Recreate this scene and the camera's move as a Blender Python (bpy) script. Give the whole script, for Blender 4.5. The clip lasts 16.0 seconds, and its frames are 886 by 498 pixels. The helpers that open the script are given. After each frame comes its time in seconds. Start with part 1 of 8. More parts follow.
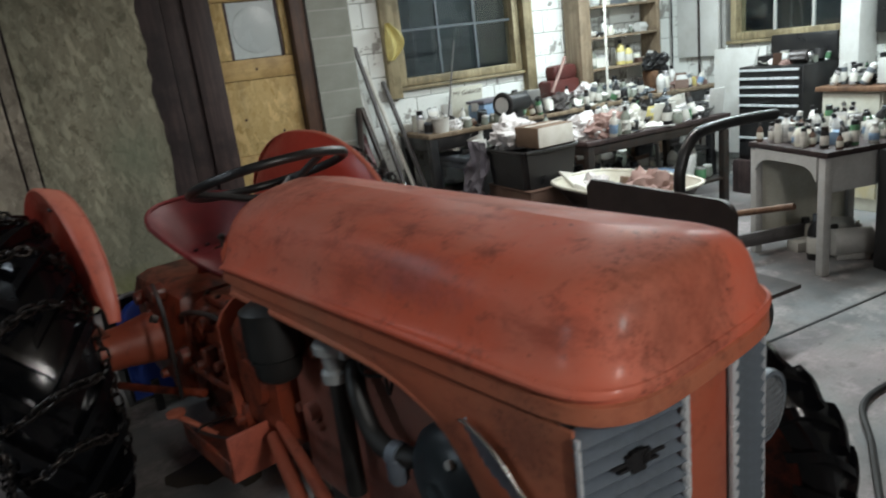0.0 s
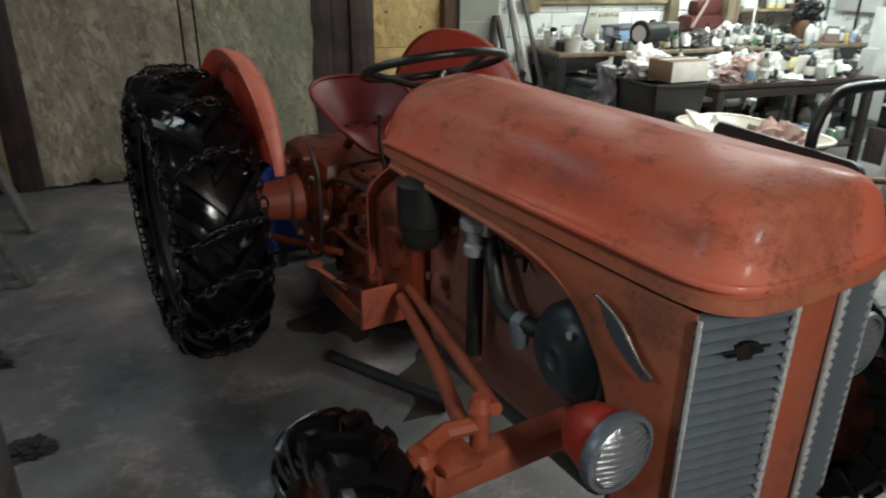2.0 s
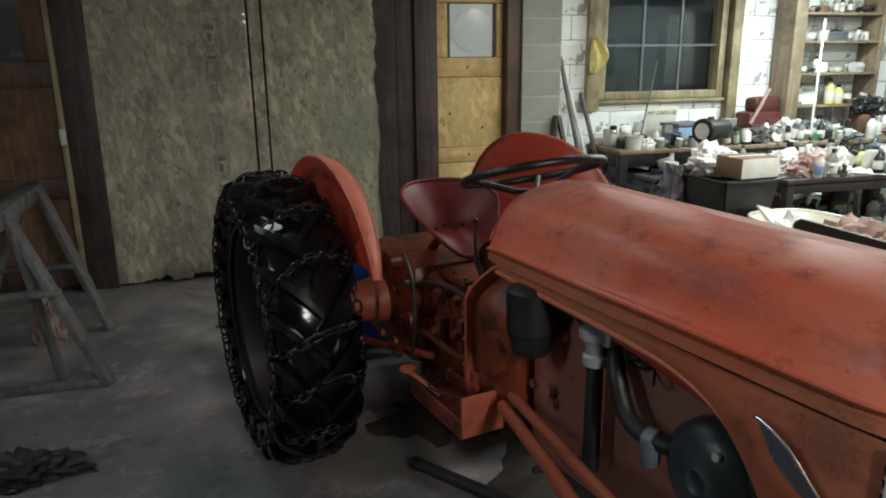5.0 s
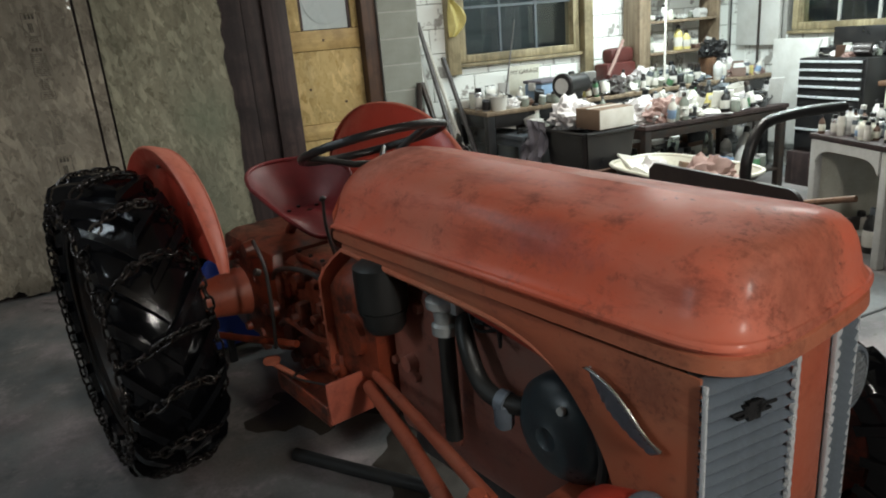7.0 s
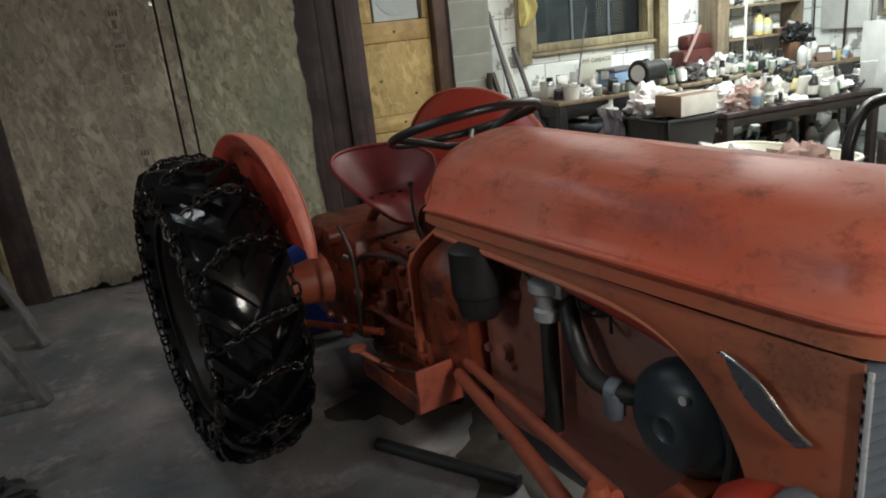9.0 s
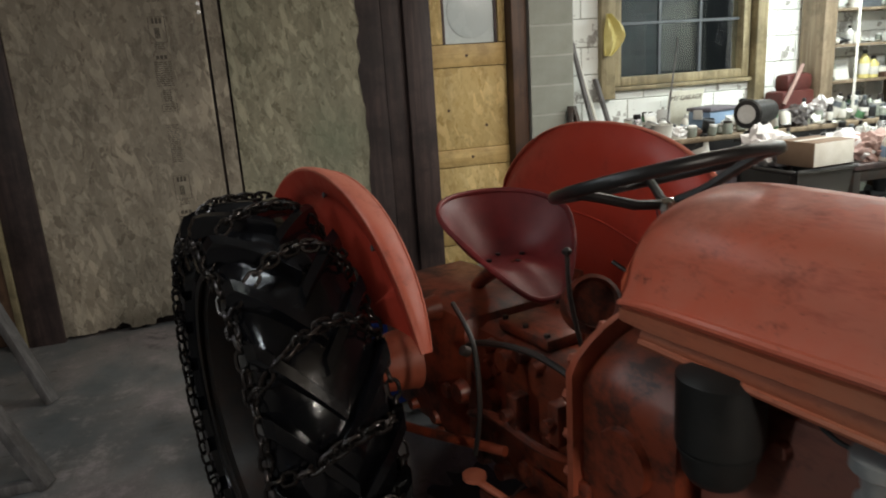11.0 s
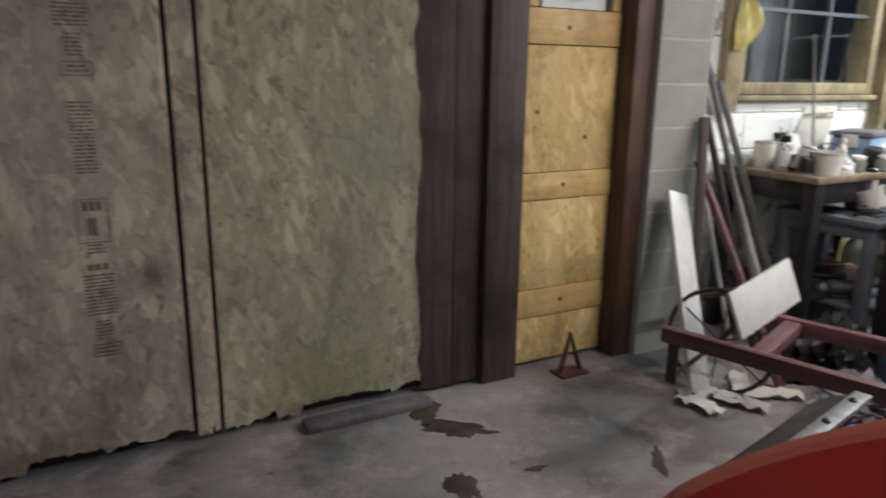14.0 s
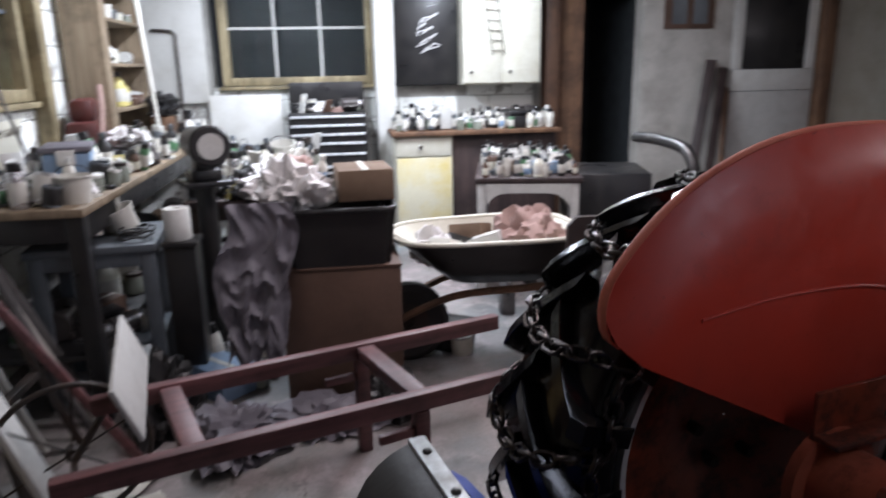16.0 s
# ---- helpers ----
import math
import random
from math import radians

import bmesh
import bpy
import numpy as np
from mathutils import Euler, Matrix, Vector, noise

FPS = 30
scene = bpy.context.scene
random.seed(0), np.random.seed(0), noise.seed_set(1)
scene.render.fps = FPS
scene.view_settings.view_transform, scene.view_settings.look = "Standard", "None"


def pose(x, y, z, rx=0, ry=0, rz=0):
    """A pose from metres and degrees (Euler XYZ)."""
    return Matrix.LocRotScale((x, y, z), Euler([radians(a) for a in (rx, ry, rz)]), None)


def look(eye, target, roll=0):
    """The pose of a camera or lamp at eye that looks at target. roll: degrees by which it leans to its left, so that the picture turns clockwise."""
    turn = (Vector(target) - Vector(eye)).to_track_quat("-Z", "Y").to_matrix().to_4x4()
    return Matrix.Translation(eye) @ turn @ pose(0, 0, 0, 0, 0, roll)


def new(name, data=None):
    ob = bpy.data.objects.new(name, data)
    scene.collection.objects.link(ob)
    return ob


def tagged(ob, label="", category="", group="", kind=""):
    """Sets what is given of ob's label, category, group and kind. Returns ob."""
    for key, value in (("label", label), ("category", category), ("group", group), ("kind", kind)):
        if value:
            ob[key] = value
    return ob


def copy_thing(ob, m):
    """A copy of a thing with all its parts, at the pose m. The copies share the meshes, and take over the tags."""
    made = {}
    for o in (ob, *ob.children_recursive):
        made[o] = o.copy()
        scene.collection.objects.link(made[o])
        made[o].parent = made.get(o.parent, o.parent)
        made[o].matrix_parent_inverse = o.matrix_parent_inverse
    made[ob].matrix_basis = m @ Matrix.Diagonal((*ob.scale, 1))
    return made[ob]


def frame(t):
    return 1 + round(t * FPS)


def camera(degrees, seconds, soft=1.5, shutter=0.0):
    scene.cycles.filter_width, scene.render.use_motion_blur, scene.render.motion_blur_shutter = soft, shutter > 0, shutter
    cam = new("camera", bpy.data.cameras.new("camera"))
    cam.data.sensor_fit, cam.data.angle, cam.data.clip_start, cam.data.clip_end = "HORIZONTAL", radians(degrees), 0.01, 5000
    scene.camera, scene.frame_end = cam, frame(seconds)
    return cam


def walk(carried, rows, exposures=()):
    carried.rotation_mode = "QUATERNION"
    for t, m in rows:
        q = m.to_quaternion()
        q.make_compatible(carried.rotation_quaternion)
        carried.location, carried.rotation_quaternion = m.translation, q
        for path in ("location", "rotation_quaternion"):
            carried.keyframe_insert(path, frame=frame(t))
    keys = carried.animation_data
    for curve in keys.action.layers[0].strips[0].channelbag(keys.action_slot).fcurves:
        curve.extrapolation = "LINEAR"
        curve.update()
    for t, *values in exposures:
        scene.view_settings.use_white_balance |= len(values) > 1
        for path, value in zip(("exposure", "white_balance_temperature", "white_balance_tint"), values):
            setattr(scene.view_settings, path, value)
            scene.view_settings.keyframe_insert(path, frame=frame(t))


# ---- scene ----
cam = camera(65.3, 16.0, soft=1.9, shutter=0.35)
PATH = [
    (0, (1.0, -5.447, 1.566), (1.845, -3.721, 1.013), -7.1),
    (0.5, (0.797, -5.466, 1.573), (1.561, -3.722, 0.963), -5.5),
    (1, (0.727, -5.508, 1.622), (1.427, -3.709, 1.103), -2.2),
    (1.5, (0.772, -5.576, 1.608), (1.495, -3.818, 0.989), 1.7),
    (2, (0.774, -5.595, 1.58), (1.355, -3.841, 0.816), 0.4),
    (2.5, (0.77, -5.592, 1.586), (1.212, -3.797, 0.822), -2.7),
    (3, (0.678, -5.556, 1.623), (1.181, -3.718, 1.016), -1.3),
    (3.5, (0.556, -5.513, 1.624), (1.061, -3.657, 1.076), 0.2),
    (5.8, (0.656, -5.498, 1.611), (1.186, -3.636, 1.109), -1.9),
    (6, (0.679, -5.497, 1.607), (1.293, -3.663, 1.097), -2.3),
    (6.5, (0.716, -5.485, 1.605), (1.417, -3.706, 1.018), -3.2),
    (7, (0.762, -5.483, 1.597), (1.524, -3.736, 0.991), -4.9),
    (7.5, (0.77, -5.485, 1.594), (1.532, -3.745, 0.97), -5.3),
    (8, (0.731, -5.476, 1.584), (1.407, -3.709, 0.935), -6.5),
    (8.2, (0.69, -5.465, 1.579), (1.326, -3.675, 0.954), -7.0),
    (10.5, (0.664, -4.92, 1.508), (1.26, -3.098, 0.938), -5.2),
    (11, (0.575, -4.634, 1.519), (1.155, -2.789, 1.011), -3.7),
    (11.5, (0.57, -4.379, 1.481), (1.088, -2.535, 0.905), -1.2),
    (12, (0.58, -4.027, 1.505), (0.867, -2.131, 0.937), -1.9),
    (12.5, (0.498, -3.649, 1.454), (0.746, -1.72, 0.964), -3.4),
    (13, (0.337, -3.334, 1.483), (0.632, -1.402, 1.031), -2.2),
    (13.5, (0.326, -2.904, 1.429), (0.894, -1.041, 0.950), -1.6),
    (14, (0.298, -2.539, 1.377), (1.218, -0.828, 0.887), 0.7),
    (14.5, (0.194, -2.311, 1.423), (1.624, -1.048, 0.823), -0.1),
    (15, (0.349, -1.942, 1.387), (2.117, -1.172, 0.857), -0.1),
    (15.3, (0.416, -1.819, 1.403), (2.265, -1.302, 0.841), -1.4),
    (15.6, (0.483, -1.657, 1.373), (2.399, -1.498, 0.819), -0.8),
    (16, (0.587, -1.473, 1.424), (2.499, -1.772, 0.918), -1.1),
]
# the clip's camera drifts to a cooler picture near the benches
BALANCE = [(0, -0.26, 5900, 8), (1.2, -0.12, 6050, 7), (2.4, 0.02, 6100, 5), (3, 0.0, 6100, 5), (8, 0.0, 6100, 7), (10.5, 0.02, 6450, 10), (11.5, 0.0, 6450, 10), (12.3, 0.14, 6450, 10), (13, 0.46, 6500, 11), (13.5, 0.38, 6350, 14), (14, 0.28, 6150, 17), (14.5, 0.2, 6050, 20), (15, 0.06, 5950, 23), (16, 0.0, 5800, 23)]
walk(cam, [(t, look(eye, target, roll)) for t, eye, target, roll in PATH], BALANCE)

# ---- world, lamps ----
world = bpy.data.worlds.new("night")
scene.world = world
world.use_nodes = True
world.node_tree.nodes["Background"].inputs[0].default_value = (0.02, 0.025, 0.04, 1)
world.node_tree.nodes["Background"].inputs[1].default_value = 0.3


def area_lamp(name, eye, target, sx, sy, watts, colour):
    data = bpy.data.lights.new(name, "AREA")
    data.shape, data.size, data.size_y = "RECTANGLE", sx, sy
    data.energy, data.color = watts, colour
    ob = new(name, data)
    ob.matrix_world = look(eye, target)
    return ob


# tube fixtures: two over the benches, one behind the tractor, one at the south end; unseen ones added to brighten hood,
# near wheel and engine: one right of it, one over its near wheel, one further off on that side
TUBES = [(5.2, -1.0, 2.52), (5.3, -2.6, 2.52)]
for p in TUBES:
    area_lamp("tube_lamp", (p[0], p[1], p[2] - 0.06), (p[0], p[1], 0), 1.2, 0.12, 69, (0.93, 1.0, 0.95))
UNSEEN_TUBES = [(2.9, -1.45, 2.52, 15, (2.9, -1.45, 0)), (3.7, -2.6, 2.52, 36, (3.5, -2.6, 0)), (0.2, -2.8, 2.52, 7, (0.4, -2.8, 0)), (-1.7, -4.2, 2.52, 17, (1.0, -3.5, 0.5)), (1.5, -7.0, 2.52, 80, (0.9, 0, 1.7))]
for x, y, z, watts, aim in UNSEEN_TUBES:
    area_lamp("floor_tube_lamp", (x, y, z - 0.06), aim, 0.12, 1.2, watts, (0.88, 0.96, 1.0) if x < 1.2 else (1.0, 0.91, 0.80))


# ---- materials ----
def nodes_of(name):
    m = bpy.data.materials.new(name)
    m.use_nodes = True
    nt = m.node_tree
    return m, nt, nt.nodes["Principled BSDF"]


def tex_noise(nt, scale, detail=5, rough=0.6, stretch=None, coord="Object"):
    tc = nt.nodes.new("ShaderNodeTexCoord")
    src = tc.outputs[coord]
    if stretch:
        mp = nt.nodes.new("ShaderNodeMapping")
        mp.inputs["Scale"].default_value = stretch
        nt.links.new(src, mp.inputs["Vector"])
        src = mp.outputs[0]
    n = nt.nodes.new("ShaderNodeTexNoise")
    n.inputs["Scale"].default_value, n.inputs["Detail"].default_value, n.inputs["Roughness"].default_value = scale, detail, rough
    nt.links.new(src, n.inputs["Vector"])
    return n.outputs["Fac"]


def ramp(nt, src, stops):
    r = nt.nodes.new("ShaderNodeValToRGB")
    el = r.color_ramp.elements
    while len(el) < len(stops):
        el.new(0.5)
    for e, (p, c) in zip(el, stops):
        e.position = p
        e.color = (*c, 1) if len(c) == 3 else (c[0], c[0], c[0], 1)
    nt.links.new(src, r.inputs[0])
    return r.outputs[0]


def mix(nt, fac, a, b, kind="MIX"):
    m = nt.nodes.new("ShaderNodeMix")
    m.data_type, m.blend_type = "RGBA", kind
    for sock, val in ((m.inputs[0], fac), (m.inputs[6], a), (m.inputs[7], b)):
        if isinstance(val, (int, float)):
            sock.default_value = val
        elif isinstance(val, tuple):
            sock.default_value = (*val, 1)
        else:
            nt.links.new(val, sock)
    return m.outputs[2]


def bump(nt, bsdf, height, strength=0.3, dist=0.004):
    b = nt.nodes.new("ShaderNodeBump")
    b.inputs["Strength"].default_value, b.inputs["Distance"].default_value = strength, dist
    nt.links.new(height, b.inputs["Height"])
    nt.links.new(b.outputs[0], bsdf.inputs["Normal"])


def worn(name, colour, dark=None, rough=0.55, metal=0.0, coarse=6.0, fine=60.0, amount=0.5, relief=0.25, spread=0.12, by_piece=0.0, stretch=None, coat=0.0):
    """A surface of one colour with stains at a coarse scale, grain at a fine one, and uneven gloss."""
    m, nt, b = nodes_of(name)
    dark = dark or tuple(c * 0.45 for c in colour)
    big, small = tex_noise(nt, coarse, 6, 0.62, stretch), tex_noise(nt, fine, 3, 0.6, stretch)
    fac = ramp(nt, big, [(0.42, (0.0,)), (0.72, (1.0,))])
    c = mix(nt, fac, colour, mix(nt, amount, colour, dark))
    c = mix(nt, ramp(nt, small, [(0.3, (spread * 2,)), (0.7, (0.0,))]), c, tuple(v * 0.55 for v in colour))
    if by_piece:
        info = nt.nodes.new("ShaderNodeObjectInfo")
        c = mix(nt, ramp(nt, info.outputs["Random"], [(0.0, (0.0,)), (1.0, (by_piece,))]), c, tuple(v * 0.5 for v in colour))
    nt.links.new(c, b.inputs["Base Color"])
    r = ramp(nt, big, [(0.3, (max(rough - 0.12, 0.03),)), (0.75, (min(rough + 0.2, 1.0),))])
    nt.links.new(r, b.inputs["Roughness"])
    b.inputs["Metallic"].default_value = metal
    b.inputs["Coat Weight"].default_value = coat
    bump(nt, b, small, relief, 0.003)
    return m


def wood(name, light, dark, rough=0.6, axis=2, scale=5.0, by_piece=0.25, relief=0.3):
    m, nt, b = nodes_of(name)
    s = [1.0, 1.0, 1.0]
    s[axis] = 0.06
    s = tuple(v * scale for v in s)
    g = tex_noise(nt, 6, 6, 0.65, s)
    f = tex_noise(nt, 30, 3, 0.6, s)
    blot = tex_noise(nt, 3.4, 7, 0.7)
    c = ramp(nt, g, [(0.3, dark), (0.5, tuple((a + d) / 2 for a, d in zip(light, dark))), (0.68, light)])
    c = mix(nt, ramp(nt, blot, [(0.46, (0.0,)), (0.62, (0.75,))]), c, tuple(v * 0.55 for v in dark))
    info = nt.nodes.new("ShaderNodeObjectInfo")
    c = mix(nt, ramp(nt, info.outputs["Random"], [(0.0, (0.0,)), (1.0, (by_piece,))]), c, dark)
    nt.links.new(c, b.inputs["Base Color"])
    b.inputs["Roughness"].default_value = rough
    bump(nt, b, f, relief, 0.002)
    return m


def osb(name, light, dark, tint, stains=()):
    """Pressed flakes: long cells at odd angles, with damp staining."""
    m, nt, b = nodes_of(name)
    tc = nt.nodes.new("ShaderNodeTexCoord")
    wob = nt.nodes.new("ShaderNodeTexNoise")
    wob.inputs["Scale"].default_value, wob.inputs["Detail"].default_value = 5.0, 2
    nt.links.new(tc.outputs["Object"], wob.inputs["Vector"])
    vec = nt.nodes.new("ShaderNodeVectorMath")
    vec.operation = "MULTIPLY_ADD"
    nt.links.new(wob.outputs["Color"], vec.inputs[0])
    vec.inputs[1].default_value = (0.045, 0.045, 0.045)
    nt.links.new(tc.outputs["Object"], vec.inputs[2])
    cols = []
    for rot, sc in ((0.12, (36, 10, 13)), (-0.55, (32, 10, 12)), (0.8, (30, 10, 14)), (-0.2, (30, 10, 10))):
        mp = nt.nodes.new("ShaderNodeMapping")
        mp.vector_type = "TEXTURE"
        mp.inputs["Rotation"].default_value = (0, rot, 0)
        mp.inputs["Scale"].default_value = tuple(1 / v for v in sc)
        nt.links.new(vec.outputs[0], mp.inputs["Vector"])
        v = nt.nodes.new("ShaderNodeTexVoronoi")
        v.inputs["Scale"].default_value = 1.0
        nt.links.new(mp.outputs[0], v.inputs["Vector"])
        bw = nt.nodes.new("ShaderNodeSeparateColor")
        nt.links.new(v.outputs["Color"], bw.inputs[0])
        cols.append(bw.outputs[0])
    pick, pick2 = tex_noise(nt, 14, 3), tex_noise(nt, 11, 3, 0.6, (1.3, 1, 0.8))
    a = mix(nt, ramp(nt, pick, [(0.47, (0.0,)), (0.53, (1.0,))]), cols[0], cols[1])
    a = mix(nt, ramp(nt, pick2, [(0.55, (0.0,)), (0.6, (1.0,))]), a, cols[2])
    shade = lambda q: tuple(q * p + (1 - q) * d for p, d in zip(light, dark))
    c = ramp(nt, a, [(0.04, shade(-0.1)), (0.16, shade(0.22)), (0.4, shade(0.45)), (0.78, shade(0.68)), (0.95, shade(1.05))])
    # a few pale flakes lifted from the face, grey bloom, damp and dirt
    flake = ramp(nt, cols[3], [(0.82, (0.0,)), (0.87, (0.6,))])
    c = mix(nt, flake, c, tuple(min(1, p * 1.35) for p in light))
    bloom = tex_noise(nt, 2.6, 7, 0.7)
    c = mix(nt, ramp(nt, bloom, [(0.48, (0.0,)), (0.7, (0.38,))]), c, tuple(0.8 * p + 0.04 for p in light))
    damp = tex_noise(nt, 1.3, 6, 0.65, (1.0, 1.0, 0.45))
    c = mix(nt, ramp(nt, damp, [(0.42, (0.0,)), (0.66, (0.6,))]), c, tint)
    runs = tex_noise(nt, 2.2, 7, 0.72, (2.4, 1.0, 0.7))
    c = mix(nt, ramp(nt, runs, [(0.50, (0.0,)), (0.66, (0.6,))]), c, tuple(v * 0.5 for v in dark))
    fine = tex_noise(nt, 5.5, 8, 0.78)
    c = mix(nt, ramp(nt, fine, [(0.56, (0.0,)), (0.66, (0.62,))]), c, tuple(v * 0.5 for v in dark))
    for x, z, stretch, size, tone, full in stains:
        flat = nt.nodes.new("ShaderNodeVectorMath")
        flat.operation = "MULTIPLY"
        nt.links.new(tc.outputs["Object"], flat.inputs[0])
        flat.inputs[1].default_value = (stretch, 0, 1)
        far = nt.nodes.new("ShaderNodeVectorMath")
        far.operation = "DISTANCE"
        nt.links.new(flat.outputs[0], far.inputs[0])
        far.inputs[1].default_value = (x * stretch, 0, z)
        edge = nt.nodes.new("ShaderNodeMath")
        edge.operation = "MULTIPLY_ADD"
        nt.links.new(fine, edge.inputs[0])
        edge.inputs[1].default_value = size * 1.6
        nt.links.new(far.outputs["Value"], edge.inputs[2])
        c = mix(nt, ramp(nt, edge.outputs[0], [(size * 0.9, (full,)), (size * 1.9, (0.0,))]), c, tone)
    nt.links.new(c, b.inputs["Base Color"])
    b.inputs["Roughness"].default_value = 0.72
    bump(nt, b, a, 0.5, 0.003)
    return m


def tractor_paint(name, base, faded, rust, patches=(), gloss=0.36, coat=0.0, shine=0.5, grime=0.0):
    """Old enamel: faded clouds, brown grime in streaks, chips down to primer, fine pitting, and a rusted patch round one point."""
    m, nt, b = nodes_of(name)
    big, mid, fine = tex_noise(nt, 2.6, 6, 0.62), tex_noise(nt, 9, 7, 0.74), tex_noise(nt, 90, 3, 0.6)
    streak, chip = tex_noise(nt, 3.2, 8, 0.75, (0.7, 2.6, 2.6)), tex_noise(nt, 26, 6, 0.7, (0.7, 1.3, 1.3))
    c = mix(nt, ramp(nt, big, [(0.38, (0.0,)), (0.66, (1.0,))]), base, faded)
    c = mix(nt, ramp(nt, streak, [(0.53, (0.0,)), (0.66, (0.85,))]), c, tuple(0.4 * p + 0.6 * q for p, q in zip(base, rust)))
    c = mix(nt, ramp(nt, mid, [(0.56 - grime, (0.0,)), (0.68 - grime * 0.8, (0.75 + grime,))]), c, rust)
    crust, speck = tex_noise(nt, 34, 5, 0.7), tex_noise(nt, 75, 4, 0.7)
    for centre, stretch, size, full, tone, dots in patches:
        tc = nt.nodes.new("ShaderNodeTexCoord")
        flat = nt.nodes.new("ShaderNodeVectorMath")
        flat.operation = "MULTIPLY"
        nt.links.new(tc.outputs["Object"], flat.inputs[0])
        flat.inputs[1].default_value = stretch
        far = nt.nodes.new("ShaderNodeVectorMath")
        far.operation = "DISTANCE"
        nt.links.new(flat.outputs[0], far.inputs[0])
        far.inputs[1].default_value = tuple(p * q for p, q in zip(centre, stretch))
        edge = nt.nodes.new("ShaderNodeMath")
        edge.operation = "MULTIPLY_ADD"
        nt.links.new(mid, edge.inputs[0])
        edge.inputs[1].default_value = 0.22
        nt.links.new(far.outputs["Value"], edge.inputs[2])
        size += 0.11
        inside = ramp(nt, edge.outputs[0], [(size - 0.05, (full,)), (size + 0.015, (0.0,))])
        c = mix(nt, inside, c, ramp(nt, crust, [(0.34, tuple(v * 0.65 for v in tone)), (0.5, tone), (0.66, tuple(v * 1.35 for v in tone))]))
        # darker flecks crowd along the rim of the patch
        rim = ramp(nt, edge.outputs[0], [(size - 0.06, (0.1,)), (size - 0.012, (1.0,)), (size + 0.012, (0.0,))])
        c = mix(nt, mix(nt, rim, (0, 0, 0), ramp(nt, speck, [(0.5, (0.0,)), (0.6, (dots,))])), c, tuple(v * 0.3 for v in tone))
    c = mix(nt, ramp(nt, chip, [(0.69, (0.0,)), (0.72, (0.75,))]), c, tuple(v * 0.45 for v in rust))
    c = mix(nt, ramp(nt, chip, [(0.24, (0.5,)), (0.28, (0.0,))]), c, tuple(min(1.0, v * 1.5 + 0.05) for v in faded))
    c = mix(nt, ramp(nt, fine, [(0.66, (0.0,)), (0.74, (0.4,))]), c, tuple(v * 0.4 for v in rust))
    nt.links.new(c, b.inputs["Base Color"])
    nt.links.new(ramp(nt, mid, [(0.35, (gloss,)), (0.7, (gloss + 0.28,))]), b.inputs["Roughness"])
    b.inputs["Coat Weight"].default_value = coat
    b.inputs["Coat Roughness"].default_value = 0.22
    b.inputs["Specular IOR Level"].default_value = shine
    bump(nt, b, chip, 0.14, 0.003)
    return m


def white_block(name):
    """Flaking white paint on concrete block: bare grey patches with ragged edges, worse near the joints."""
    m, nt, b = nodes_of(name)
    big, fine = tex_noise(nt, 5.5, 8, 0.72), tex_noise(nt, 45, 4, 0.65)
    info = nt.nodes.new("ShaderNodeObjectInfo")
    patch = nt.nodes.new("ShaderNodeMath")
    patch.operation = "MULTIPLY_ADD"
    nt.links.new(info.outputs["Random"], patch.inputs[0])
    patch.inputs[1].default_value = 0.10
    nt.links.new(big, patch.inputs[2])
    bare = ramp(nt, patch.outputs[0], [(0.625, (0.0,)), (0.65, (1.0,))])
    c = mix(nt, bare, (0.80, 0.82, 0.79), mix(nt, ramp(nt, fine, [(0.35, (0.0,)), (0.65, (1.0,))]), (0.24, 0.23, 0.21), (0.36, 0.35, 0.33)))
    c = mix(nt, ramp(nt, info.outputs["Random"], [(0.0, (0.0,)), (1.0, (0.18,))]), c, (0.45, 0.44, 0.4))
    c = mix(nt, ramp(nt, fine, [(0.62, (0.0,)), (0.75, (0.3,))]), c, (0.35, 0.33, 0.3))
    nt.links.new(c, b.inputs["Base Color"])
    b.inputs["Roughness"].default_value = 0.75
    bump(nt, b, patch.outputs[0], 0.4, 0.006)
    return m


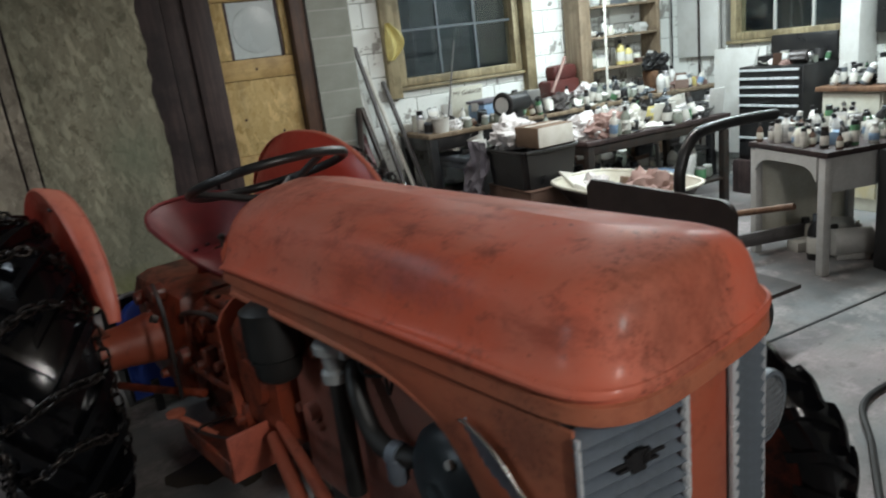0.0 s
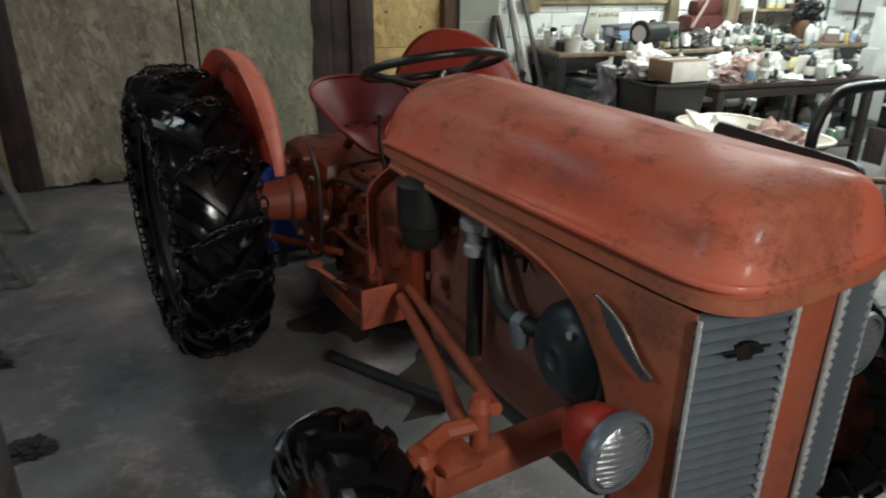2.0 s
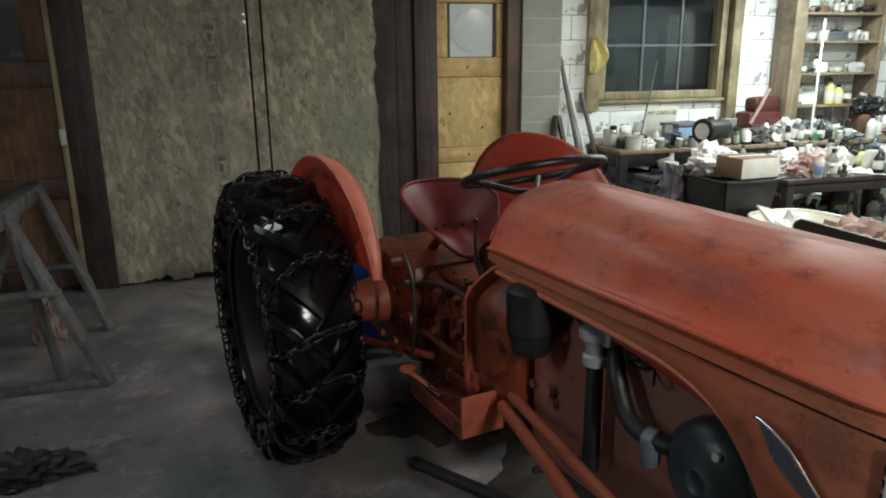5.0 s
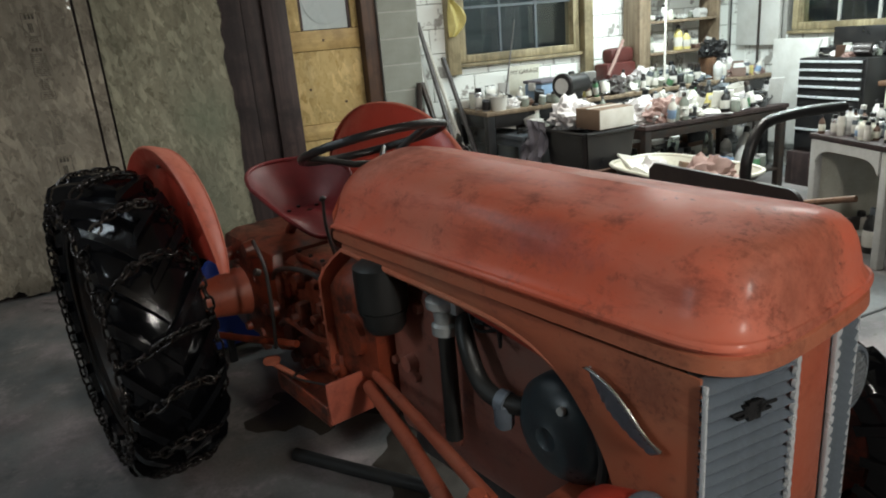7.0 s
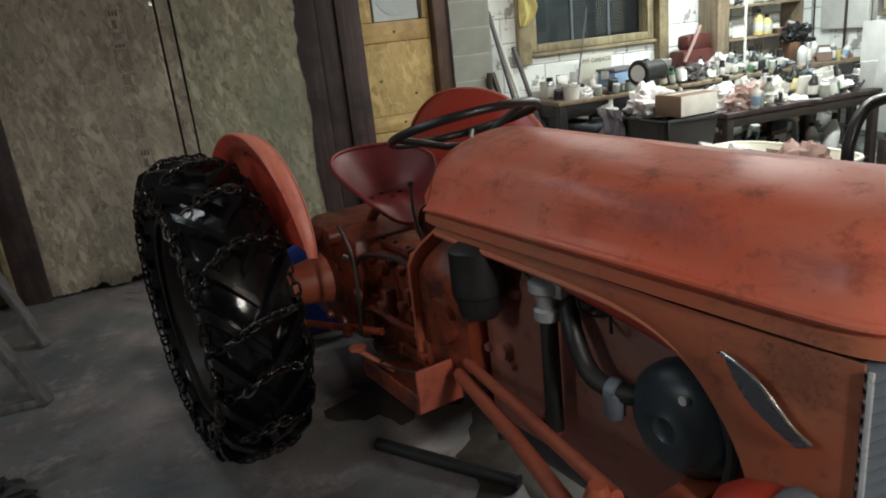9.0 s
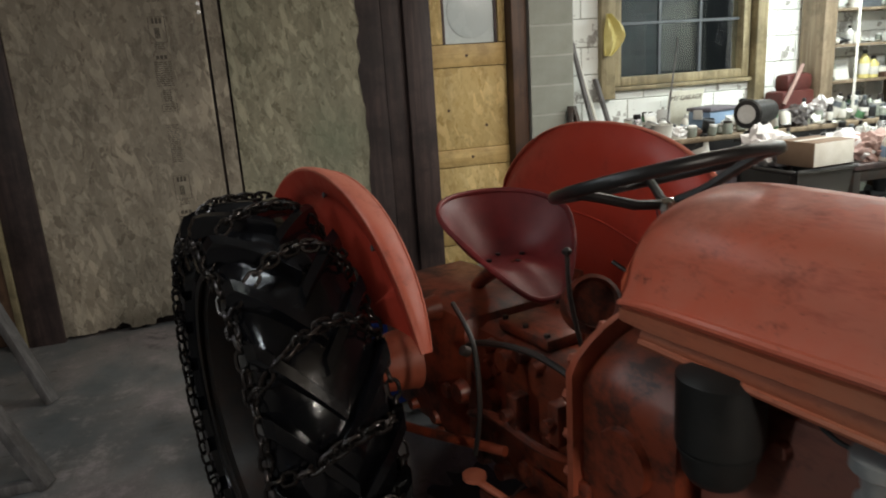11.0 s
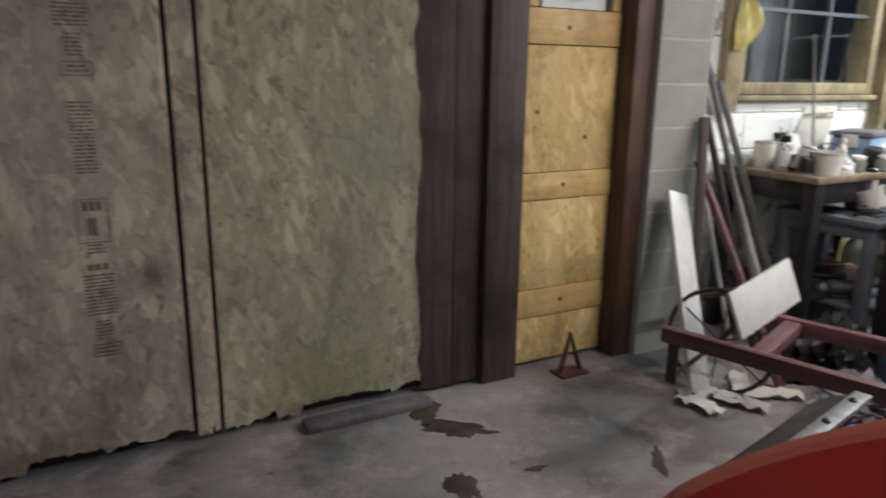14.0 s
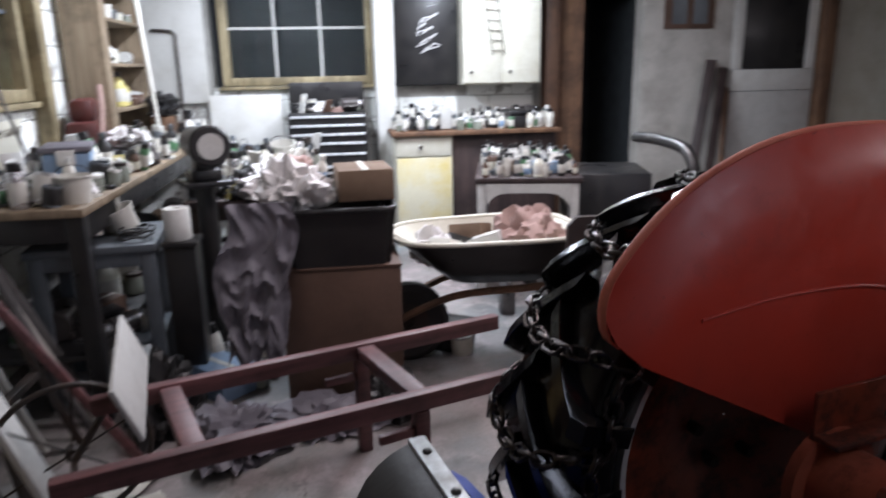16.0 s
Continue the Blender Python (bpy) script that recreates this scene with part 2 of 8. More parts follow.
def concrete_floor(name):
    """Worn concrete: cloudy tone, oil spots with soft rims, paint specks and dusty patches."""
    m, nt, b = nodes_of(name)
    big, mid, fine = tex_noise(nt, 0.9, 7, 0.62), tex_noise(nt, 2.6, 7, 0.7), tex_noise(nt, 70, 4, 0.7)
    speck, spot = tex_noise(nt, 16, 5, 0.75), tex_noise(nt, 7, 5, 0.6, (1.0, 1.6, 1.0))
    c = ramp(nt, big, [(0.3, (0.09, 0.09, 0.092)), (0.46, (0.16, 0.155, 0.155)), (0.58, (0.24, 0.228, 0.225)), (0.75, (0.33, 0.315, 0.31))])
    c = mix(nt, ramp(nt, mid, [(0.58, (0.0,)), (0.68, (0.6,)), (0.78, (0.85,))]), c, (0.06, 0.052, 0.046))
    c = mix(nt, ramp(nt, spot, [(0.66, (0.0,)), (0.70, (0.7,))]), c, (0.055, 0.045, 0.038))
    c = mix(nt, ramp(nt, speck, [(0.70, (0.0,)), (0.73, (0.5,))]), c, (0.42, 0.41, 0.39))
    c = mix(nt, ramp(nt, fine, [(0.35, (0.35,)), (0.6, (0.0,))]), c, (0.12, 0.115, 0.11))
    dust = tex_noise(nt, 3.4, 8, 0.78)
    c = mix(nt, ramp(nt, dust, [(0.52, (0.0,)), (0.64, (0.55,))]), c, (0.40, 0.375, 0.37))
    damp = tex_noise(nt, 1.35, 8, 0.75)
    c = mix(nt, ramp(nt, damp, [(0.57, (0.0,)), (0.62, (0.5,)), (0.74, (0.75,))]), c, (0.068, 0.07, 0.073))
    drop = tex_noise(nt, 28, 4, 0.6)
    c = mix(nt, ramp(nt, drop, [(0.735, (0.0,)), (0.755, (0.7,))]), c, (0.55, 0.54, 0.52))
    hue = tex_noise(nt, 1.7, 5, 0.6)
    c = mix(nt, 1.0, c, ramp(nt, hue, [(0.36, (0.88, 0.98, 1.02)), (0.5, (1.02, 1.0, 0.98)), (0.62, (1.06, 0.95, 0.96))]), "MULTIPLY")
    nt.links.new(c, b.inputs["Base Color"])
    nt.links.new(ramp(nt, mid, [(0.3, (0.75,)), (0.75, (0.38,))]), b.inputs["Roughness"])
    bump(nt, b, fine, 0.25, 0.002)
    return m


def clear_glass(name, colour=(0.9, 0.95, 0.95), rough=0.03, clear=1.0):
    m, nt, b = nodes_of(name)
    b.inputs["Base Color"].default_value = (*colour, 1)
    b.inputs["Roughness"].default_value = rough
    b.inputs["Transmission Weight"].default_value = clear
    b.inputs["IOR"].default_value = 1.45
    return m


def glow(name, colour, strength):
    m, nt, b = nodes_of(name)
    b.inputs["Emission Color"].default_value = (*colour, 1)
    b.inputs["Emission Strength"].default_value = strength
    return m


M = {}
M["paint"] = tractor_paint("tractor_paint", (0.36, 0.078, 0.038), (0.35, 0.105, 0.058), (0.13, 0.034, 0.02))
M["hood"] = tractor_paint("hood_paint", (0.60, 0.120, 0.062), (0.55, 0.185, 0.125), (0.21, 0.065, 0.046), [
    ((2.245, -0.06, 1.15), (1, 1, 1), 0.135, 0.62, (0.26, 0.088, 0.055), 0.5), ((1.82, -0.205, 1.18), (0.55, 1.7, 1.7), 0.085, 0.5, (0.23, 0.072, 0.075), 0.15),
    ((1.12, -0.06, 1.26), (0.7, 1, 1), 0.14, 0.5, (0.46, 0.19, 0.14), 0.15), ((1.03, -0.24, 1.13), (1, 2, 2), 0.03, 0.6, (0.10, 0.055, 0.045), 0.9)], 0.52, 0.16, 0.25)
M["paint_dark"] = tractor_paint("greasy_tractor_paint", (0.24, 0.046, 0.019), (0.13, 0.032, 0.017), (0.024, 0.013, 0.010), (), 0.3, grime=0.09)
M["paint_fender"] = tractor_paint("fender_paint", (0.43, 0.040, 0.021), (0.41, 0.048, 0.028), (0.33, 0.038, 0.023), (), 0.28)
M["seat"] = worn("maroon_seat_paint", (0.17, 0.021, 0.022), (0.055, 0.011, 0.012), 0.47, coarse=6, amount=0.75, spread=0.08)
M["seat"].node_tree.nodes["Principled BSDF"].inputs["Specular IOR Level"].default_value = 0.28
# paler than the fender paint: fading plus the light that falls on the lip
M["fender_lip"] = tractor_paint("lit_lip_paint", (0.46, 0.10, 0.055), (0.48, 0.15, 0.095), (0.24, 0.06, 0.04), (), 0.45)
M["engine_paint"] = tractor_paint("engine_paint", (0.34, 0.105, 0.07), (0.26, 0.13, 0.10), (0.08, 0.05, 0.045), (), 0.32)
M["skirt"] = tractor_paint("dirty_skirt_paint", (0.43, 0.118, 0.058), (0.37, 0.15, 0.085), (0.15, 0.048, 0.03), [((2.12, -0.26, 0.99), (1, 1, 1), 0.06, 0.6, (0.2, 0.075, 0.05), 0.5)], 0.42)
M["generator"] = worn("dark_teal_enamel", (0.032, 0.046, 0.054), (0.02, 0.022, 0.025), 0.34, coarse=9, fine=80)
M["carb"] = worn("dull_silver_casting", (0.42, 0.44, 0.44), (0.2, 0.2, 0.19), 0.42, metal=0.4, coarse=14, fine=90)
M["blade_black"] = worn("dull_black_blade_paint", (0.010, 0.0105, 0.010), (0.022, 0.02, 0.018), 0.5, coarse=8, fine=70)
M["rubber"] = worn("tyre_rubber", (0.004, 0.0042, 0.0055), (0.008, 0.007, 0.007), 0.12, coarse=7, fine=70, amount=0.6, relief=0.22)
M["rubber"].node_tree.nodes["Principled BSDF"].inputs["Specular IOR Level"].default_value = 0.42
M["rubber_dull"] = worn("dull_rubber", (0.02, 0.02, 0.02), (0.045, 0.042, 0.038), 0.6, coarse=9, fine=80)
M["chain"] = worn("chain_steel", (0.055, 0.048, 0.046), (0.03, 0.022, 0.018), 0.3, metal=0.85, coarse=25, fine=120, amount=0.7)
M["steel"] = worn("bare_steel", (0.62, 0.62, 0.63), (0.3, 0.26, 0.22), 0.3, metal=0.75, coarse=10, fine=110)
M["chrome"] = worn("chrome", (0.75, 0.76, 0.78), (0.4, 0.38, 0.35), 0.14, metal=1.0, coarse=12, fine=120, spread=0.04)
M["grille"] = worn("grille_grey", (0.165, 0.195, 0.235), (0.075, 0.085, 0.1), 0.36, metal=0.2, coarse=12, fine=90)
M["black"] = worn("black_paint", (0.014, 0.014, 0.015), (0.035, 0.03, 0.026), 0.36, coarse=8, fine=80)
M["iron"] = worn("dark_iron", (0.05, 0.045, 0.042), (0.1, 0.05, 0.03), 0.5, metal=0.6, coarse=10, fine=90)
M["grease"] = worn("greasy_iron", (0.075, 0.066, 0.064), (0.022, 0.016, 0.014), 0.36, metal=0.3, coarse=10, fine=60, relief=0.5)
M["osb1"] = osb("osb_tan", (0.45, 0.385, 0.295), (0.235, 0.195, 0.145), (0.22, 0.195, 0.155), [(0.50, 0.68, 1.0, 0.10, (0.06, 0.045, 0.035), 0.75), (0.05, 0.06, 0.25, 0.10, (0.10, 0.085, 0.06), 0.6)])
M["osb2"] = osb("osb_green", (0.41, 0.375, 0.265), (0.21, 0.19, 0.125), (0.18, 0.185, 0.13), [(1.12, 0.16, 0.45, 0.14, (0.22, 0.23, 0.06), 0.5), (1.32, 1.1, 1.0, 0.26, (0.17, 0.20, 0.13), 0.55), (1.1, 0.03, 0.2, 0.05, (0.07, 0.06, 0.04), 0.7)])
M["darkwood"] = wood("dark_stained_wood", (0.088, 0.055, 0.05), (0.020, 0.012, 0.012), 0.6, by_piece=0.4)
M["jamb"] = wood("brown_jamb_wood", (0.12, 0.06, 0.032), (0.045, 0.022, 0.014), 0.55)
M["pine"] = wood("yellow_pine", (0.68, 0.50, 0.22), (0.50, 0.33, 0.12), 0.5, axis=0)
M["ply"] = osb("yellow_flake_board", (0.66, 0.50, 0.23), (0.46, 0.31, 0.105), (0.50, 0.36, 0.14))
M["oldwood"] = wood("old_brown_wood", (0.22, 0.12, 0.062), (0.085, 0.042, 0.024), 0.65)
M["tanwood"] = wood("tan_shelf_wood", (0.33, 0.26, 0.175), (0.16, 0.115, 0.072), 0.65)
M["greywood"] = wood("grey_weathered_wood", (0.175, 0.165, 0.163), (0.075, 0.07, 0.07), 0.75)
M["frame"] = wood("yellowed_window_wood", (0.42, 0.355, 0.215), (0.19, 0.15, 0.08), 0.62)
M["cream"] = worn("cream_paint", (0.66, 0.65, 0.56), (0.45, 0.41, 0.28), 0.5, coarse=5)
M["stained"] = worn("yellow_stained_paint", (0.66, 0.63, 0.48), (0.62, 0.48, 0.09), 0.5, coarse=3.2, amount=0.95)
M["block"] = worn("grey_block", (0.29, 0.30, 0.26), (0.21, 0.215, 0.18), 0.85, coarse=6, fine=110, relief=0.6, by_piece=0.18)
M["pier_mortar"] = worn("pale_pier_mortar", (0.38, 0.38, 0.345), (0.26, 0.26, 0.22), 0.9, coarse=8, fine=90)
M["mortar"] = worn("mortar", (0.36, 0.355, 0.33), (0.14, 0.13, 0.12), 0.9, coarse=8, fine=90)
M["whiteblock"] = white_block("flaking_white_block")
M["floor"] = concrete_floor("stained_concrete")
M["plaster"] = worn("dirty_plaster", (0.52, 0.5, 0.46), (0.24, 0.22, 0.19), 0.85, coarse=3.0, fine=60, amount=0.7)
M["ceiling"] = worn("ceiling_boards", (0.32, 0.27, 0.2), (0.16, 0.12, 0.08), 0.8, coarse=2.5)
M["white"] = worn("white_paint", (0.70, 0.70, 0.67), (0.42, 0.40, 0.35), 0.5, coarse=5, spread=0.08, by_piece=0.3)
M["paper"] = worn("white_paper", (0.66, 0.645, 0.59), (0.40, 0.365, 0.29), 0.8, coarse=7, spread=0.08, by_piece=0.45)
M["cardboard"] = worn("cardboard", (0.19, 0.125, 0.08), (0.11, 0.07, 0.045), 0.85, coarse=6, by_piece=0.3)
M["brownboard"] = worn("dark_brown_board", (0.11, 0.062, 0.042), (0.05, 0.03, 0.022), 0.65, coarse=4)
M["cartbrown"] = worn("dark_cart_paint", (0.035, 0.024, 0.021), (0.015, 0.012, 0.011), 0.5, coarse=5)
M["bright"] = worn("bright_trim", (0.72, 0.75, 0.78), (0.45, 0.46, 0.48), 0.3, metal=0.35, coarse=20, spread=0.05)
M["dullsteel"] = worn("dull_scraped_steel", (0.30, 0.31, 0.31), (0.12, 0.11, 0.10), 0.42, metal=0.7, coarse=14, fine=110, amount=0.8)
M["blue"] = worn("blue_paint", (0.02, 0.055, 0.32), (0.015, 0.03, 0.13), 0.4, coarse=8)
M["bluebox"] = worn("pale_blue_plastic", (0.22, 0.32, 0.46), (0.12, 0.17, 0.26), 0.4, coarse=8)
M["yellow"] = worn("pale_yellow_plastic", (0.60, 0.52, 0.19), (0.36, 0.29, 0.10), 0.45, coarse=8)
M["green"] = worn("green_label", (0.1, 0.24, 0.12), (0.05, 0.1, 0.06), 0.45, coarse=8, by_piece=0.4)
M["grey"] = worn("grey_enamel", (0.10, 0.115, 0.13), (0.05, 0.05, 0.05), 0.42, coarse=7)
M["lightgrey"] = worn("light_grey_enamel", (0.5, 0.5, 0.48), (0.3, 0.28, 0.26), 0.5, coarse=7)
M["maroon"] = wood("red_barrow_paint", (0.17, 0.065, 0.065), (0.05, 0.018, 0.019), 0.5, axis=0)
M["redcan"] = worn("dark_red_tin", (0.11, 0.03, 0.026), (0.05, 0.016, 0.014), 0.4, coarse=8, by_piece=0.4)
M["rag"] = worn("dirty_rag", (0.36, 0.24, 0.21), (0.16, 0.09, 0.08), 0.95, coarse=9, by_piece=0.4)
M["cloth"] = worn("white_cloth", (0.66, 0.64, 0.63), (0.42, 0.38, 0.38), 0.9, coarse=7)
M["film"] = worn("dusty_plastic_film", (0.14, 0.13, 0.152), (0.08, 0.073, 0.086), 0.5, coarse=6, spread=0.05)
M["glass"] = clear_glass("window_glass", (0.62, 0.68, 0.68), 0.0, 1.0)
M["oil"] = worn("oil_stain", (0.045, 0.036, 0.028), (0.08, 0.068, 0.055), 0.5, coarse=14, amount=0.9)
M["jarglass"] = worn("dusty_jar_glass", (0.24, 0.26, 0.22), (0.10, 0.10, 0.07), 0.15, coarse=12, by_piece=0.5)
M["frost"] = worn("frosted_glass", (0.60, 0.66, 0.66), (0.48, 0.54, 0.55), 0.25, coarse=4, spread=0.03)
M["lens"] = worn("headlamp_lens", (0.42, 0.45, 0.49), (0.25, 0.27, 0.3), 0.10, metal=0.7, coarse=14, fine=120, relief=0.8)
M["night"] = worn("unlit_black", (0.022, 0.027, 0.030), (0.010, 0.012, 0.014), 0.9)
M["night_sky"] = glow("night_sky", (0.6, 0.75, 0.9), 0.012)
M["night_sky"].node_tree.nodes["Principled BSDF"].inputs["Base Color"].default_value = (0.002, 0.002, 0.002, 1)
M["glow"] = glow("tube_glow", (0.93, 1.0, 0.93), 6.0)
M["glow_warm"] = glow("warm_tube_glow", (1.0, 0.88, 0.74), 3.0)
M["ink"] = worn("faded_print", (0.085, 0.072, 0.058), (0.20, 0.17, 0.125), 0.8, coarse=18, amount=1.0)
M["chalk"] = worn("white_chalk", (0.75, 0.75, 0.75), (0.5, 0.5, 0.5), 0.9)


# ---- mesh helpers ----
def box(bm, x0, x1, y0, y1, z0, z1, m=None):
    vs = [bm.verts.new((x, y, z)) for z in (z0, z1) for y in (y0, y1) for x in (x0, x1)]
    if m is not None:
        for v in vs:
            v.co = m @ v.co
    for q in ((0, 2, 3, 1), (4, 5, 7, 6), (0, 1, 5, 4), (2, 6, 7, 3), (0, 4, 6, 2), (1, 3, 7, 5)):
        bm.faces.new([vs[i] for i in q])
    return vs


def rbox(bm, x0, x1, y0, y1, z0, z1, r=0.01, m=None, seg=2):
    """A box with rounded edges."""
    t = bmesh.new()
    box(t, x0, x1, y0, y1, z0, z1)
    bmesh.ops.bevel(t, geom=t.edges[:], offset=r, segments=seg, profile=0.5, affect="EDGES")
    join(bm, t, m)


def join(bm, t, m=None):
    if m is not None:
        t.transform(m)
    me = bpy.data.meshes.new("tmp")
    t.to_mesh(me)
    t.free()
    bm.from_mesh(me)
    bpy.data.meshes.remove(me)


def frame_along(d):
    d = d.normalized()
    up = Vector((0, 0, 1)) if abs(d.z) < 0.95 else Vector((1, 0, 0))
    a = d.cross(up).normalized()
    return a, a.cross(d).normalized()


def cyl(bm, p0, p1, r0, r1=None, n=16, cap=True):
    p0, p1 = Vector(p0), Vector(p1)
    r1 = r0 if r1 is None else r1
    a, b = frame_along(p1 - p0)
    ring = [[bm.verts.new(p + r * (math.cos(2 * math.pi * i / n) * a + math.sin(2 * math.pi * i / n) * b)) for i in range(n)] for p, r in ((p0, r0), (p1, r1))]
    for i in range(n):
        bm.faces.new((ring[0][i], ring[0][(i + 1) % n], ring[1][(i + 1) % n], ring[1][i]))
    if cap:
        bm.faces.new(ring[0]), bm.faces.new(ring[1])


def tube(bm, pts, r, n=8, closed=False):
    pts = [Vector(p) for p in pts]
    k = len(pts)
    rings, ref = [], None
    for i, p in enumerate(pts):
        d = (pts[(i + 1) % k] - pts[i - 1]) if closed or 0 < i < k - 1 else (pts[1] - pts[0] if i == 0 else pts[-1] - pts[-2])
        d.normalize()
        if ref is None:
            ref = frame_along(d)[0]
        ref = (ref - d * ref.dot(d)).normalized()
        b = d.cross(ref)
        rad = r[i] if isinstance(r, (list, tuple)) else r
        rings.append([bm.verts.new(p + rad * (math.cos(2 * math.pi * j / n) * ref + math.sin(2 * math.pi * j / n) * b)) for j in range(n)])
    for i in range(k if closed else k - 1):
        a, b = rings[i], rings[(i + 1) % k]
        for j in range(n):
            bm.faces.new((a[j], a[(j + 1) % n], b[(j + 1) % n], b[j]))
    if not closed:
        bm.faces.new(rings[0]), bm.faces.new(rings[-1])


def curve_pts(pts, n=6):
    """A smooth line through a few points."""
    pts = [Vector(p) for p in pts]
    out = []
    for i in range(len(pts) - 1):
        p0, p1, p2, p3 = pts[max(i - 1, 0)], pts[i], pts[i + 1], pts[min(i + 2, len(pts) - 1)]
        for k in range(n):
            t = k / n
            out.append(0.5 * ((2 * p1) + (p2 - p0) * t + (2 * p0 - 5 * p1 + 4 * p2 - p3) * t * t + (3 * p1 - p0 - 3 * p2 + p3) * t ** 3))
    return out + [pts[-1]]


def lathe(bm, profile, m=None, n=24, cap=True):
    """Turned round the z axis; profile: radius and height."""
    m = m or Matrix()
    rings = [[bm.verts.new(m @ Vector((r * math.cos(2 * math.pi * i / n), r * math.sin(2 * math.pi * i / n), h))) for i in range(n)] for r, h in profile]
    for a, b in zip(rings, rings[1:]):
        for i in range(n):
            bm.faces.new((a[i], a[(i + 1) % n], b[(i + 1) % n], b[i]))
    if cap:
        bm.faces.new(rings[0]), bm.faces.new(rings[-1])


def grid(bm, rows, close=False):
    """A skin over rows of points."""
    vs = [[bm.verts.new(p) for p in row] for row in rows]
    for a, b in zip(vs, vs[1:]):
        for i in range(len(a) - (0 if close else 1)):
            bm.faces.new((a[i], a[(i + 1) % len(a)], b[(i + 1) % len(b)], b[i]))
    return vs


def shell(bm, rows, thick):
    """A skin with thickness, from rows of points: the skin, its offset copy and the edges between."""
    t = bmesh.new()
    grid(t, rows)
    bmesh.ops.remove_doubles(t, verts=t.verts[:], dist=2e-4)
    bmesh.ops.recalc_face_normals(t, faces=t.faces[:])
    t.normal_update()
    t.verts.index_update()
    outer = [bm.verts.new(v.co) for v in t.verts]
    inner = [bm.verts.new(v.co - v.normal * thick) for v in t.verts]
    for f in t.faces:
        ids = [v.index for v in f.verts]
        bm.faces.new([outer[k] for k in ids])
        bm.faces.new([inner[k] for k in reversed(ids)])
    for e in t.edges:
        if len(e.link_faces) == 1:
            a, b = (v.index for v in e.verts)
            bm.faces.new((outer[a], outer[b], inner[b], inner[a]))
    t.free()


def mesh_of(name, bm, material, angle=38, weld=True):
    if weld:
        bmesh.ops.remove_doubles(bm, verts=bm.verts[:], dist=1e-5)
    bmesh.ops.recalc_face_normals(bm, faces=bm.faces[:])
    me = bpy.data.meshes.new(name)
    bm.to_mesh(me)
    bm.free()
    me.materials.append(M[material])
    me.shade_smooth()
    me.set_sharp_from_angle(angle=radians(angle))
    return me


def part(name, bm, material, parent, label="", angle=38, weld=True):
    ob = new(name, mesh_of(name, bm, material, angle, weld))
    ob.parent = parent
    if label:
        ob["label"] = label
    return ob


def piece(name, me, parent, m):
    ob = new(name, me)
    ob.parent = parent
    ob.matrix_basis = m
    return ob


def empty(name, m, label, category, group="", kind=""):
    ob = new(name)
    ob.empty_display_size = 0.1
    ob.matrix_basis = m
    return tagged(ob, label, category, group, kind)


def single(name, bm, material, m, label, category, group="", kind="", angle=38):
    ob = new(name, mesh_of(name, bm, material, angle))
    ob.matrix_basis = m
    return tagged(ob, label, category, group, kind)


B = bmesh.new
RX90 = pose(0, 0, 0, 90)

# ---- the building ----
def slab(name, label, x0, x1, y0, y1, z0, z1, material, category, r=0.0):
    bm = B()
    box(bm, x0, x1, y0, y1, z0, z1) if not r else rbox(bm, x0, x1, y0, y1, z0, z1, r)
    return single(name, bm, material, Matrix(), label, category, kind="structure")


ROOM = dict(x0=-3.6, x1=6.72, y0=-9.2, y1=0.15, top=2.7)


def ground_sheet():
    bm = B()
    n = 40
    rows = []
    for j in range(n + 1):
        y = ROOM["y0"] - 0.3 + (ROOM["y1"] + 0.9 - ROOM["y0"]) * j / n
        rows.append([(ROOM["x0"] - 0.3 + (ROOM["x1"] + 1.8 - ROOM["x0"]) * i / n, y, 0.0) for i in range(n + 1)])
    vs = grid(bm, rows)
    low = [[bm.verts.new((v.co.x, v.co.y, -0.15)) for v in row] for row in (vs[0], vs[-1])]
    bm.faces.new((low[0][0], low[0][-1], low[1][-1], low[1][0]))
    return single("floor", bm, "floor", Matrix(), "stained grey concrete floor with oil marks", "floor", kind="structure")


ground_sheet()
slab("ceiling", "dim board ceiling above the workshop", -3.8, 8.3, -9.4, 0.6, 2.7, 2.8, "ceiling", "ceiling")
slab("wall_west", "plain dirty plaster wall", -3.8, -3.6, -9.4, 0.3, 0, 2.7, "plaster", "wall")
slab("wall_south", "plain dirty plaster wall", -3.6, 8.3, -9.4, -9.2, 0, 2.7, "plaster", "wall")

# timber part of the north wall: backing, sheet door, side door
slab("wall_north_backing", "dark boards behind the sheet door", -3.6, 2.03, 0.075, 0.2, 0, 2.7, "darkwood", "wall")
slab("wall_north_header", "dark boards over the yellow door", 2.03, 2.72, 0.02, 0.2, 2.25, 2.7, "darkwood", "wall")
slab("wall_north_outside", "dark night behind the door glass", 2.03, 2.72, 0.17, 0.2, 0, 2.25, "night", "backdrop")


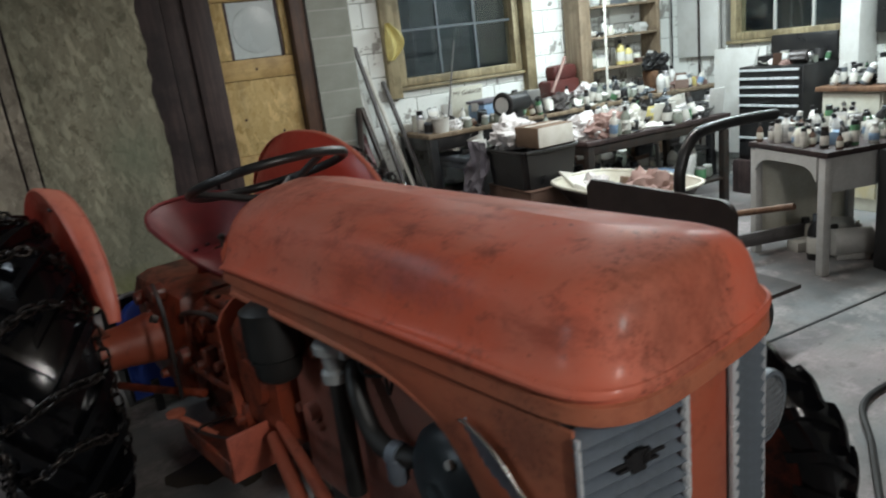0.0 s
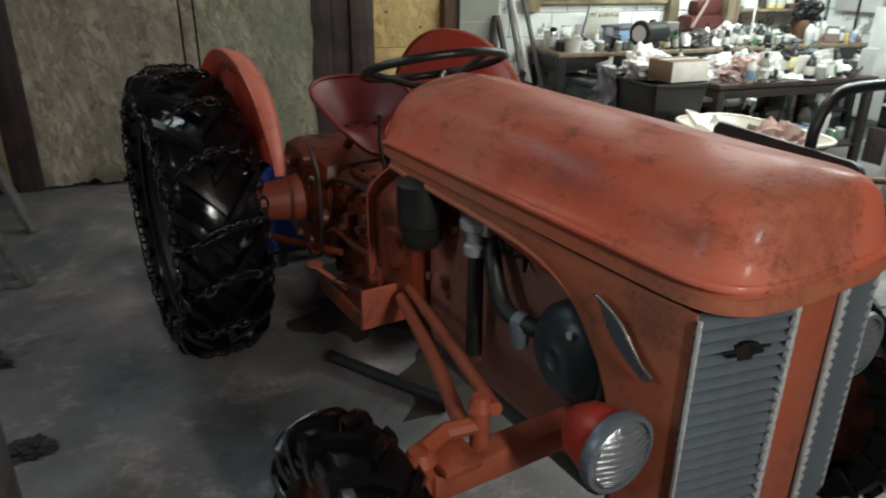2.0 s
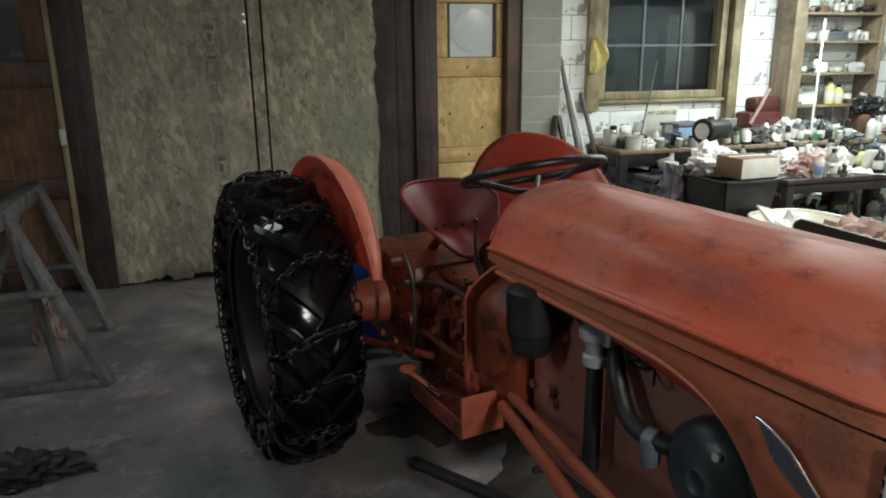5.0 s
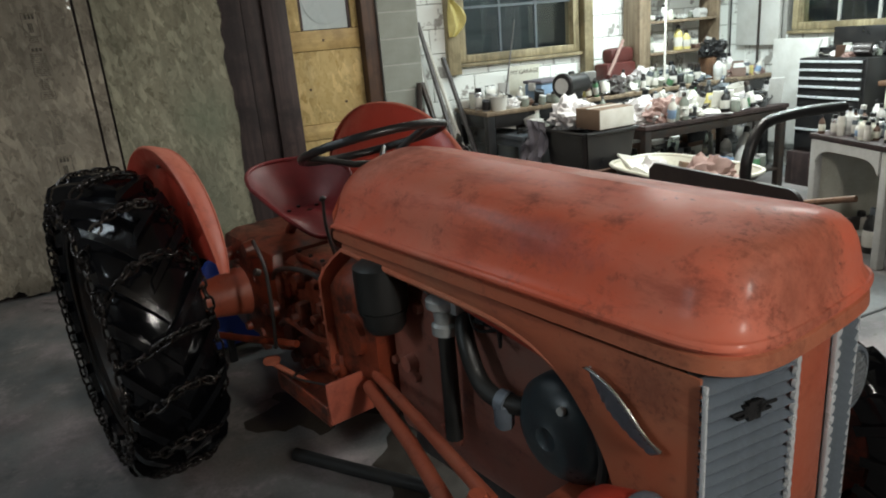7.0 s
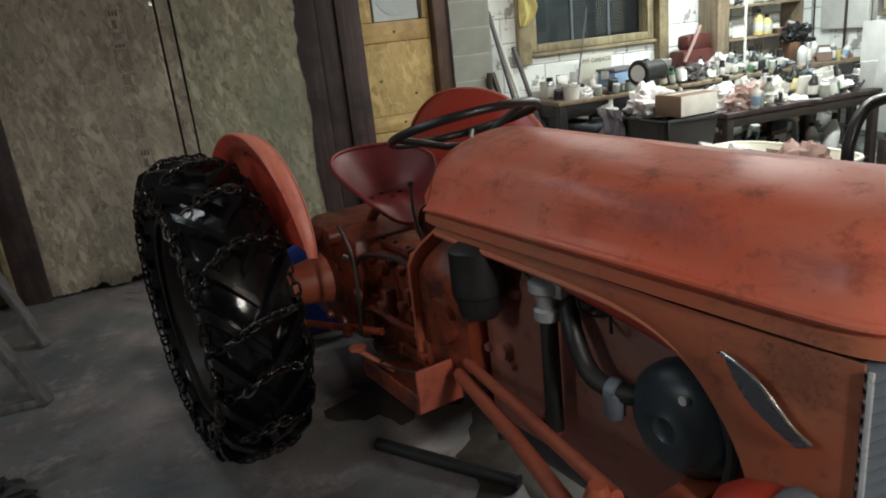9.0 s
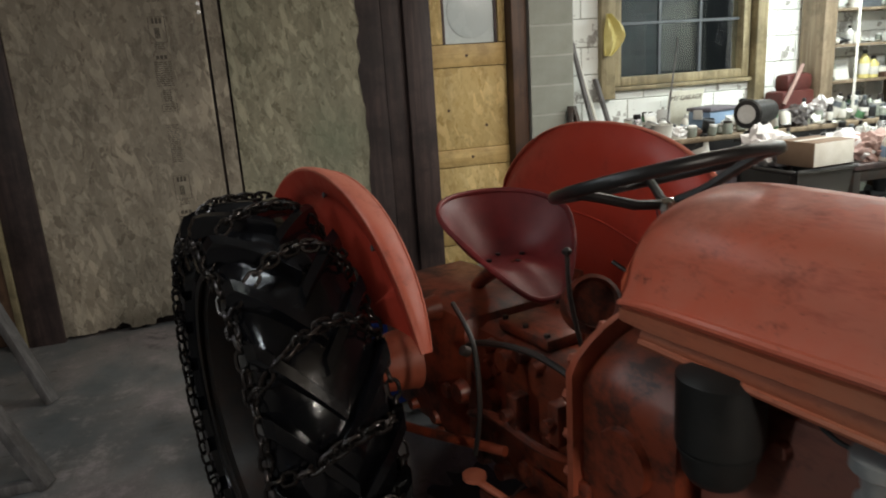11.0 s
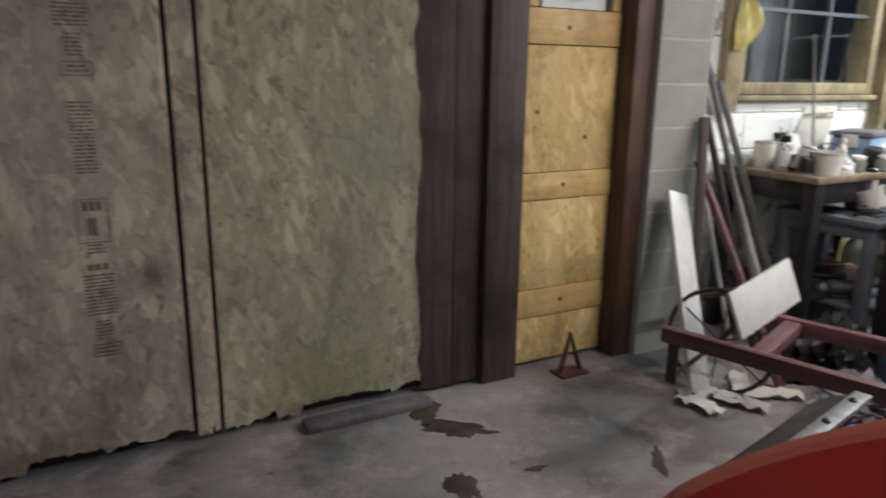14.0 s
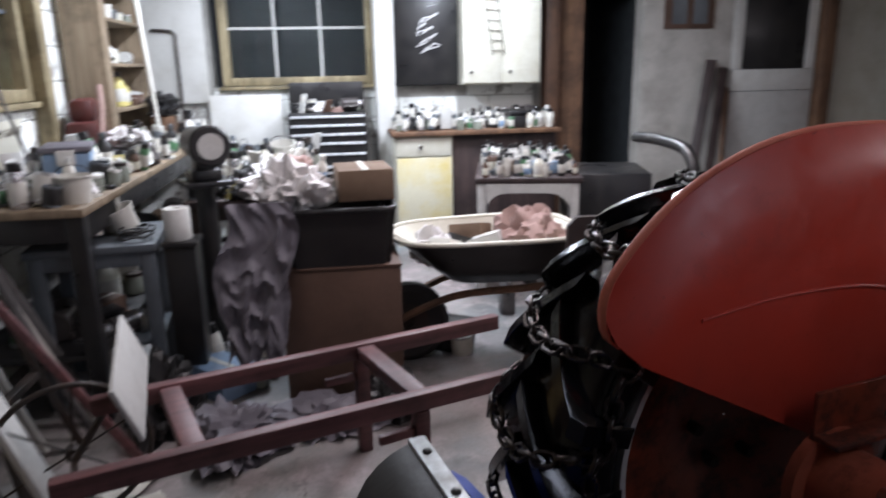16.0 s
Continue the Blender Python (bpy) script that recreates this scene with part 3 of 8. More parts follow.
def ragged_sheet(name, x0, x1, z0, z1, material, parent, label, seed, thick=0.018):
    """A board whose lower edge has rotted unevenly."""
    rnd = random.Random(seed)
    bm = B()
    n = 90
    low, bite = [], 0.0
    for k in range(n + 1):
        bite = max(0.0, min(0.045, bite + rnd.uniform(-0.009, 0.009))) if rnd.random() > 0.06 else 0.045 * rnd.random() ** 2
        low.append(z0 - 0.012 + bite + 0.006 * rnd.random())
    front, back = [], []
    for i in range(n + 1):
        x = x0 + (x1 - x0) * i / n
        front.append([bm.verts.new((x, 0, z)) for z in (low[i], z0 + 0.2, z0 + 0.8, z1)])
        back.append([bm.verts.new((x, thick, z)) for z in (low[i], z1)])
    for i in range(n):
        for k in range(3):
            bm.faces.new((front[i][k], front[i + 1][k], front[i + 1][k + 1], front[i][k + 1]))
        bm.faces.new((front[i][0], back[i][0], back[i + 1][0], front[i + 1][0]))
        bm.faces.new((back[i][0], back[i][1], back[i + 1][1], back[i + 1][0]))
    for i in (0, n):
        bm.faces.new((front[i][0], front[i][3], back[i][1], back[i][0]))
    return part(name, bm, material, parent, label)


sheet_door = empty("door_1", pose(0, 0, 0), "large closed sliding door of stained strand board sheets", "sliding door", kind="structure")
sheet = ragged_sheet("board_sheet", -0.485, 0.598, 0.03, 2.62, "osb1", sheet_door, "tan strand board sheet with stamped print", 4)
bm = B()
rnd = random.Random(8)


def bars(x0, x1, z0, z1, pitch, tall):
    """Lines of small print as broken bars."""
    z = z1
    while z > z0:
        x = x0 + 0.006 * rnd.random()
        while x < x1 - 0.006:
            w = min(rnd.uniform(0.008, 0.03), x1 - x)
            box(bm, x, x + w, -0.0022, -0.001, z - tall, z)
            x += w + 0.005
        z -= pitch


def outline(x0, x1, z0, z1, t=0.003):
    for p, q in ((z0, z0 + t), (z1 - t, z1)):
        box(bm, x0, x1, -0.0022, -0.001, p, q)
    for p in (x0, x1 - t):
        box(bm, p, p + t, -0.0022, -0.001, z0 + t + 0.0003, z1 - t - 0.0003)


# the stamp repeats up the sheet
for foot in (-0.95, 0.0, 0.95, 1.9):
    for kind, x0, x1, z0, z1 in (("line", 0.30, 0.37, 0.10, 0.33), ("box", 0.295, 0.385, 0.41, 0.455), ("line", 0.31, 0.36, 0.47, 0.54), ("line", 0.285, 0.385, 0.565, 0.705), ("bold", 0.305, 0.375, 0.72, 0.742), ("line", 0.305, 0.365, 0.775, 0.81), ("box", 0.29, 0.385, 0.815, 0.965), ("bold", 0.31, 0.372, 0.925, 0.957), ("bold", 0.32, 0.35, 0.84, 0.90)):
        z0, z1 = z0 + foot, z1 + foot
        if z0 < 0.2 or z1 > 2.6:
            continue
        if kind == "line":
            bars(x0, x1, z0, z1, 0.0125, 0.0055)
        elif kind == "box":
            outline(x0, x1, z0, z1)
            if z1 - z0 < 0.1:
                bars(x0 + 0.012, x1 - 0.012, z0 + 0.012, z1 - 0.012, 0.014, 0.007)
        else:
            for k in range(3):
                w = (x1 - x0) / 3
                box(bm, x0 + w * k, x0 + w * k + w * 0.72, -0.0022, -0.001, z0, z1)
part("printed_bars", bm, "ink", sheet, "faded black printed bars")
ragged_sheet("board_sheet", 0.714, 1.56, 0.03, 2.62, "osb2", sheet_door, "greenish damp strand board sheet", 5)
ragged_sheet("joint_batten", 0.616, 0.698, 0.03, 2.62, "osb1", sheet_door, "narrow strand board batten over the joint", 6, 0.014)
bm = B()
for z in (1.98, 1.93):
    cyl(bm, (0.585, -0.004, z), (0.585, 0.0, z), 0.012, n=10)
part("bolt_plate", bm, "steel", sheet_door, "small steel bolt heads")
for x0, x1 in ((1.562, 1.70), (1.703, 1.842)):
    bm = B()
    if x0 < 1.6:
        rnd = random.Random(12)
        rows = []
        for k in range(70):
            z = 0.02 + 2.6 * k / 69
            edge = x0 - 0.018 + 0.05 * noise.noise(Vector((2.0, z * 2.3, 0))) + 0.022 * noise.noise(Vector((5.0, z * 9.0, 0))) + 0.006 * rnd.random()
            rows.append([(edge, -0.0035, z), (edge + 0.02, -0.006, z), ((edge + x1) / 2, -0.022, z), (x1, -0.022, z)])
        shell(bm, rows, 0.003)
    else:
        rbox(bm, x0, x1, -0.022, 0.03, 0.02, 2.62, 0.004)
    part("dark_plank", bm, "darkwood", sheet_door, "dark stained vertical plank with a ragged edge" if x0 < 1.6 else "dark stained vertical plank")
bm = B()
rbox(bm, 1.845, 2.03, -0.055, 0.1, 0.0, 2.7, 0.008)
single("door_post", bm, "darkwood", Matrix(), "dark stained timber post beside the yellow door", "post", kind="structure")

# brown door at the west end, its trim and switch
brown_door = empty("door_2", pose(-0.73, 0.03, 0), "closed brown wooden door with a dark upper pane", "door", kind="structure")
bm = B()
box(bm, -1.5, -0.02, 0.02, 0.04, 0.02, 1.5)
part("panel", bm, "oldwood", brown_door, "brown plywood panel")
for z0, z1 in ((0.02, 0.16), (0.70, 0.85), (1.49, 1.665), (2.2, 2.35)):
    bm = B()
    rbox(bm, -1.5, -0.005, -0.006, 0.018, z0, z1, 0.004)
    part("rail", bm, "jamb", brown_door, "dark reddish rail")
for x0, x1, z0 in ((-1.5, -1.36, 0.02), (-0.165, 0.0, 1.667)):
    bm = B()
    rbox(bm, x0, x1, -0.003, 0.018, z0, 2.2, 0.004)
    part("stile", bm, "oldwood", brown_door)
bm = B()
box(bm, -1.36, -0.165, 0.02, 0.026, 1.667, 2.2)
part("pane", bm, "black", brown_door, "dark window pane")
bm = B()
rbox(bm, -0.725, -0.69, -0.06, 0.06, 0, 2.65, 0.005)
single("trim_1", bm, "frame", Matrix(), "pale worn wooden trim strip", "trim", kind="structure")
bm = B()
rbox(bm, -0.688, -0.485, -0.03, 0.06, 0, 2.65, 0.006)
single("trim_2", bm, "darkwood", Matrix(), "dark timber jamb beside the sheet door", "trim", kind="structure")
switch = empty("light_switch", pose(-0.707, -0.062, 1.15), "white plastic light switch on the trim", "switch")
bm = B()
rbox(bm, -0.02, 0.02, -0.012, 0.0, -0.055, 0.055, 0.004)
part("plate", bm, "white", switch)
bm = B()
rbox(bm, -0.006, 0.006, -0.022, -0.012, -0.012, 0.012, 0.002)
part("toggle", bm, "white", switch)

# yellow pine door
yd = empty("door_3", pose(2.03, 0.03, 0), "closed yellow pine door with a pale pane and round reflection", "door", kind="structure")
for name, x0, x1, z0, z1, mt, y0 in (("rail", 0.0, 0.57, 1.512, 1.662, "pine", -0.004), ("rail", 0.0, 0.57, 0.822, 0.945, "pine", -0.004), ("rail", 0.0, 0.57, 0.25, 0.385, "pine", -0.004),
                                     ("rail", 0.0, 0.57, 2.08, 2.2, "pine", -0.004), ("panel", 0.0, 0.57, 0.948, 1.508, "ply", 0.004), ("panel", 0.0, 0.57, 0.388, 0.818, "ply", 0.004),
                                     ("panel", 0.0, 0.57, 0.02, 0.246, "ply", 0.004), ("stile", 0.0, 0.105, 1.666, 2.076, "ply", 0.0), ("stile", 0.515, 0.57, 1.666, 2.076, "ply", 0.0)):
    bm = B()
    rbox(bm, x0, x1, y0, 0.04, z0, z1, 0.004)
    part(name, bm, mt, yd, "knotty yellow pine rail" if name == "rail" else "")
for x0 in (0.108, 0.492):
    bm = B()
    box(bm, x0, x0 + 0.02, 0.012, 0.03, 1.668, 2.074)
    part("glazing_bar", bm, "darkwood", yd, "dark strip beside the pane")
bm = B()
box(bm, 0.13, 0.49, 0.022, 0.028, 1.668, 2.074)
part("pane", bm, "frost", yd, "pale hazy glass pane")
# this disc models a round reflection in the glass as a pale shape
bm = B()
lathe(bm, [(0.165, 0.0), (0.17, 0.004), (0.15, 0.008)], pose(0.32, 0.021, 1.87, 90), 40)
part("round_shade", bm, "frost", yd, "pale round disc standing in for a reflection in the pane")
bm = B()
cyl(bm, (0, -0.0012, 0), (0, 0.001, 0), 0.011, n=10)
knot = mesh_of("knot", bm, "jamb")
for x, y, z in ((0.27, -0.004, 1.585), (0.28, -0.004, 0.885), (0.12, 0.004, 1.22), (0.4, 0.004, 1.1), (0.3, -0.004, 0.32)):
    piece("knot", knot, yd, Matrix.Translation((x, y, z)))
bm = B()
rbox(bm, 2.602, 2.716, -0.075, 0.16, 0, 2.65, 0.008)
single("door_jamb", bm, "jamb", Matrix(), "brown timber jamb between door and block pier", "jamb", kind="structure")
bm = B()
rbox(bm, 1.0, 1.55, -0.14, -0.05, 0.0, 0.03, 0.004, None)
single("loose_board", bm, "greywood", Matrix(), "mossy loose board on the floor along the wall", "board")

# ---- block walls ----
BL, BH = 0.403, 0.203


def block_mesh(length, name, material):
    bm = B()
    rbox(bm, 0.003, length - 0.003, 0.0, 0.09, 0.003, BH - 0.003, 0.005, None, 1)
    return mesh_of(name, bm, material)


pier = empty("pier_1", pose(2.72, -0.105, 0), "grey concrete block pier beside the door", "pier", kind="structure")
bm = B()
box(bm, 0.002, 0.338, 0.002, 0.26, 0, 2.7)
part("core", bm, "pier_mortar", pier)
me = block_mesh(0.34, "grey_block", "block")
for k in range(13):
    piece("block", me, pier, pose(0, 0, k * BH - 0.073 if k else -0.072))
wall_a = empty("wall_north", pose(3.06, 0.15, 0), "flaking white painted block wall with a window", "wall", kind="structure")
wall_b = empty("wall_east", pose(6.72, 0.15, 0, 0, 0, -90), "flaking white painted block wall with a window", "wall", kind="structure")


def block_wall(wall, length, holes, skip_after=None):
    bm = B()
    cuts = sorted(holes)
    x = 0.0
    for a, b2, z0, z1 in cuts:
        box(bm, x, a, 0.009, 0.2, 0, 2.7)
        box(bm, a, b2, 0.009, 0.2, 0, z0)
        box(bm, a, b2, 0.009, 0.2, z1, 2.7)
        x = b2
    box(bm, x, length, 0.009, 0.2, 0, 2.7)
    part("mortar_core", bm, "mortar", wall)
    full, half = block_mesh(BL, "white_block", "whiteblock"), block_mesh(BL / 2, "white_half_block", "whiteblock")
    for k in range(13):
        x = -(BL / 2 if k % 2 else 0.0)
        while x < length - 0.05:
            z = k * BH - 0.03
            for xx, w, me in ((x, BL, full), (x, BL / 2, half), (x + BL / 2, BL / 2, half)):
                if me is half and not any(x < h[1] and x + BL > h[0] for h in holes) and x >= 0 and x + BL <= length + 0.02:
                    continue
                if xx < -0.01 or xx + w > length + 0.02 or any(xx < h[1] - 0.02 and xx + w > h[0] + 0.02 and z < h[3] - 0.05 and z + BH > h[2] + 0.05 for h in holes):
                    continue
                piece("block", me, wall, pose(xx, 0, z))
                if me is full:
                    break
            x += BL


for wall, x0, x1, z0, z1 in ((wall_a, 0.40, 1.80, 1.192, 1.252), (wall_b, 0.68, 2.1, 1.192, 1.272)):
    for k in range(4):
        bm = B()
        rbox(bm, x0 + (x1 - x0) * k / 4 + 0.003, x0 + (x1 - x0) * (k + 1) / 4 - 0.003, 0.0, 0.1, z0, z1, 0.005, None, 1)
        part("sill_block", bm, "whiteblock", wall)
block_wall(wall_a, 3.66, [(0.40, 1.80, 1.28, 2.4)])
block_wall(wall_b, 3.5, [(0.68, 2.1, 1.30, 2.4), (2.17, 2.77, 1.28, 2.4)])


def window(name, m, w, h, cols, label, bars_mat, frame_mat):
    """Origin at the lower left of the frame's opening, facing -y."""
    win = empty(name, m, label, "window", kind="structure")
    t = 0.066
    for nm, x0, x1, z0, z1 in (("frame_side", 0, t, 0, h), ("frame_side", w - t, w, 0, h), ("frame_top", t + 0.001, w - t - 0.001, h - t, h), ("frame_bottom", t + 0.001, w - t - 0.001, 0, t)):
        bm = B()
        rbox(bm, x0, x1, -0.02, 0.12, z0, z1, 0.006)
        part(nm, bm, frame_mat, win)
    bm = B()
    rbox(bm, -0.03, w + 0.03, -0.05, 0.0, -0.035, -0.004, 0.006)
    part("sill", bm, frame_mat, win, "worn wooden sill")
    for i in range(1, cols):
        x = t + (w - 2 * t) * i / cols
        bm = B()
        box(bm, x - 0.011, x + 0.011, 0.03, 0.055, t, h - t)
        part("glazing_bar", bm, bars_mat, win)
    for k in (1,):
        bm = B()
        box(bm, t, w - t, 0.028, 0.0535, t + 0.385, t + 0.405)
        part("glazing_bar", bm, bars_mat, win)
    for i in range(cols):
        x0, x1 = t + (w - 2 * t) * i / cols + 0.012, t + (w - 2 * t) * (i + 1) / cols - 0.012
        for z0, z1 in ((t, t + 0.384), (t + 0.406, h - t)):
            bm = B()
            box(bm, x0, x1, 0.04, 0.044, z0, z1)
            part("pane", bm, "glass", win).visible_shadow = False
    return win


window("window_1", pose(3.53, 0.15, 1.29), 1.26, 0.98, 3, "old wooden window with dusty panes, dark outside", "grey", "frame")
window("window_2", pose(6.72, -0.61, 1.31, 0, 0, -90), 1.26, 0.98, 3, "old wooden window with thin white bars, dark outside", "lightgrey", "frame")
slab("backdrop_north", "dark night outside the window", 3.3, 5.1, 0.55, 0.57, 0.9, 2.7, "night_sky", "backdrop")
slab("backdrop_east", "dark night outside the window", 7.1, 7.12, -3.2, 0.0, 0.9, 2.7, "night_sky", "backdrop")
bm = B()
rbox(bm, 4.80, 4.90, 0.06, 0.145, 0.93, 2.6, 0.006)
single("window_post", bm, "frame", Matrix(), "worn wooden post beside the window", "post", kind="structure")
bm = B()
rbox(bm, 3.40, 3.52, 0.09, 0.146, 1.2, 2.6, 0.006)
single("window_post", bm, "frame", Matrix(), "pale worn wooden post beside the window", "post", kind="structure")

bm = B()
rbox(bm, 6.66, 6.70, -0.50, 0.02, 1.18, 2.55, 0.006)
single("wall_board", bm, "white", Matrix(), "large white painted board fixed to the corner wall", "board", kind="structure")

# east wall beyond the counter
bm = B()
rbox(bm, 6.46, 6.70, -2.02, -1.86, 0.0, 2.68, 0.012)
single("post_1", bm, "white", Matrix(), "white painted timber post beside the window", "post", kind="structure")
chalk = empty("blackboard", pose(6.62, -2.05, 1.29), "dark board with white chalk scribble on the wall", "blackboard")
bm = B()
rbox(bm, 0, 0.03, -0.54, 0, 0, 0.95, 0.004)
part("board", bm, "black", chalk)
bm = B()
rnd = random.Random(3)
for k in range(11):
    y, z = -0.2 - 0.14 * rnd.random(), 0.28 + 0.3 * k / 11
    tube(bm, curve_pts([(-0.002, y, z), (-0.002, y - 0.06 * rnd.random(), z + 0.03), (-0.002, y - 0.1 + 0.16 * rnd.random(), z + 0.012), (-0.002, y + 0.03, z - 0.02)], 4), 0.0045, 5)
part("chalk_marks", bm, "chalk", chalk, "white chalk scribble")
slab("wall_east_plain", "dark brown boarded wall", 6.72, 6.9, -3.73, -3.35, 0, 2.7, "oldwood", "wall")
slab("wall_east_lintel", "dark boards over the doorway", 6.72, 6.9, -4.29, -3.73, 2.1, 2.7, "oldwood", "wall")
# near-black colour gives the passage walls their lack of light
slab("doorway_back", "near-black panel standing in for the unlit passage", 8.1, 8.2, -4.6, -3.4, 0, 2.7, "night", "wall")
slab("doorway_side", "near-black wall standing in for unlit passage depth", 6.9, 8.1, -3.71, -3.55, 0, 2.7, "night", "wall")
slab("doorway_side_far", "near-black wall standing in for unlit passage depth", 6.9, 8.1, -4.5, -4.31, 0, 2.7, "night", "wall")
slab("wall_east_south", "mottled grey plaster wall", 6.72, 6.9, -5.16, -4.29, 0, 2.7, "plaster", "wall")
slab("wall_east_end", "tan plaster wall", 6.72, 6.9, -9.2, -6.02, 0, 2.7, "cream", "wall")
slab("wall_east_over_door", "tan plaster over the pale door", 6.72, 6.9, -6.02, -5.16, 2.15, 2.7, "cream", "wall")
bm = B()
rbox(bm, 6.56, 6.719, -3.46, -3.34, 0, 2.68, 0.008)
single("post_2", bm, "jamb", Matrix(), "brown timber post beside the dark doorway", "post", kind="structure")
pd = empty("door_4", pose(6.7, -5.17, 0), "pale grey door with a dark upper pane", "door", kind="structure")
for nm, y0, y1, z0, z1, mt, x0 in (("leaf", -0.84, 0, 0.02, 1.16, "lightgrey", 0.0), ("rail", -0.84, 0, 1.165, 1.36, "white", -0.006), ("pane", -0.74, -0.1, 1.363, 2.0, "black", 0.01), ("stile", -0.84, -0.742, 1.363, 2.1, "white", 0),
                                   ("stile", -0.098, 0, 1.363, 2.1, "white", 0), ("rail", -0.741, -0.099, 2.003, 2.1, "white", 0)):
    bm = B()
    rbox(bm, x0, 0.05, y0, y1, z0, z1, 0.004)
    part(nm, bm, mt, pd)
bm = B()
rbox(bm, 6.60, 6.718, -6.14, -6.02, 0, 2.65, 0.008)
single("post_3", bm, "oldwood", Matrix(), "brown post beside the pale door", "post", kind="structure")
sign = empty("wall_picture", pose(6.70, -4.72, 1.73), "small dark framed picture on the plaster wall", "picture")
bm = B()
rbox(bm, 0, 0.02, -0.24, 0.24, 0, 0.3, 0.004)
part("backing", bm, "brownboard", sign)
bm = B()
for y in (-0.1, 0.1):
    box(bm, -0.004, -0.001, y - 0.07, y + 0.07, 0.04, 0.26)
part("mount", bm, "grey", sign)

for p in TUBES:
    fx = empty("tube_light", pose(*p), "twin fluorescent tube fixture under the ceiling", "ceiling light", "tube lights")
    bm = B()
    rbox(bm, -0.62, 0.62, -0.07, 0.07, 0.0, 0.18, 0.01)
    part("housing", bm, "white", fx)
    for y in (-0.04, 0.04):
        bm = B()
        cyl(bm, (-0.58, y, -0.02), (0.58, y, -0.02), 0.014, n=12)
        part("tube", bm, "glow", fx, "glowing white tube")
# housings for the unseen tubes, added where their lamps were put
for x, y, z, watts, aim in UNSEEN_TUBES:
    fx = empty("tube_light", pose(x, y, z, 0, 0, 90), "unseen single tube fixture added under the ceiling", "ceiling light", "tube lights")
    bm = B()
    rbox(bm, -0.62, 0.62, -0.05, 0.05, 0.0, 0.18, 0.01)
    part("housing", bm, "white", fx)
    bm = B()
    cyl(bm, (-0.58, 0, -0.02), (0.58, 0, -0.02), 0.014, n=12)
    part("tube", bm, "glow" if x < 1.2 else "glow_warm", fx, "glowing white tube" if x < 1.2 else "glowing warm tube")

# ---- the tractor: x forward, y to its left, origin on the floor under the rear axle ----
tractor = empty("tractor", pose(1.27, -2.53, 0, 0, 0, -77.3), "old orange-red farm tractor with faded paint and chained tyres", "tractor")
AXLE, RT = 0.602, 0.592
TRACK = {-1: 0.646, 1: 0.715}
HALF_TYRE = 0.157


# half section of the hood: share of the half width, height above the lower edge
HALF = [(0, 0.232), (0.1, 0.2277), (0.25, 0.2207), (0.42, 0.2118), (0.56, 0.2025), (0.67, 0.189), (0.755, 0.169), (0.815, 0.145), (0.85, 0.122), (0.875, 0.10), (0.905, 0.078), (0.945, 0.063),
        (0.965, 0.0575), (0.99, 0.056), (1.008, 0.051), (1.012, 0.045), (0.998, 0.041), (0.955, 0.039), (0.953, 0.032), (0.984, 0.029), (0.988, 0.012), (0.992, 0.002), (0.975, -0.001)]


def hood():
    """Rows across from the rear forward, then round the nose: two gently sloped halves meeting in a ridge, a soft shoulder, a flank, a bead and a narrow skirt band, all carried round the front."""
    bm = B()
    rows = []
    xs = [1.0, 1.006, 1.016, 1.035, 1.07] + [1.12 + 0.08 * i for i in range(12)] + [2.04, 2.07, 2.095]
    for x, q in [(x, 0.0) for x in xs] + [(2.095, k / 18) for k in range(1, 19)]:
        t = (x - 1.0) / 1.25
        wide = 0.256 + 0.014 * t
        base = 1.036 + 0.008 * t
        tall = 1.055 - 0.19 * t
        soft = max(0.0, 1 - t / 0.55)
        e = max(0.0, (1.12 - x) / 0.12)
        a = q * math.pi / 2
        c, s = max(0.0, math.cos(a)) ** 0.5, math.sin(a) ** 0.5
        half = []
        for w, h in HALF:
            round_h = h if h < 0.06 else 0.06 + (0.232 - 0.06) * max(0.0, 1 - (w / 0.95) ** 2.6) ** 0.62
            h = h + (round_h - h) * 0.45 * soft
            h = h if h < 0.06 else 0.06 + (h - 0.06) * tall
            h -= 0.026 * e ** 2.5 * min(1.0, h / 0.1)
            reach = 0.20 * min(1.0, w) ** 0.5 if w < 0.9 else 0.188 + 0.014 * min(1.0, (w - 0.9) / 0.1)
            half.append((x + reach * s, w * wide * c * (1 - 0.04 * e ** 3), base + h))
        rows.append([(x1, -y1, z1) for x1, y1, z1 in half[:0:-1]] + half)
    shell(bm, [row[4:-4] for row in rows], 0.004)
    ob = part("hood", bm, "hood", tractor, "faded orange hood with rust stains and scratches", 32)
    for e in ob.data.edges:
        e.use_edge_sharp = e.use_edge_sharp or all(abs(ob.data.vertices[v].co.y) < 0.001 for v in e.vertices)
    for cut in (slice(0, 5), slice(-5, None)):
        bm = B()
        shell(bm, [row[cut] for row in rows], 0.004)
        part("hood_band", bm, "skirt", ob, "dirty brown band below the hood's bead")


hood()

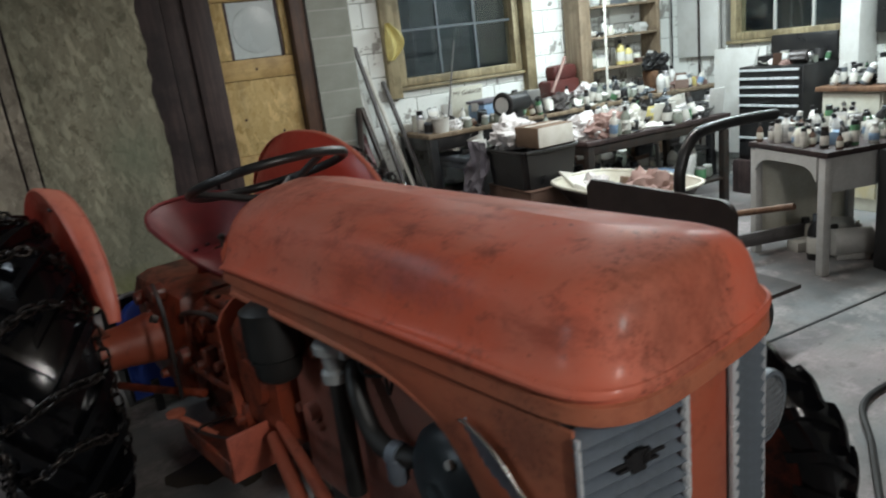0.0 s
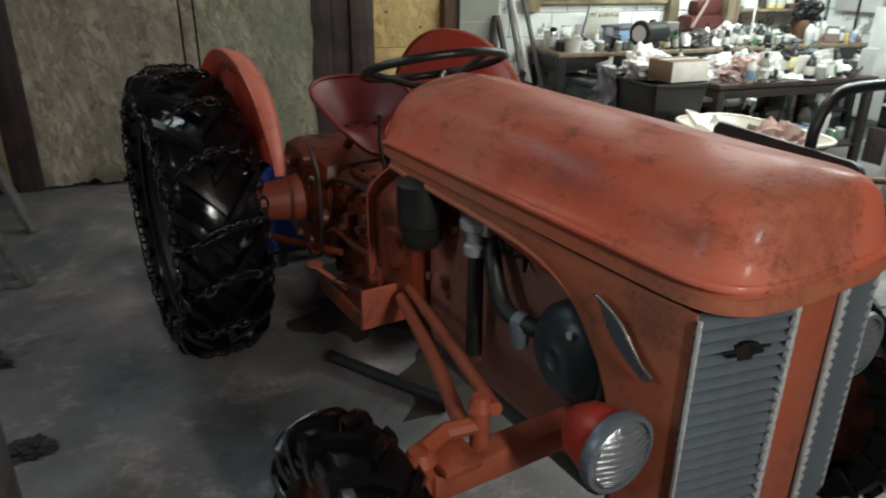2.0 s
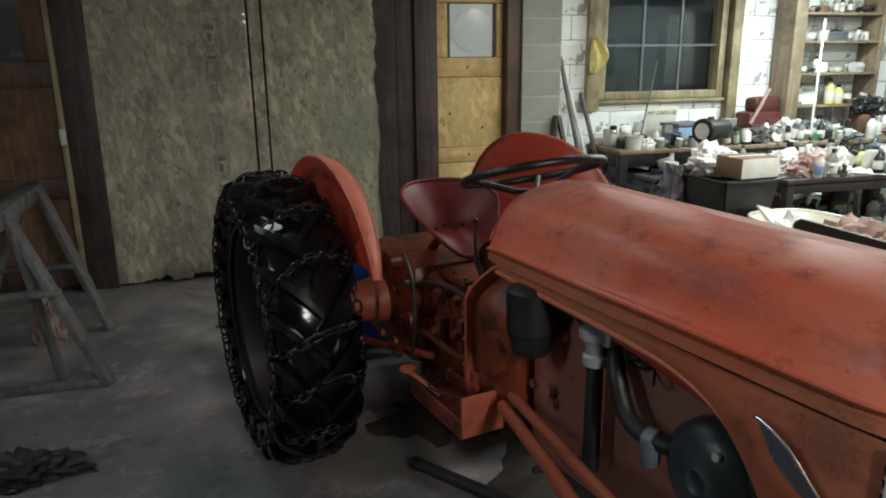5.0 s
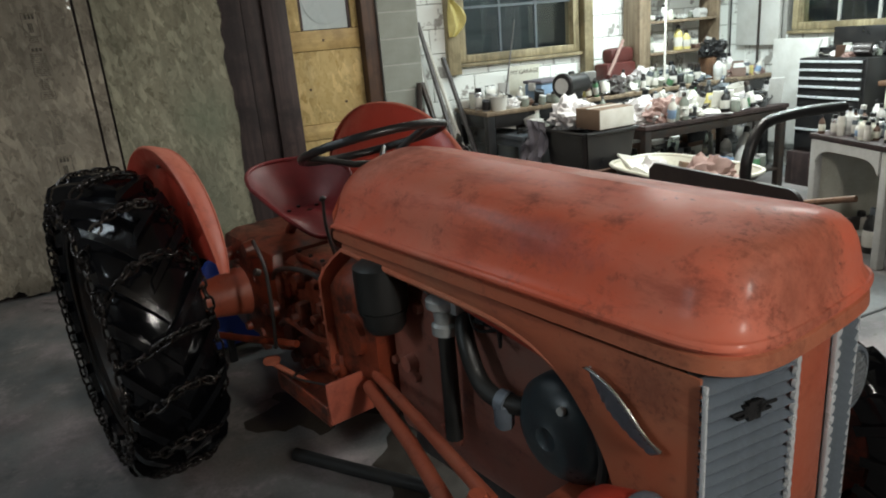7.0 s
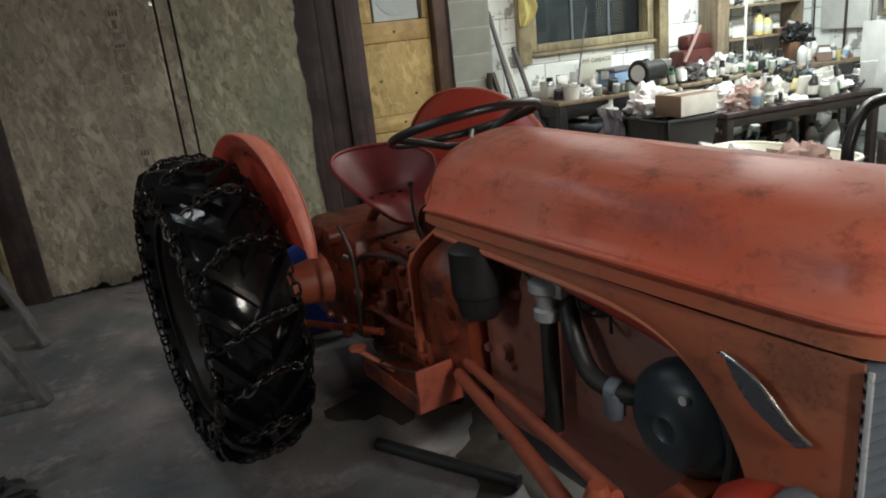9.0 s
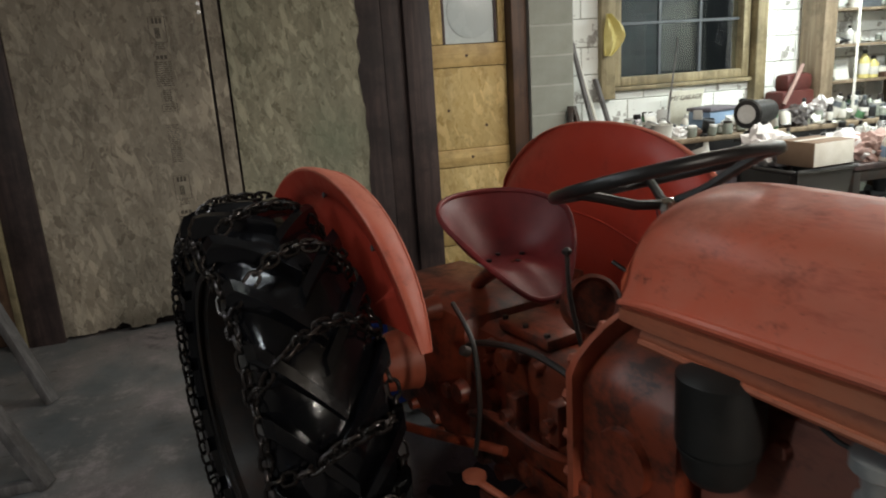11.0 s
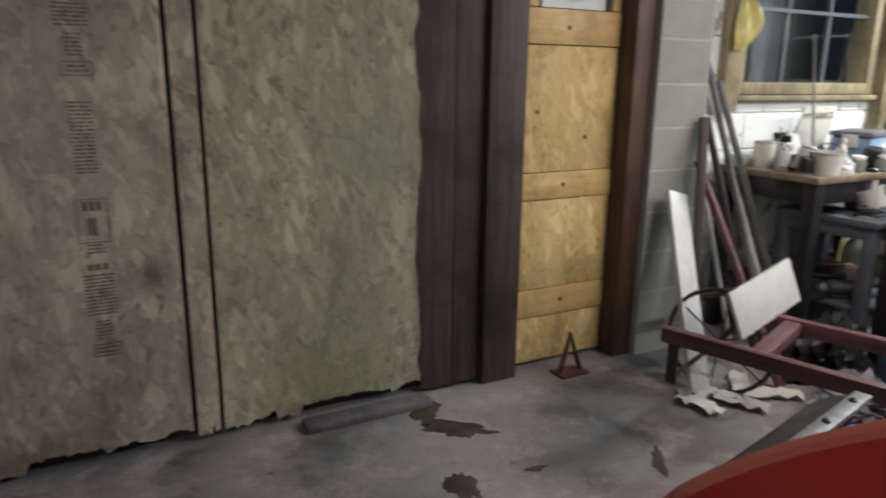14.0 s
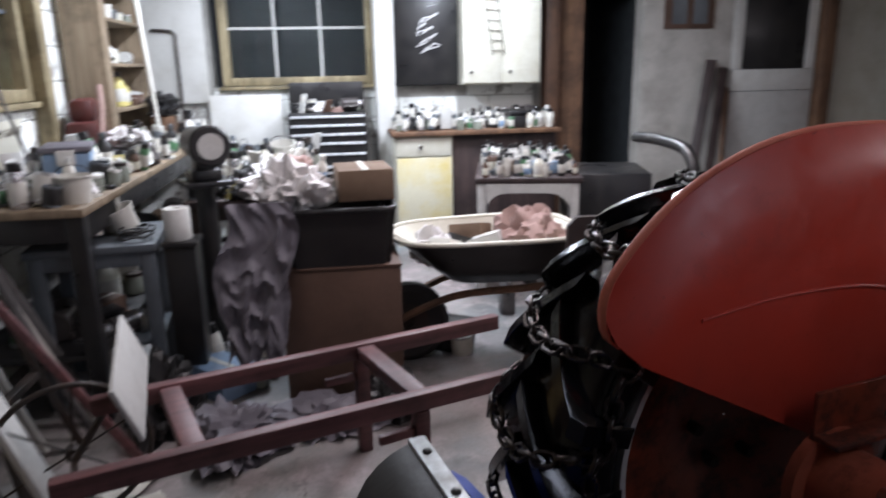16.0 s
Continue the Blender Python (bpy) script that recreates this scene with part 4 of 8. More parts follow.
# side skirts: swept from the hood's edge down to the grille
for side in (-1, 1):
    bm = B()
    low = curve_pts([(1.06, 1.012), (1.3, 1.003), (1.56, 0.995), (1.755, 0.982), (1.885, 0.943), (1.965, 0.875), (2.03, 0.775), (2.068, 0.63), (2.085, 0.46)], 4)
    n = len(low)
    rows = []
    for k, p in enumerate(low):
        if k <= 16:
            q = (p[0], 1.034)
        elif k <= 22:
            q = (low[16][0] + (2.222 - low[16][0]) * (k - 16) / 6, 1.034 + 0.005 * (k - 16) / 6)
        else:
            q = (2.222, 1.039 - (1.039 - 0.46) * (k - 22) / (n - 1 - 22))
        row = []
        for h in range(7):
            x, z = p[0] + (q[0] - p[0]) * h / 6, p[1] + (q[1] - p[1]) * h / 6
            row.append((x, side * (0.247 + 0.019 * max(0.0, min(1.0, (x - 1.6) / 0.63)) + 0.004 * math.sin(math.pi * h / 6)), z))
        rows.append(row)
    shell(bm, rows, 0.006)
    sk = part("side_skirt", bm, "skirt", tractor, "curved orange side panel below the hood")
    # rolled edge of the skirt
    bm = B()
    tube(bm, [(p[0], side * 0.249, p[1]) for p in low], 0.008, 8)
    part("skirt_edge", bm, "skirt", sk)
    # chrome wing ornament
    bm = B()
    arc = curve_pts([(2.003, 0.990), (2.024, 0.985), (2.073, 0.96), (2.131, 0.906), (2.165, 0.888)], 5)
    back = curve_pts([(2.003, 0.988), (2.022, 0.946), (2.05, 0.912), (2.095, 0.884), (2.135, 0.866)], 5)
    rows = [[(a[0], side * 0.281, a[1]), ((a[0] + c[0]) / 2, side * (0.276 + 0.004 * (k % 2)), (a[1] + c[1]) / 2), (c[0], side * (0.270 + 0.003 * (k % 2)), c[1])] for k, (a, c) in enumerate(zip(arc, back))]
    shell(bm, rows, 0.004)
    orn = part("ornament", bm, "grille", tractor, "dull wing ornament with a bright chrome edge")
    bm = B()
    tube(bm, [(p[0], side * 0.284, p[1]) for p in arc], 0.0035, 8)
    for k in range(1, len(arc)):
        cyl(bm, (arc[k][0], side * 0.284, arc[k][1]), (arc[k][0] - 0.012, side * 0.283, arc[k][1] - 0.004), 0.0035, 0.001, n=6)
    part("ornament_edge", bm, "chrome", orn)

# grille: two slatted panels in a shallow V, centre bar, bright edges
for side in (-1, 1):
    a, b2 = Vector((2.226, side * 0.268, 0)), Vector((2.270, side * 0.068, 0))
    d = (b2 - a).normalized()
    nrm = Vector((d.y, -d.x, 0)) * (1 if side < 0 else -1)
    nrm = nrm if nrm.x > 0 else -nrm
    panel = empty("grille_panel", pose(0, 0, 0), "grey slatted grille panel", "")
    del panel["label"]
    panel.parent = tractor
    panel["label"] = "grey slatted grille panel with a bright edge"
    bm = B()
    grid(bm, [[tuple(a - nrm * 0.03 + Vector((0, 0, z))), tuple(b2 - nrm * 0.03 + Vector((0, 0, z)))] for z in (0.45, 1.045)])
    bmesh.ops.solidify(bm, geom=bm.faces[:], thickness=0.004)
    part("backing", bm, "black", panel)
    z = 1.024
    slat = B()
    prof = [(-0.022, 0.0075), (-0.008, 0.0062), (0.004, 0.0018), (0.0125, -0.0045), (0.0115, -0.0068), (-0.012, -0.003)]
    L = (b2 - a).length
    grid(slat, [[(x, p[0], p[1]) for p in prof] for x in (0.0, L)])
    me = mesh_of("slat", slat, "grille")
    rot = Matrix((( d.x, nrm.x, 0, a.x), (d.y, nrm.y, 0, a.y), (0, 0, 1, 0), (0, 0, 0, 1)))
    while z > 0.46:
        piece("slat", me, panel, Matrix.Translation((0, 0, z)) @ rot)
        z -= 0.0245
    bm = B()
    q = a + nrm * 0.008
    rbox(bm, q.x - 0.004, q.x + 0.004, q.y - 0.003, q.y + 0.003, 0.45, 1.034, 0.001)
    part("outer_strip", bm, "bright", panel, "thin bright edge strip")
    bm = B()
    q = b2 + nrm * 0.008
    rbox(bm, q.x - 0.005, q.x + 0.004, q.y - 0.005, q.y + 0.005, 0.45, 1.034, 0.001)
    for k in range(26):
        cyl(bm, (q.x - 0.002, q.y + side * 0.004, 0.462 + k * 0.0225), (q.x + 0.005, q.y + side * 0.004, 0.462 + k * 0.0225), 0.0085, n=8)
    part("inner_strip", bm, "bright", panel, "bright scalloped edge strip")
    if side < 0:
        bm = B()
        q = a + (b2 - a) * 0.50 + nrm * 0.012
        for w, h, zz in ((0.050, 0.005, 0.967), (0.014, 0.034, 0.963), (0.024, 0.016, 0.968), (0.038, 0.004, 0.957)):
            box(bm, -w, w, -0.004, 0.004, zz - h / 2, zz + h / 2, Matrix(((d.x, nrm.x, 0, q.x), (d.y, nrm.y, 0, q.y), (0, 0, 1, 0), (0, 0, 0, 1))))
        part("badge", bm, "black", panel, "dark worn badge")
bm = B()
rbox(bm, 2.225, 2.278, -0.060, 0.060, 0.44, 1.046, 0.014)
part("centre_bar", bm, "paint", tractor, "orange vertical bar between the grilles")
bm = B()
rbox(bm, 2.1, 2.275, -0.245, 0.245, 0.36, 0.452, 0.02)
part("front_pan", bm, "paint", tractor)
bm = B()
rbox(bm, 2.03, 2.195, -0.235, 0.235, 0.45, 1.03, 0.02)
part("radiator", bm, "black", tractor, "black radiator core")

# headlamps
for side in (-1, 1):
    m = Matrix.Translation((2.185, side * 0.375, 0.778)) @ Matrix.Rotation(radians(90), 4, "Y")
    bm = B()
    lathe(bm, [(0.01, -0.115), (0.035, -0.11), (0.055, -0.085), (0.068, -0.04), (0.072, -0.008), (0.075, 0.0)], m, 28)
    hl = part("headlamp", bm, "paint_fender", tractor, "round headlamp with a ribbed glass")
    bm = B()
    lathe(bm, [(0.078, -0.012), (0.081, 0.0), (0.078, 0.012), (0.069, 0.013), (0.069, 0.0)], m, 32, cap=False)
    part("rim", bm, "grille", hl)
    bm = B()
    prof = [(0.069, 0.004), (0.062, 0.013), (0.045, 0.021), (0.022, 0.026), (0.002, 0.0275)]
    lathe(bm, prof, m, 28)
    part("lens", bm, "lens", hl)
    bm = B()
    for k in range(-4, 5):
        w = 0.062 * math.sqrt(max(0.05, 1 - (k / 5.0) ** 2))
        tube(bm, [m @ Vector((0.0125 * k, y, 0.008 + 0.02 * (1 - (y / 0.07) ** 2 - (0.0125 * k / 0.07) ** 2) ** 0.7 if (y / 0.07) ** 2 + (0.0125 * k / 0.07) ** 2 < 1 else 0.008)) for y in (-w, -w / 2, 0, w / 2, w)], 0.0022, 5)
    part("lens_rib", bm, "lens", hl)
    bm = B()
    tube(bm, [(2.14, side * 0.375, 0.72), (2.12, side * 0.33, 0.65), (2.1, side * 0.24, 0.60)], 0.013, 8)
    part("bracket", bm, "paint", hl)

# engine bay
def lumpy(bm, x0, x1, y0, y1, z0, z1, r, count, seed, size=0.03):
    rbox(bm, x0, x1, y0, y1, z0, z1, r)
    rr = random.Random(seed)
    for _ in range(count):
        s = -1 if rr.random() < 0.6 else 1
        x, z = x0 + (x1 - x0) * rr.random(), z0 + (z1 - z0) * rr.random()
        y = y0 if s < 0 else y1
        rad = size * (0.35 + 0.65 * rr.random())
        cyl(bm, (x, y + 0.01 * -s, z), (x, y + s * rad * (0.3 + rr.random()), z), rad, rad * 0.8, n=10)


bm = B()
lumpy(bm, 1.115, 1.95, -0.155, 0.13, 0.42, 0.93, 0.03, 26, 2)
part("engine_block", bm, "engine_paint", tractor, "greasy engine block with dull red paint left")
bm = B()
tube(bm, curve_pts([(1.46, -0.15, 0.975), (1.56, -0.18, 0.975), (1.74, -0.185, 0.955), (1.88, -0.17, 0.915), (1.93, -0.14, 0.87)], 6), 0.036, 14)
for x in (1.54, 1.68, 1.82):
    tube(bm, [(x, -0.10, 0.965), (x, -0.15, 0.968), (x, -0.18, 0.965)], 0.03, 12)
part("manifold", bm, "paint_fender", tractor, "red painted manifold under the hood")
bm = B()
lumpy(bm, 1.12, 1.88, -0.10, 0.10, 0.98, 1.04, 0.02, 0, 1)
part("cylinder_head", bm, "engine_paint", tractor)
bm = B()
lumpy(bm, 1.1, 1.9, -0.11, 0.11, 0.30, 0.42, 0.04, 6, 5)
part("oil_pan", bm, "grease", tractor, "greasy black oil pan")
bm = B()
lathe(bm, [(0.012, 0.0), (0.034, 0.002), (0.05, 0.01), (0.06, 0.026), (0.062, 0.06), (0.068, 0.062), (0.069, 0.072), (0.064, 0.075), (0.073, 0.08), (0.073, 0.20), (0.05, 0.214)], pose(1.222, -0.232, 0.80), 24)
part("air_cleaner", bm, "blade_black", tractor, "black oil-bath air cleaner")
bm = B()
lathe(bm, [(0.022, 0.0), (0.035, 0.006), (0.035, 0.03), (0.026, 0.036), (0.03, 0.07), (0.045, 0.08), (0.045, 0.1), (0.03, 0.108)], pose(1.47, -0.205, 0.86), 18)
rbox(bm, 1.45, 1.53, -0.215, -0.12, 0.925, 0.985, 0.012)
carb = part("carburettor", bm, "carb", tractor, "dull silver carburettor")
bm = B()
cyl(bm, (1.47, -0.205, 0.56), (1.47, -0.205, 0.86), 0.024, 0.022, n=14)
part("intake_pipe", bm, "blade_black", carb)
bm = B()
tube(bm, curve_pts([(1.50, -0.16, 0.93), (1.555, -0.21, 0.88), (1.61, -0.22, 0.79), (1.68, -0.22, 0.765), (1.76, -0.19, 0.76)], 6), 0.023, 12)
part("rubber_hose", bm, "blade_black", tractor, "black rubber hose")
bm = B()
cyl(bm, (1.68, -0.22, 0.765), (1.705, -0.216, 0.764), 0.028, n=14)
lathe(bm, [(0.018, 0), (0.024, 0.01), (0.024, 0.06), (0.015, 0.07)], pose(1.695, -0.222, 0.70), 14)
part("hose_clamp", bm, "grille", tractor)
bm = B()
m = Matrix.Translation((1.845, -0.185, 0.745)) @ Matrix.Rotation(radians(90), 4, "X")
lathe(bm, [(0.02, 0.05), (0.028, 0.056), (0.04, 0.05), (0.075, 0.046), (0.105, 0.03), (0.125, 0.005), (0.128, -0.06)], m, 30)
gen = part("generator", bm, "generator", tractor, "dark round generator")
bm = B()
cyl(bm, (1.885, -0.225, 0.825), (1.885, -0.235, 0.826), 0.010, n=10)
part("white_dot", bm, "white", gen, "small white mark")
bm = B()
tube(bm, curve_pts([(1.95, -0.2, 0.82), (1.98, -0.21, 0.74), (1.95, -0.21, 0.62), (1.88, -0.2, 0.55)], 6), 0.012, 8)
part("fan_belt", bm, "rubber_dull", tractor)
bm = B()
for k in range(4):
    tube(bm, curve_pts([(1.35 + 0.1 * k, -0.13, 1.0), (1.36 + 0.1 * k, -0.19, 1.0), (1.40 + 0.09 * k, -0.2, 0.95 - 0.02 * k), (1.62, -0.15, 0.9)], 5), 0.004, 6)
part("plug_lead", bm, "rubber_dull", tractor, "black ignition leads")

# transmission, clutch housing and rear axle
bm = B()
lumpy(bm, 0.28, 0.88, -0.14, 0.14, 0.36, 0.80, 0.05, 30, 11, 0.035)
part("transmission", bm, "paint_dark", tractor, "greasy red transmission housing")
bm = B()
bell = [(0.855, 0.0), (0.855, 0.205), (0.87, 0.212), (0.94, 0.212), (1.05, 0.195), (1.11, 0.19), (1.11, 0.0)]
ring = lambda x, r: [(x, max(-0.205, min(0.205, r * 1.25 * math.cos(2 * math.pi * k / 40))), 0.70 + r * 1.14 * math.sin(2 * math.pi * k / 40)) for k in range(40)]
vs = grid(bm, [ring(x, max(r, 0.004)) for x, r in bell], True)
bm.faces.new(vs[0]), bm.faces.new(vs[-1])
cyl(bm, (0.98, -0.20, 0.71), (0.98, -0.224, 0.71), 0.075, 0.07, n=24)
bellh = part("clutch_housing", bm, "paint_dark", tractor, "dull red clutch housing with a bolted flange")
bm = B()
grid(bm, [[(x, y * k, 0.70 + (z - 0.70) * k) for _, y, z in ring(0.0, 0.212)] for x, k in ((0.828, 0.88), (0.828, 1.12), (0.838, 1.14), (0.852, 1.14), (0.852, 0.9))], True)
part("flange", bm, "paint", bellh, "knobbly bolted flange")
bm = B()
cyl(bm, (-0.022, 0, 0), (0.012, 0, 0), 0.015, 0.013, n=6)
bolt = mesh_of("flange_bolt", bm, "paint")
for k in range(16):
    a = 2 * math.pi * k / 16
    y, z = max(-0.205, min(0.205, 0.265 * math.cos(a))) * 1.03, 0.70 + 0.2417 * 1.03 * math.sin(a)
    piece("flange_bolt", bolt, bellh, Matrix.Translation((0.83, y, z)))
bm = B()
lumpy(bm, -0.22, 0.34, -0.19, 0.19, 0.38, 0.84, 0.07, 18, 12, 0.04)
part("differential", bm, "paint_dark", tractor)
bm = B()
for s in (-1, 1):
    tube(bm, [(0, s * 0.12, AXLE), (0, s * 0.2, AXLE), (0, s * 0.32, AXLE), (0, s * 0.44, AXLE)], [0.13, 0.105, 0.085, 0.08], 18)
    cyl(bm, (0, s * 0.425, AXLE), (0, s * 0.45, AXLE), 0.115, n=20)
part("axle_housing", bm, "paint", tractor, "orange rear axle housing")
for s in (-1, 1):
    bm = B()
    rbox(bm, -0.06, 0.14, s * 0.41 - 0.03, s * 0.41 + 0.03, 0.70, 0.712, 0.004)
    rbox(bm, -0.06, 0.14, s * 0.44 - 0.006, s * 0.44 + 0.006, 0.62, 0.80, 0.004)
    tube(bm, [(0.10, s * 0.40, 0.50), (0.34, s * 0.33, 0.53), (0.60, s * 0.24, 0.56)], 0.014, 10)
    part("fender_bracket", bm, "paint_dark", tractor)
    bm = B()
    tube(bm, curve_pts([(0.55, s * 0.30, 0.55), (0.60, s * 0.31, 0.70), (0.57, s * 0.30, 0.86), (0.45, s * 0.28, 0.93)], 6), 0.007, 8)
    cyl(bm, (0.59, s * 0.328, 0.855), (0.59, s * 0.345, 0.865), 0.013, n=10)
    part("brake_rod", bm, "iron", tractor)
bm = B()
lathe(bm, [(0.056, 0), (0.072, 0.004), (0.072, 0.062), (0.062, 0.066), (0.056, 0.05)], Matrix.Translation((0.655, -0.01, 0.915)) @ Matrix.Rotation(radians(62), 4, "Y") @ Matrix.Rotation(radians(20), 4, "X"), 30)
cyl(bm, (0.70, 0, 0.80), (0.70, 0, 0.86), 0.05, 0.04, n=16)
part("belt_pulley_cover", bm, "paint_dark", tractor, "short open drum below the steering column")
bm = B()
tube(bm, curve_pts([(0.74, -0.10, 0.84), (0.72, -0.12, 0.98), (0.70, -0.11, 1.08)], 5), 0.006, 8)
lathe(bm, [(0.004, 0), (0.012, 0.006), (0.012, 0.014), (0.004, 0.02)], pose(0.70, -0.11, 1.075), 10)
part("gear_lever", bm, "iron", tractor, "gear lever with a small knob")
# covers, pipes and lever brackets crowding the top of the housing
bm = B()
rbox(bm, 0.40, 0.62, -0.11, 0.11, 0.80, 0.835, 0.012)
cover = part("gear_cover", bm, "paint_dark", tractor, "greasy bolted gear cover")
bm = B()
cyl(bm, (0, 0, -0.004), (0, 0, 0.008), 0.009, n=6)
bolt = mesh_of("cover_bolt", bm, "iron")
for x in (0.42, 0.51, 0.60):
    for y in (-0.095, 0.095):
        piece("cover_bolt", bolt, cover, Matrix.Translation((x, y, 0.836)))
bm = B()
rbox(bm, 0.80, 0.97, -0.085, 0.085, 0.79, 0.87, 0.02)
cyl(bm, (0.88, 0.0, 0.86), (0.90, 0.0, 0.97), 0.045, 0.035, n=16)
part("steering_box", bm, "paint_dark", tractor, "grimy cast steering box")
for k, pts in enumerate((((0.30, -0.17, 0.72), (0.45, -0.2, 0.80), (0.66, -0.18, 0.83), (0.86, -0.15, 0.78)), ((0.36, -0.19, 0.55), (0.52, -0.22, 0.62), (0.72, -0.2, 0.60), (0.98, -0.19, 0.66)), ((0.32, 0.17, 0.72), (0.5, 0.2, 0.79), (0.7, 0.17, 0.82)))):
    bm = B()
    tube(bm, curve_pts(pts, 6), (0.009, 0.012, 0.009)[k], 8)
    part("oil_pipe", bm, ("iron", "paint_dark", "iron")[k], tractor)
for x, z, y in ((0.60, 0.66, -0.17), (0.76, 0.70, -0.165), (0.86, 0.55, -0.17)):
    bm = B()
    rbox(bm, x - 0.02, x + 0.02, y - 0.05, y, z - 0.06, z + 0.05, 0.008)
    cyl(bm, (x, y - 0.075, z), (x, y - 0.045, z), 0.016, n=10)
    part("lever_bracket", bm, "paint_dark", tractor)

# step plate and tray on the near side, its twin on the other
for s in (-1, 1):
    bm = B()
    rbox(bm, 0.62, 0.985, s * 0.25 - 0.085, s * 0.25 + 0.085, 0.43, 0.446, 0.004)
    for y in (-0.083, 0.083):
        rbox(bm, 0.62, 0.985, s * 0.25 + y - 0.004, s * 0.25 + y + 0.004, 0.448, 0.50, 0.002)
    tray = part("step_tray", bm, "paint_dark", tractor, "greasy tray beside the clutch housing")
    bm = B()
    rbox(bm, 0.978, 0.992, s * 0.252 - 0.078, s * 0.252 + 0.078, 0.435, 0.578, 0.004)
    part("tray_plate", bm, "fender_lip", tray, "flat orange end plate")
    bm = B()
    tube(bm, curve_pts([(0.62, s * 0.20, 0.46), (0.75, s * 0.33, 0.52), (0.96, s * 0.31, 0.56)], 6), 0.004, 6)
    part("wire", bm, "iron", tray)
    bm = B()
    lathe(bm, [(0.004, 0), (0.03, 0.002), (0.03, 0.012), (0.004, 0.016)], pose(0.62, s * 0.35, 0.535), 16)
    cyl(bm, (0.62, s * 0.35, 0.535), (0.70, s * 0.26, 0.45), 0.01, n=8)
    part("pedal", bm, "paint", tractor, "round foot pedal")

# steering
TILT = Matrix.Translation((0.875, 0.005, 1.268)) @ Matrix.Rotation(radians(-17), 4, "Y")
bm = B()
tube(bm, [TILT @ Vector((0.232 * math.cos(2 * math.pi * i / 48), 0.232 * math.sin(2 * math.pi * i / 48), 0)) for i in range(48)], 0.0135, 12, True)
sw = part("steering_wheel", bm, "black", tractor, "black steering wheel with three spokes")
bm = B()
for k in range(3):
    a = radians(20 + 120 * k)
    tube(bm, [TILT @ Vector((r * math.cos(a), r * math.sin(a), h)) for r, h in ((0.018, -0.062), (0.08, -0.052), (0.16, -0.022), (0.229, 0))], 0.011, 8)
part("spoke", bm, "black", sw)
bm = B()
lathe(bm, [(0.024, -0.105), (0.028, -0.085), (0.027, -0.062), (0.016, -0.052), (0.003, -0.05)], TILT, 18)
part("hub", bm, "chrome", sw, "bright metal hub")
bm = B()
cyl(bm, TILT @ Vector((0, 0, -0.09)), (1.02, 0.0, 0.86), 0.024, 0.03, n=14)
part("steering_column", bm, "paint_dark", tractor)
bm = B()
for k in range(3):
    y = -0.09 + 0.09 * k
    m = Matrix.Translation((0.985, y, 1.16)) @ Matrix.Rotation(radians(-75), 4, "Y")
    lathe(bm, [(0.034, -0.02), (0.036, 0.004), (0.03, 0.008), (0.002, 0.008)], m, 20)
dash = part("gauge", bm, "chrome", tractor, "small round gauges on the dash")
bm = B()
grid(bm, [[(0.998, -0.235 + 0.047 * i, 1.04), (0.998, -0.235 + 0.047 * i, 1.06 + 0.175 * (1 - (abs(-0.235 + 0.047 * i) / 0.25) ** 3) ** 0.7)] for i in range(11)])
bmesh.ops.solidify(bm, geom=bm.faces[:], thickness=0.006)
part("dash_panel", bm, "paint", tractor)

# pan seat: wide and high at the back, drawn in to a drooping tongue in front
def seat_point(a, r):
    c, s = math.cos(a), math.sin(a)
    front, back = max(0.0, c), ((1 - c) / 2) ** 1.4
    x = (0.185 if c < 0 else 0.16) * c * r
    y = 0.20 * s * r * (1 - 0.25 * front)
    lip = max(0.0, r - 0.4) / 0.6
    z = lip ** 1.6 * (0.175 * back + 0.055 * s * s * (1 - 0.4 * front)) - 0.078 * (front * r) ** 2.2 + 0.006 * math.exp(-((y / 0.03) ** 2)) * front
    return (0.345 + x - 0.03 * back * lip, y * (1 + 0.04 * lip), 0.965 + z)


def pan_seat():
    bm = B()
    shell(bm, [[seat_point(2 * math.pi * i / 40, k / 12) for k in range(13)] for i in range(41)], 0.004)
    return bm


seat = part("seat", pan_seat(), "seat", tractor, "maroon pressed steel pan seat", 60)
bm = B()
tube(bm, [seat_point(2 * math.pi * i / 48, 1.0) for i in range(48)], 0.008, 8, True)
part("seat_rim", bm, "seat", seat)
bm = B()
cyl(bm, (0, 0, -0.003), (0, 0, 0.004), 0.008, n=10)
bolt = mesh_of("seat_bolt", bm, "black")
for x, y in ((0.30, -0.06), (0.30, 0.06), (0.36, 0.0), (0.26, 0.0)):
    piece("seat_bolt", bolt, seat, Matrix.Translation((x, y, 0.969)))
bm = B()
tube(bm, curve_pts([(0.36, 0, 0.955), (0.22, 0, 0.90), (0.14, 0, 0.84), (0.18, 0, 0.80)], 6), 0.022, 10)
part("seat_spring", bm, "paint_dark", tractor)

# rear wheels
def tyre_profile(R, half):
    """Half section of the carcass: sidewall, round shoulder, crowned tread."""
    edge = [(R - 0.18, 0.66), (R - 0.17, 0.86), (R - 0.15, 0.97), (R - 0.125, 1.0), (R - 0.10, 0.97), (R - 0.07, 0.85), (R - 0.05, 0.62), (R - 0.039, 0.3)]
    return [(r, -half * w) for r, w in edge] + [(R - 0.034, 0.0)] + [(r, half * w) for r, w in reversed(edge)]


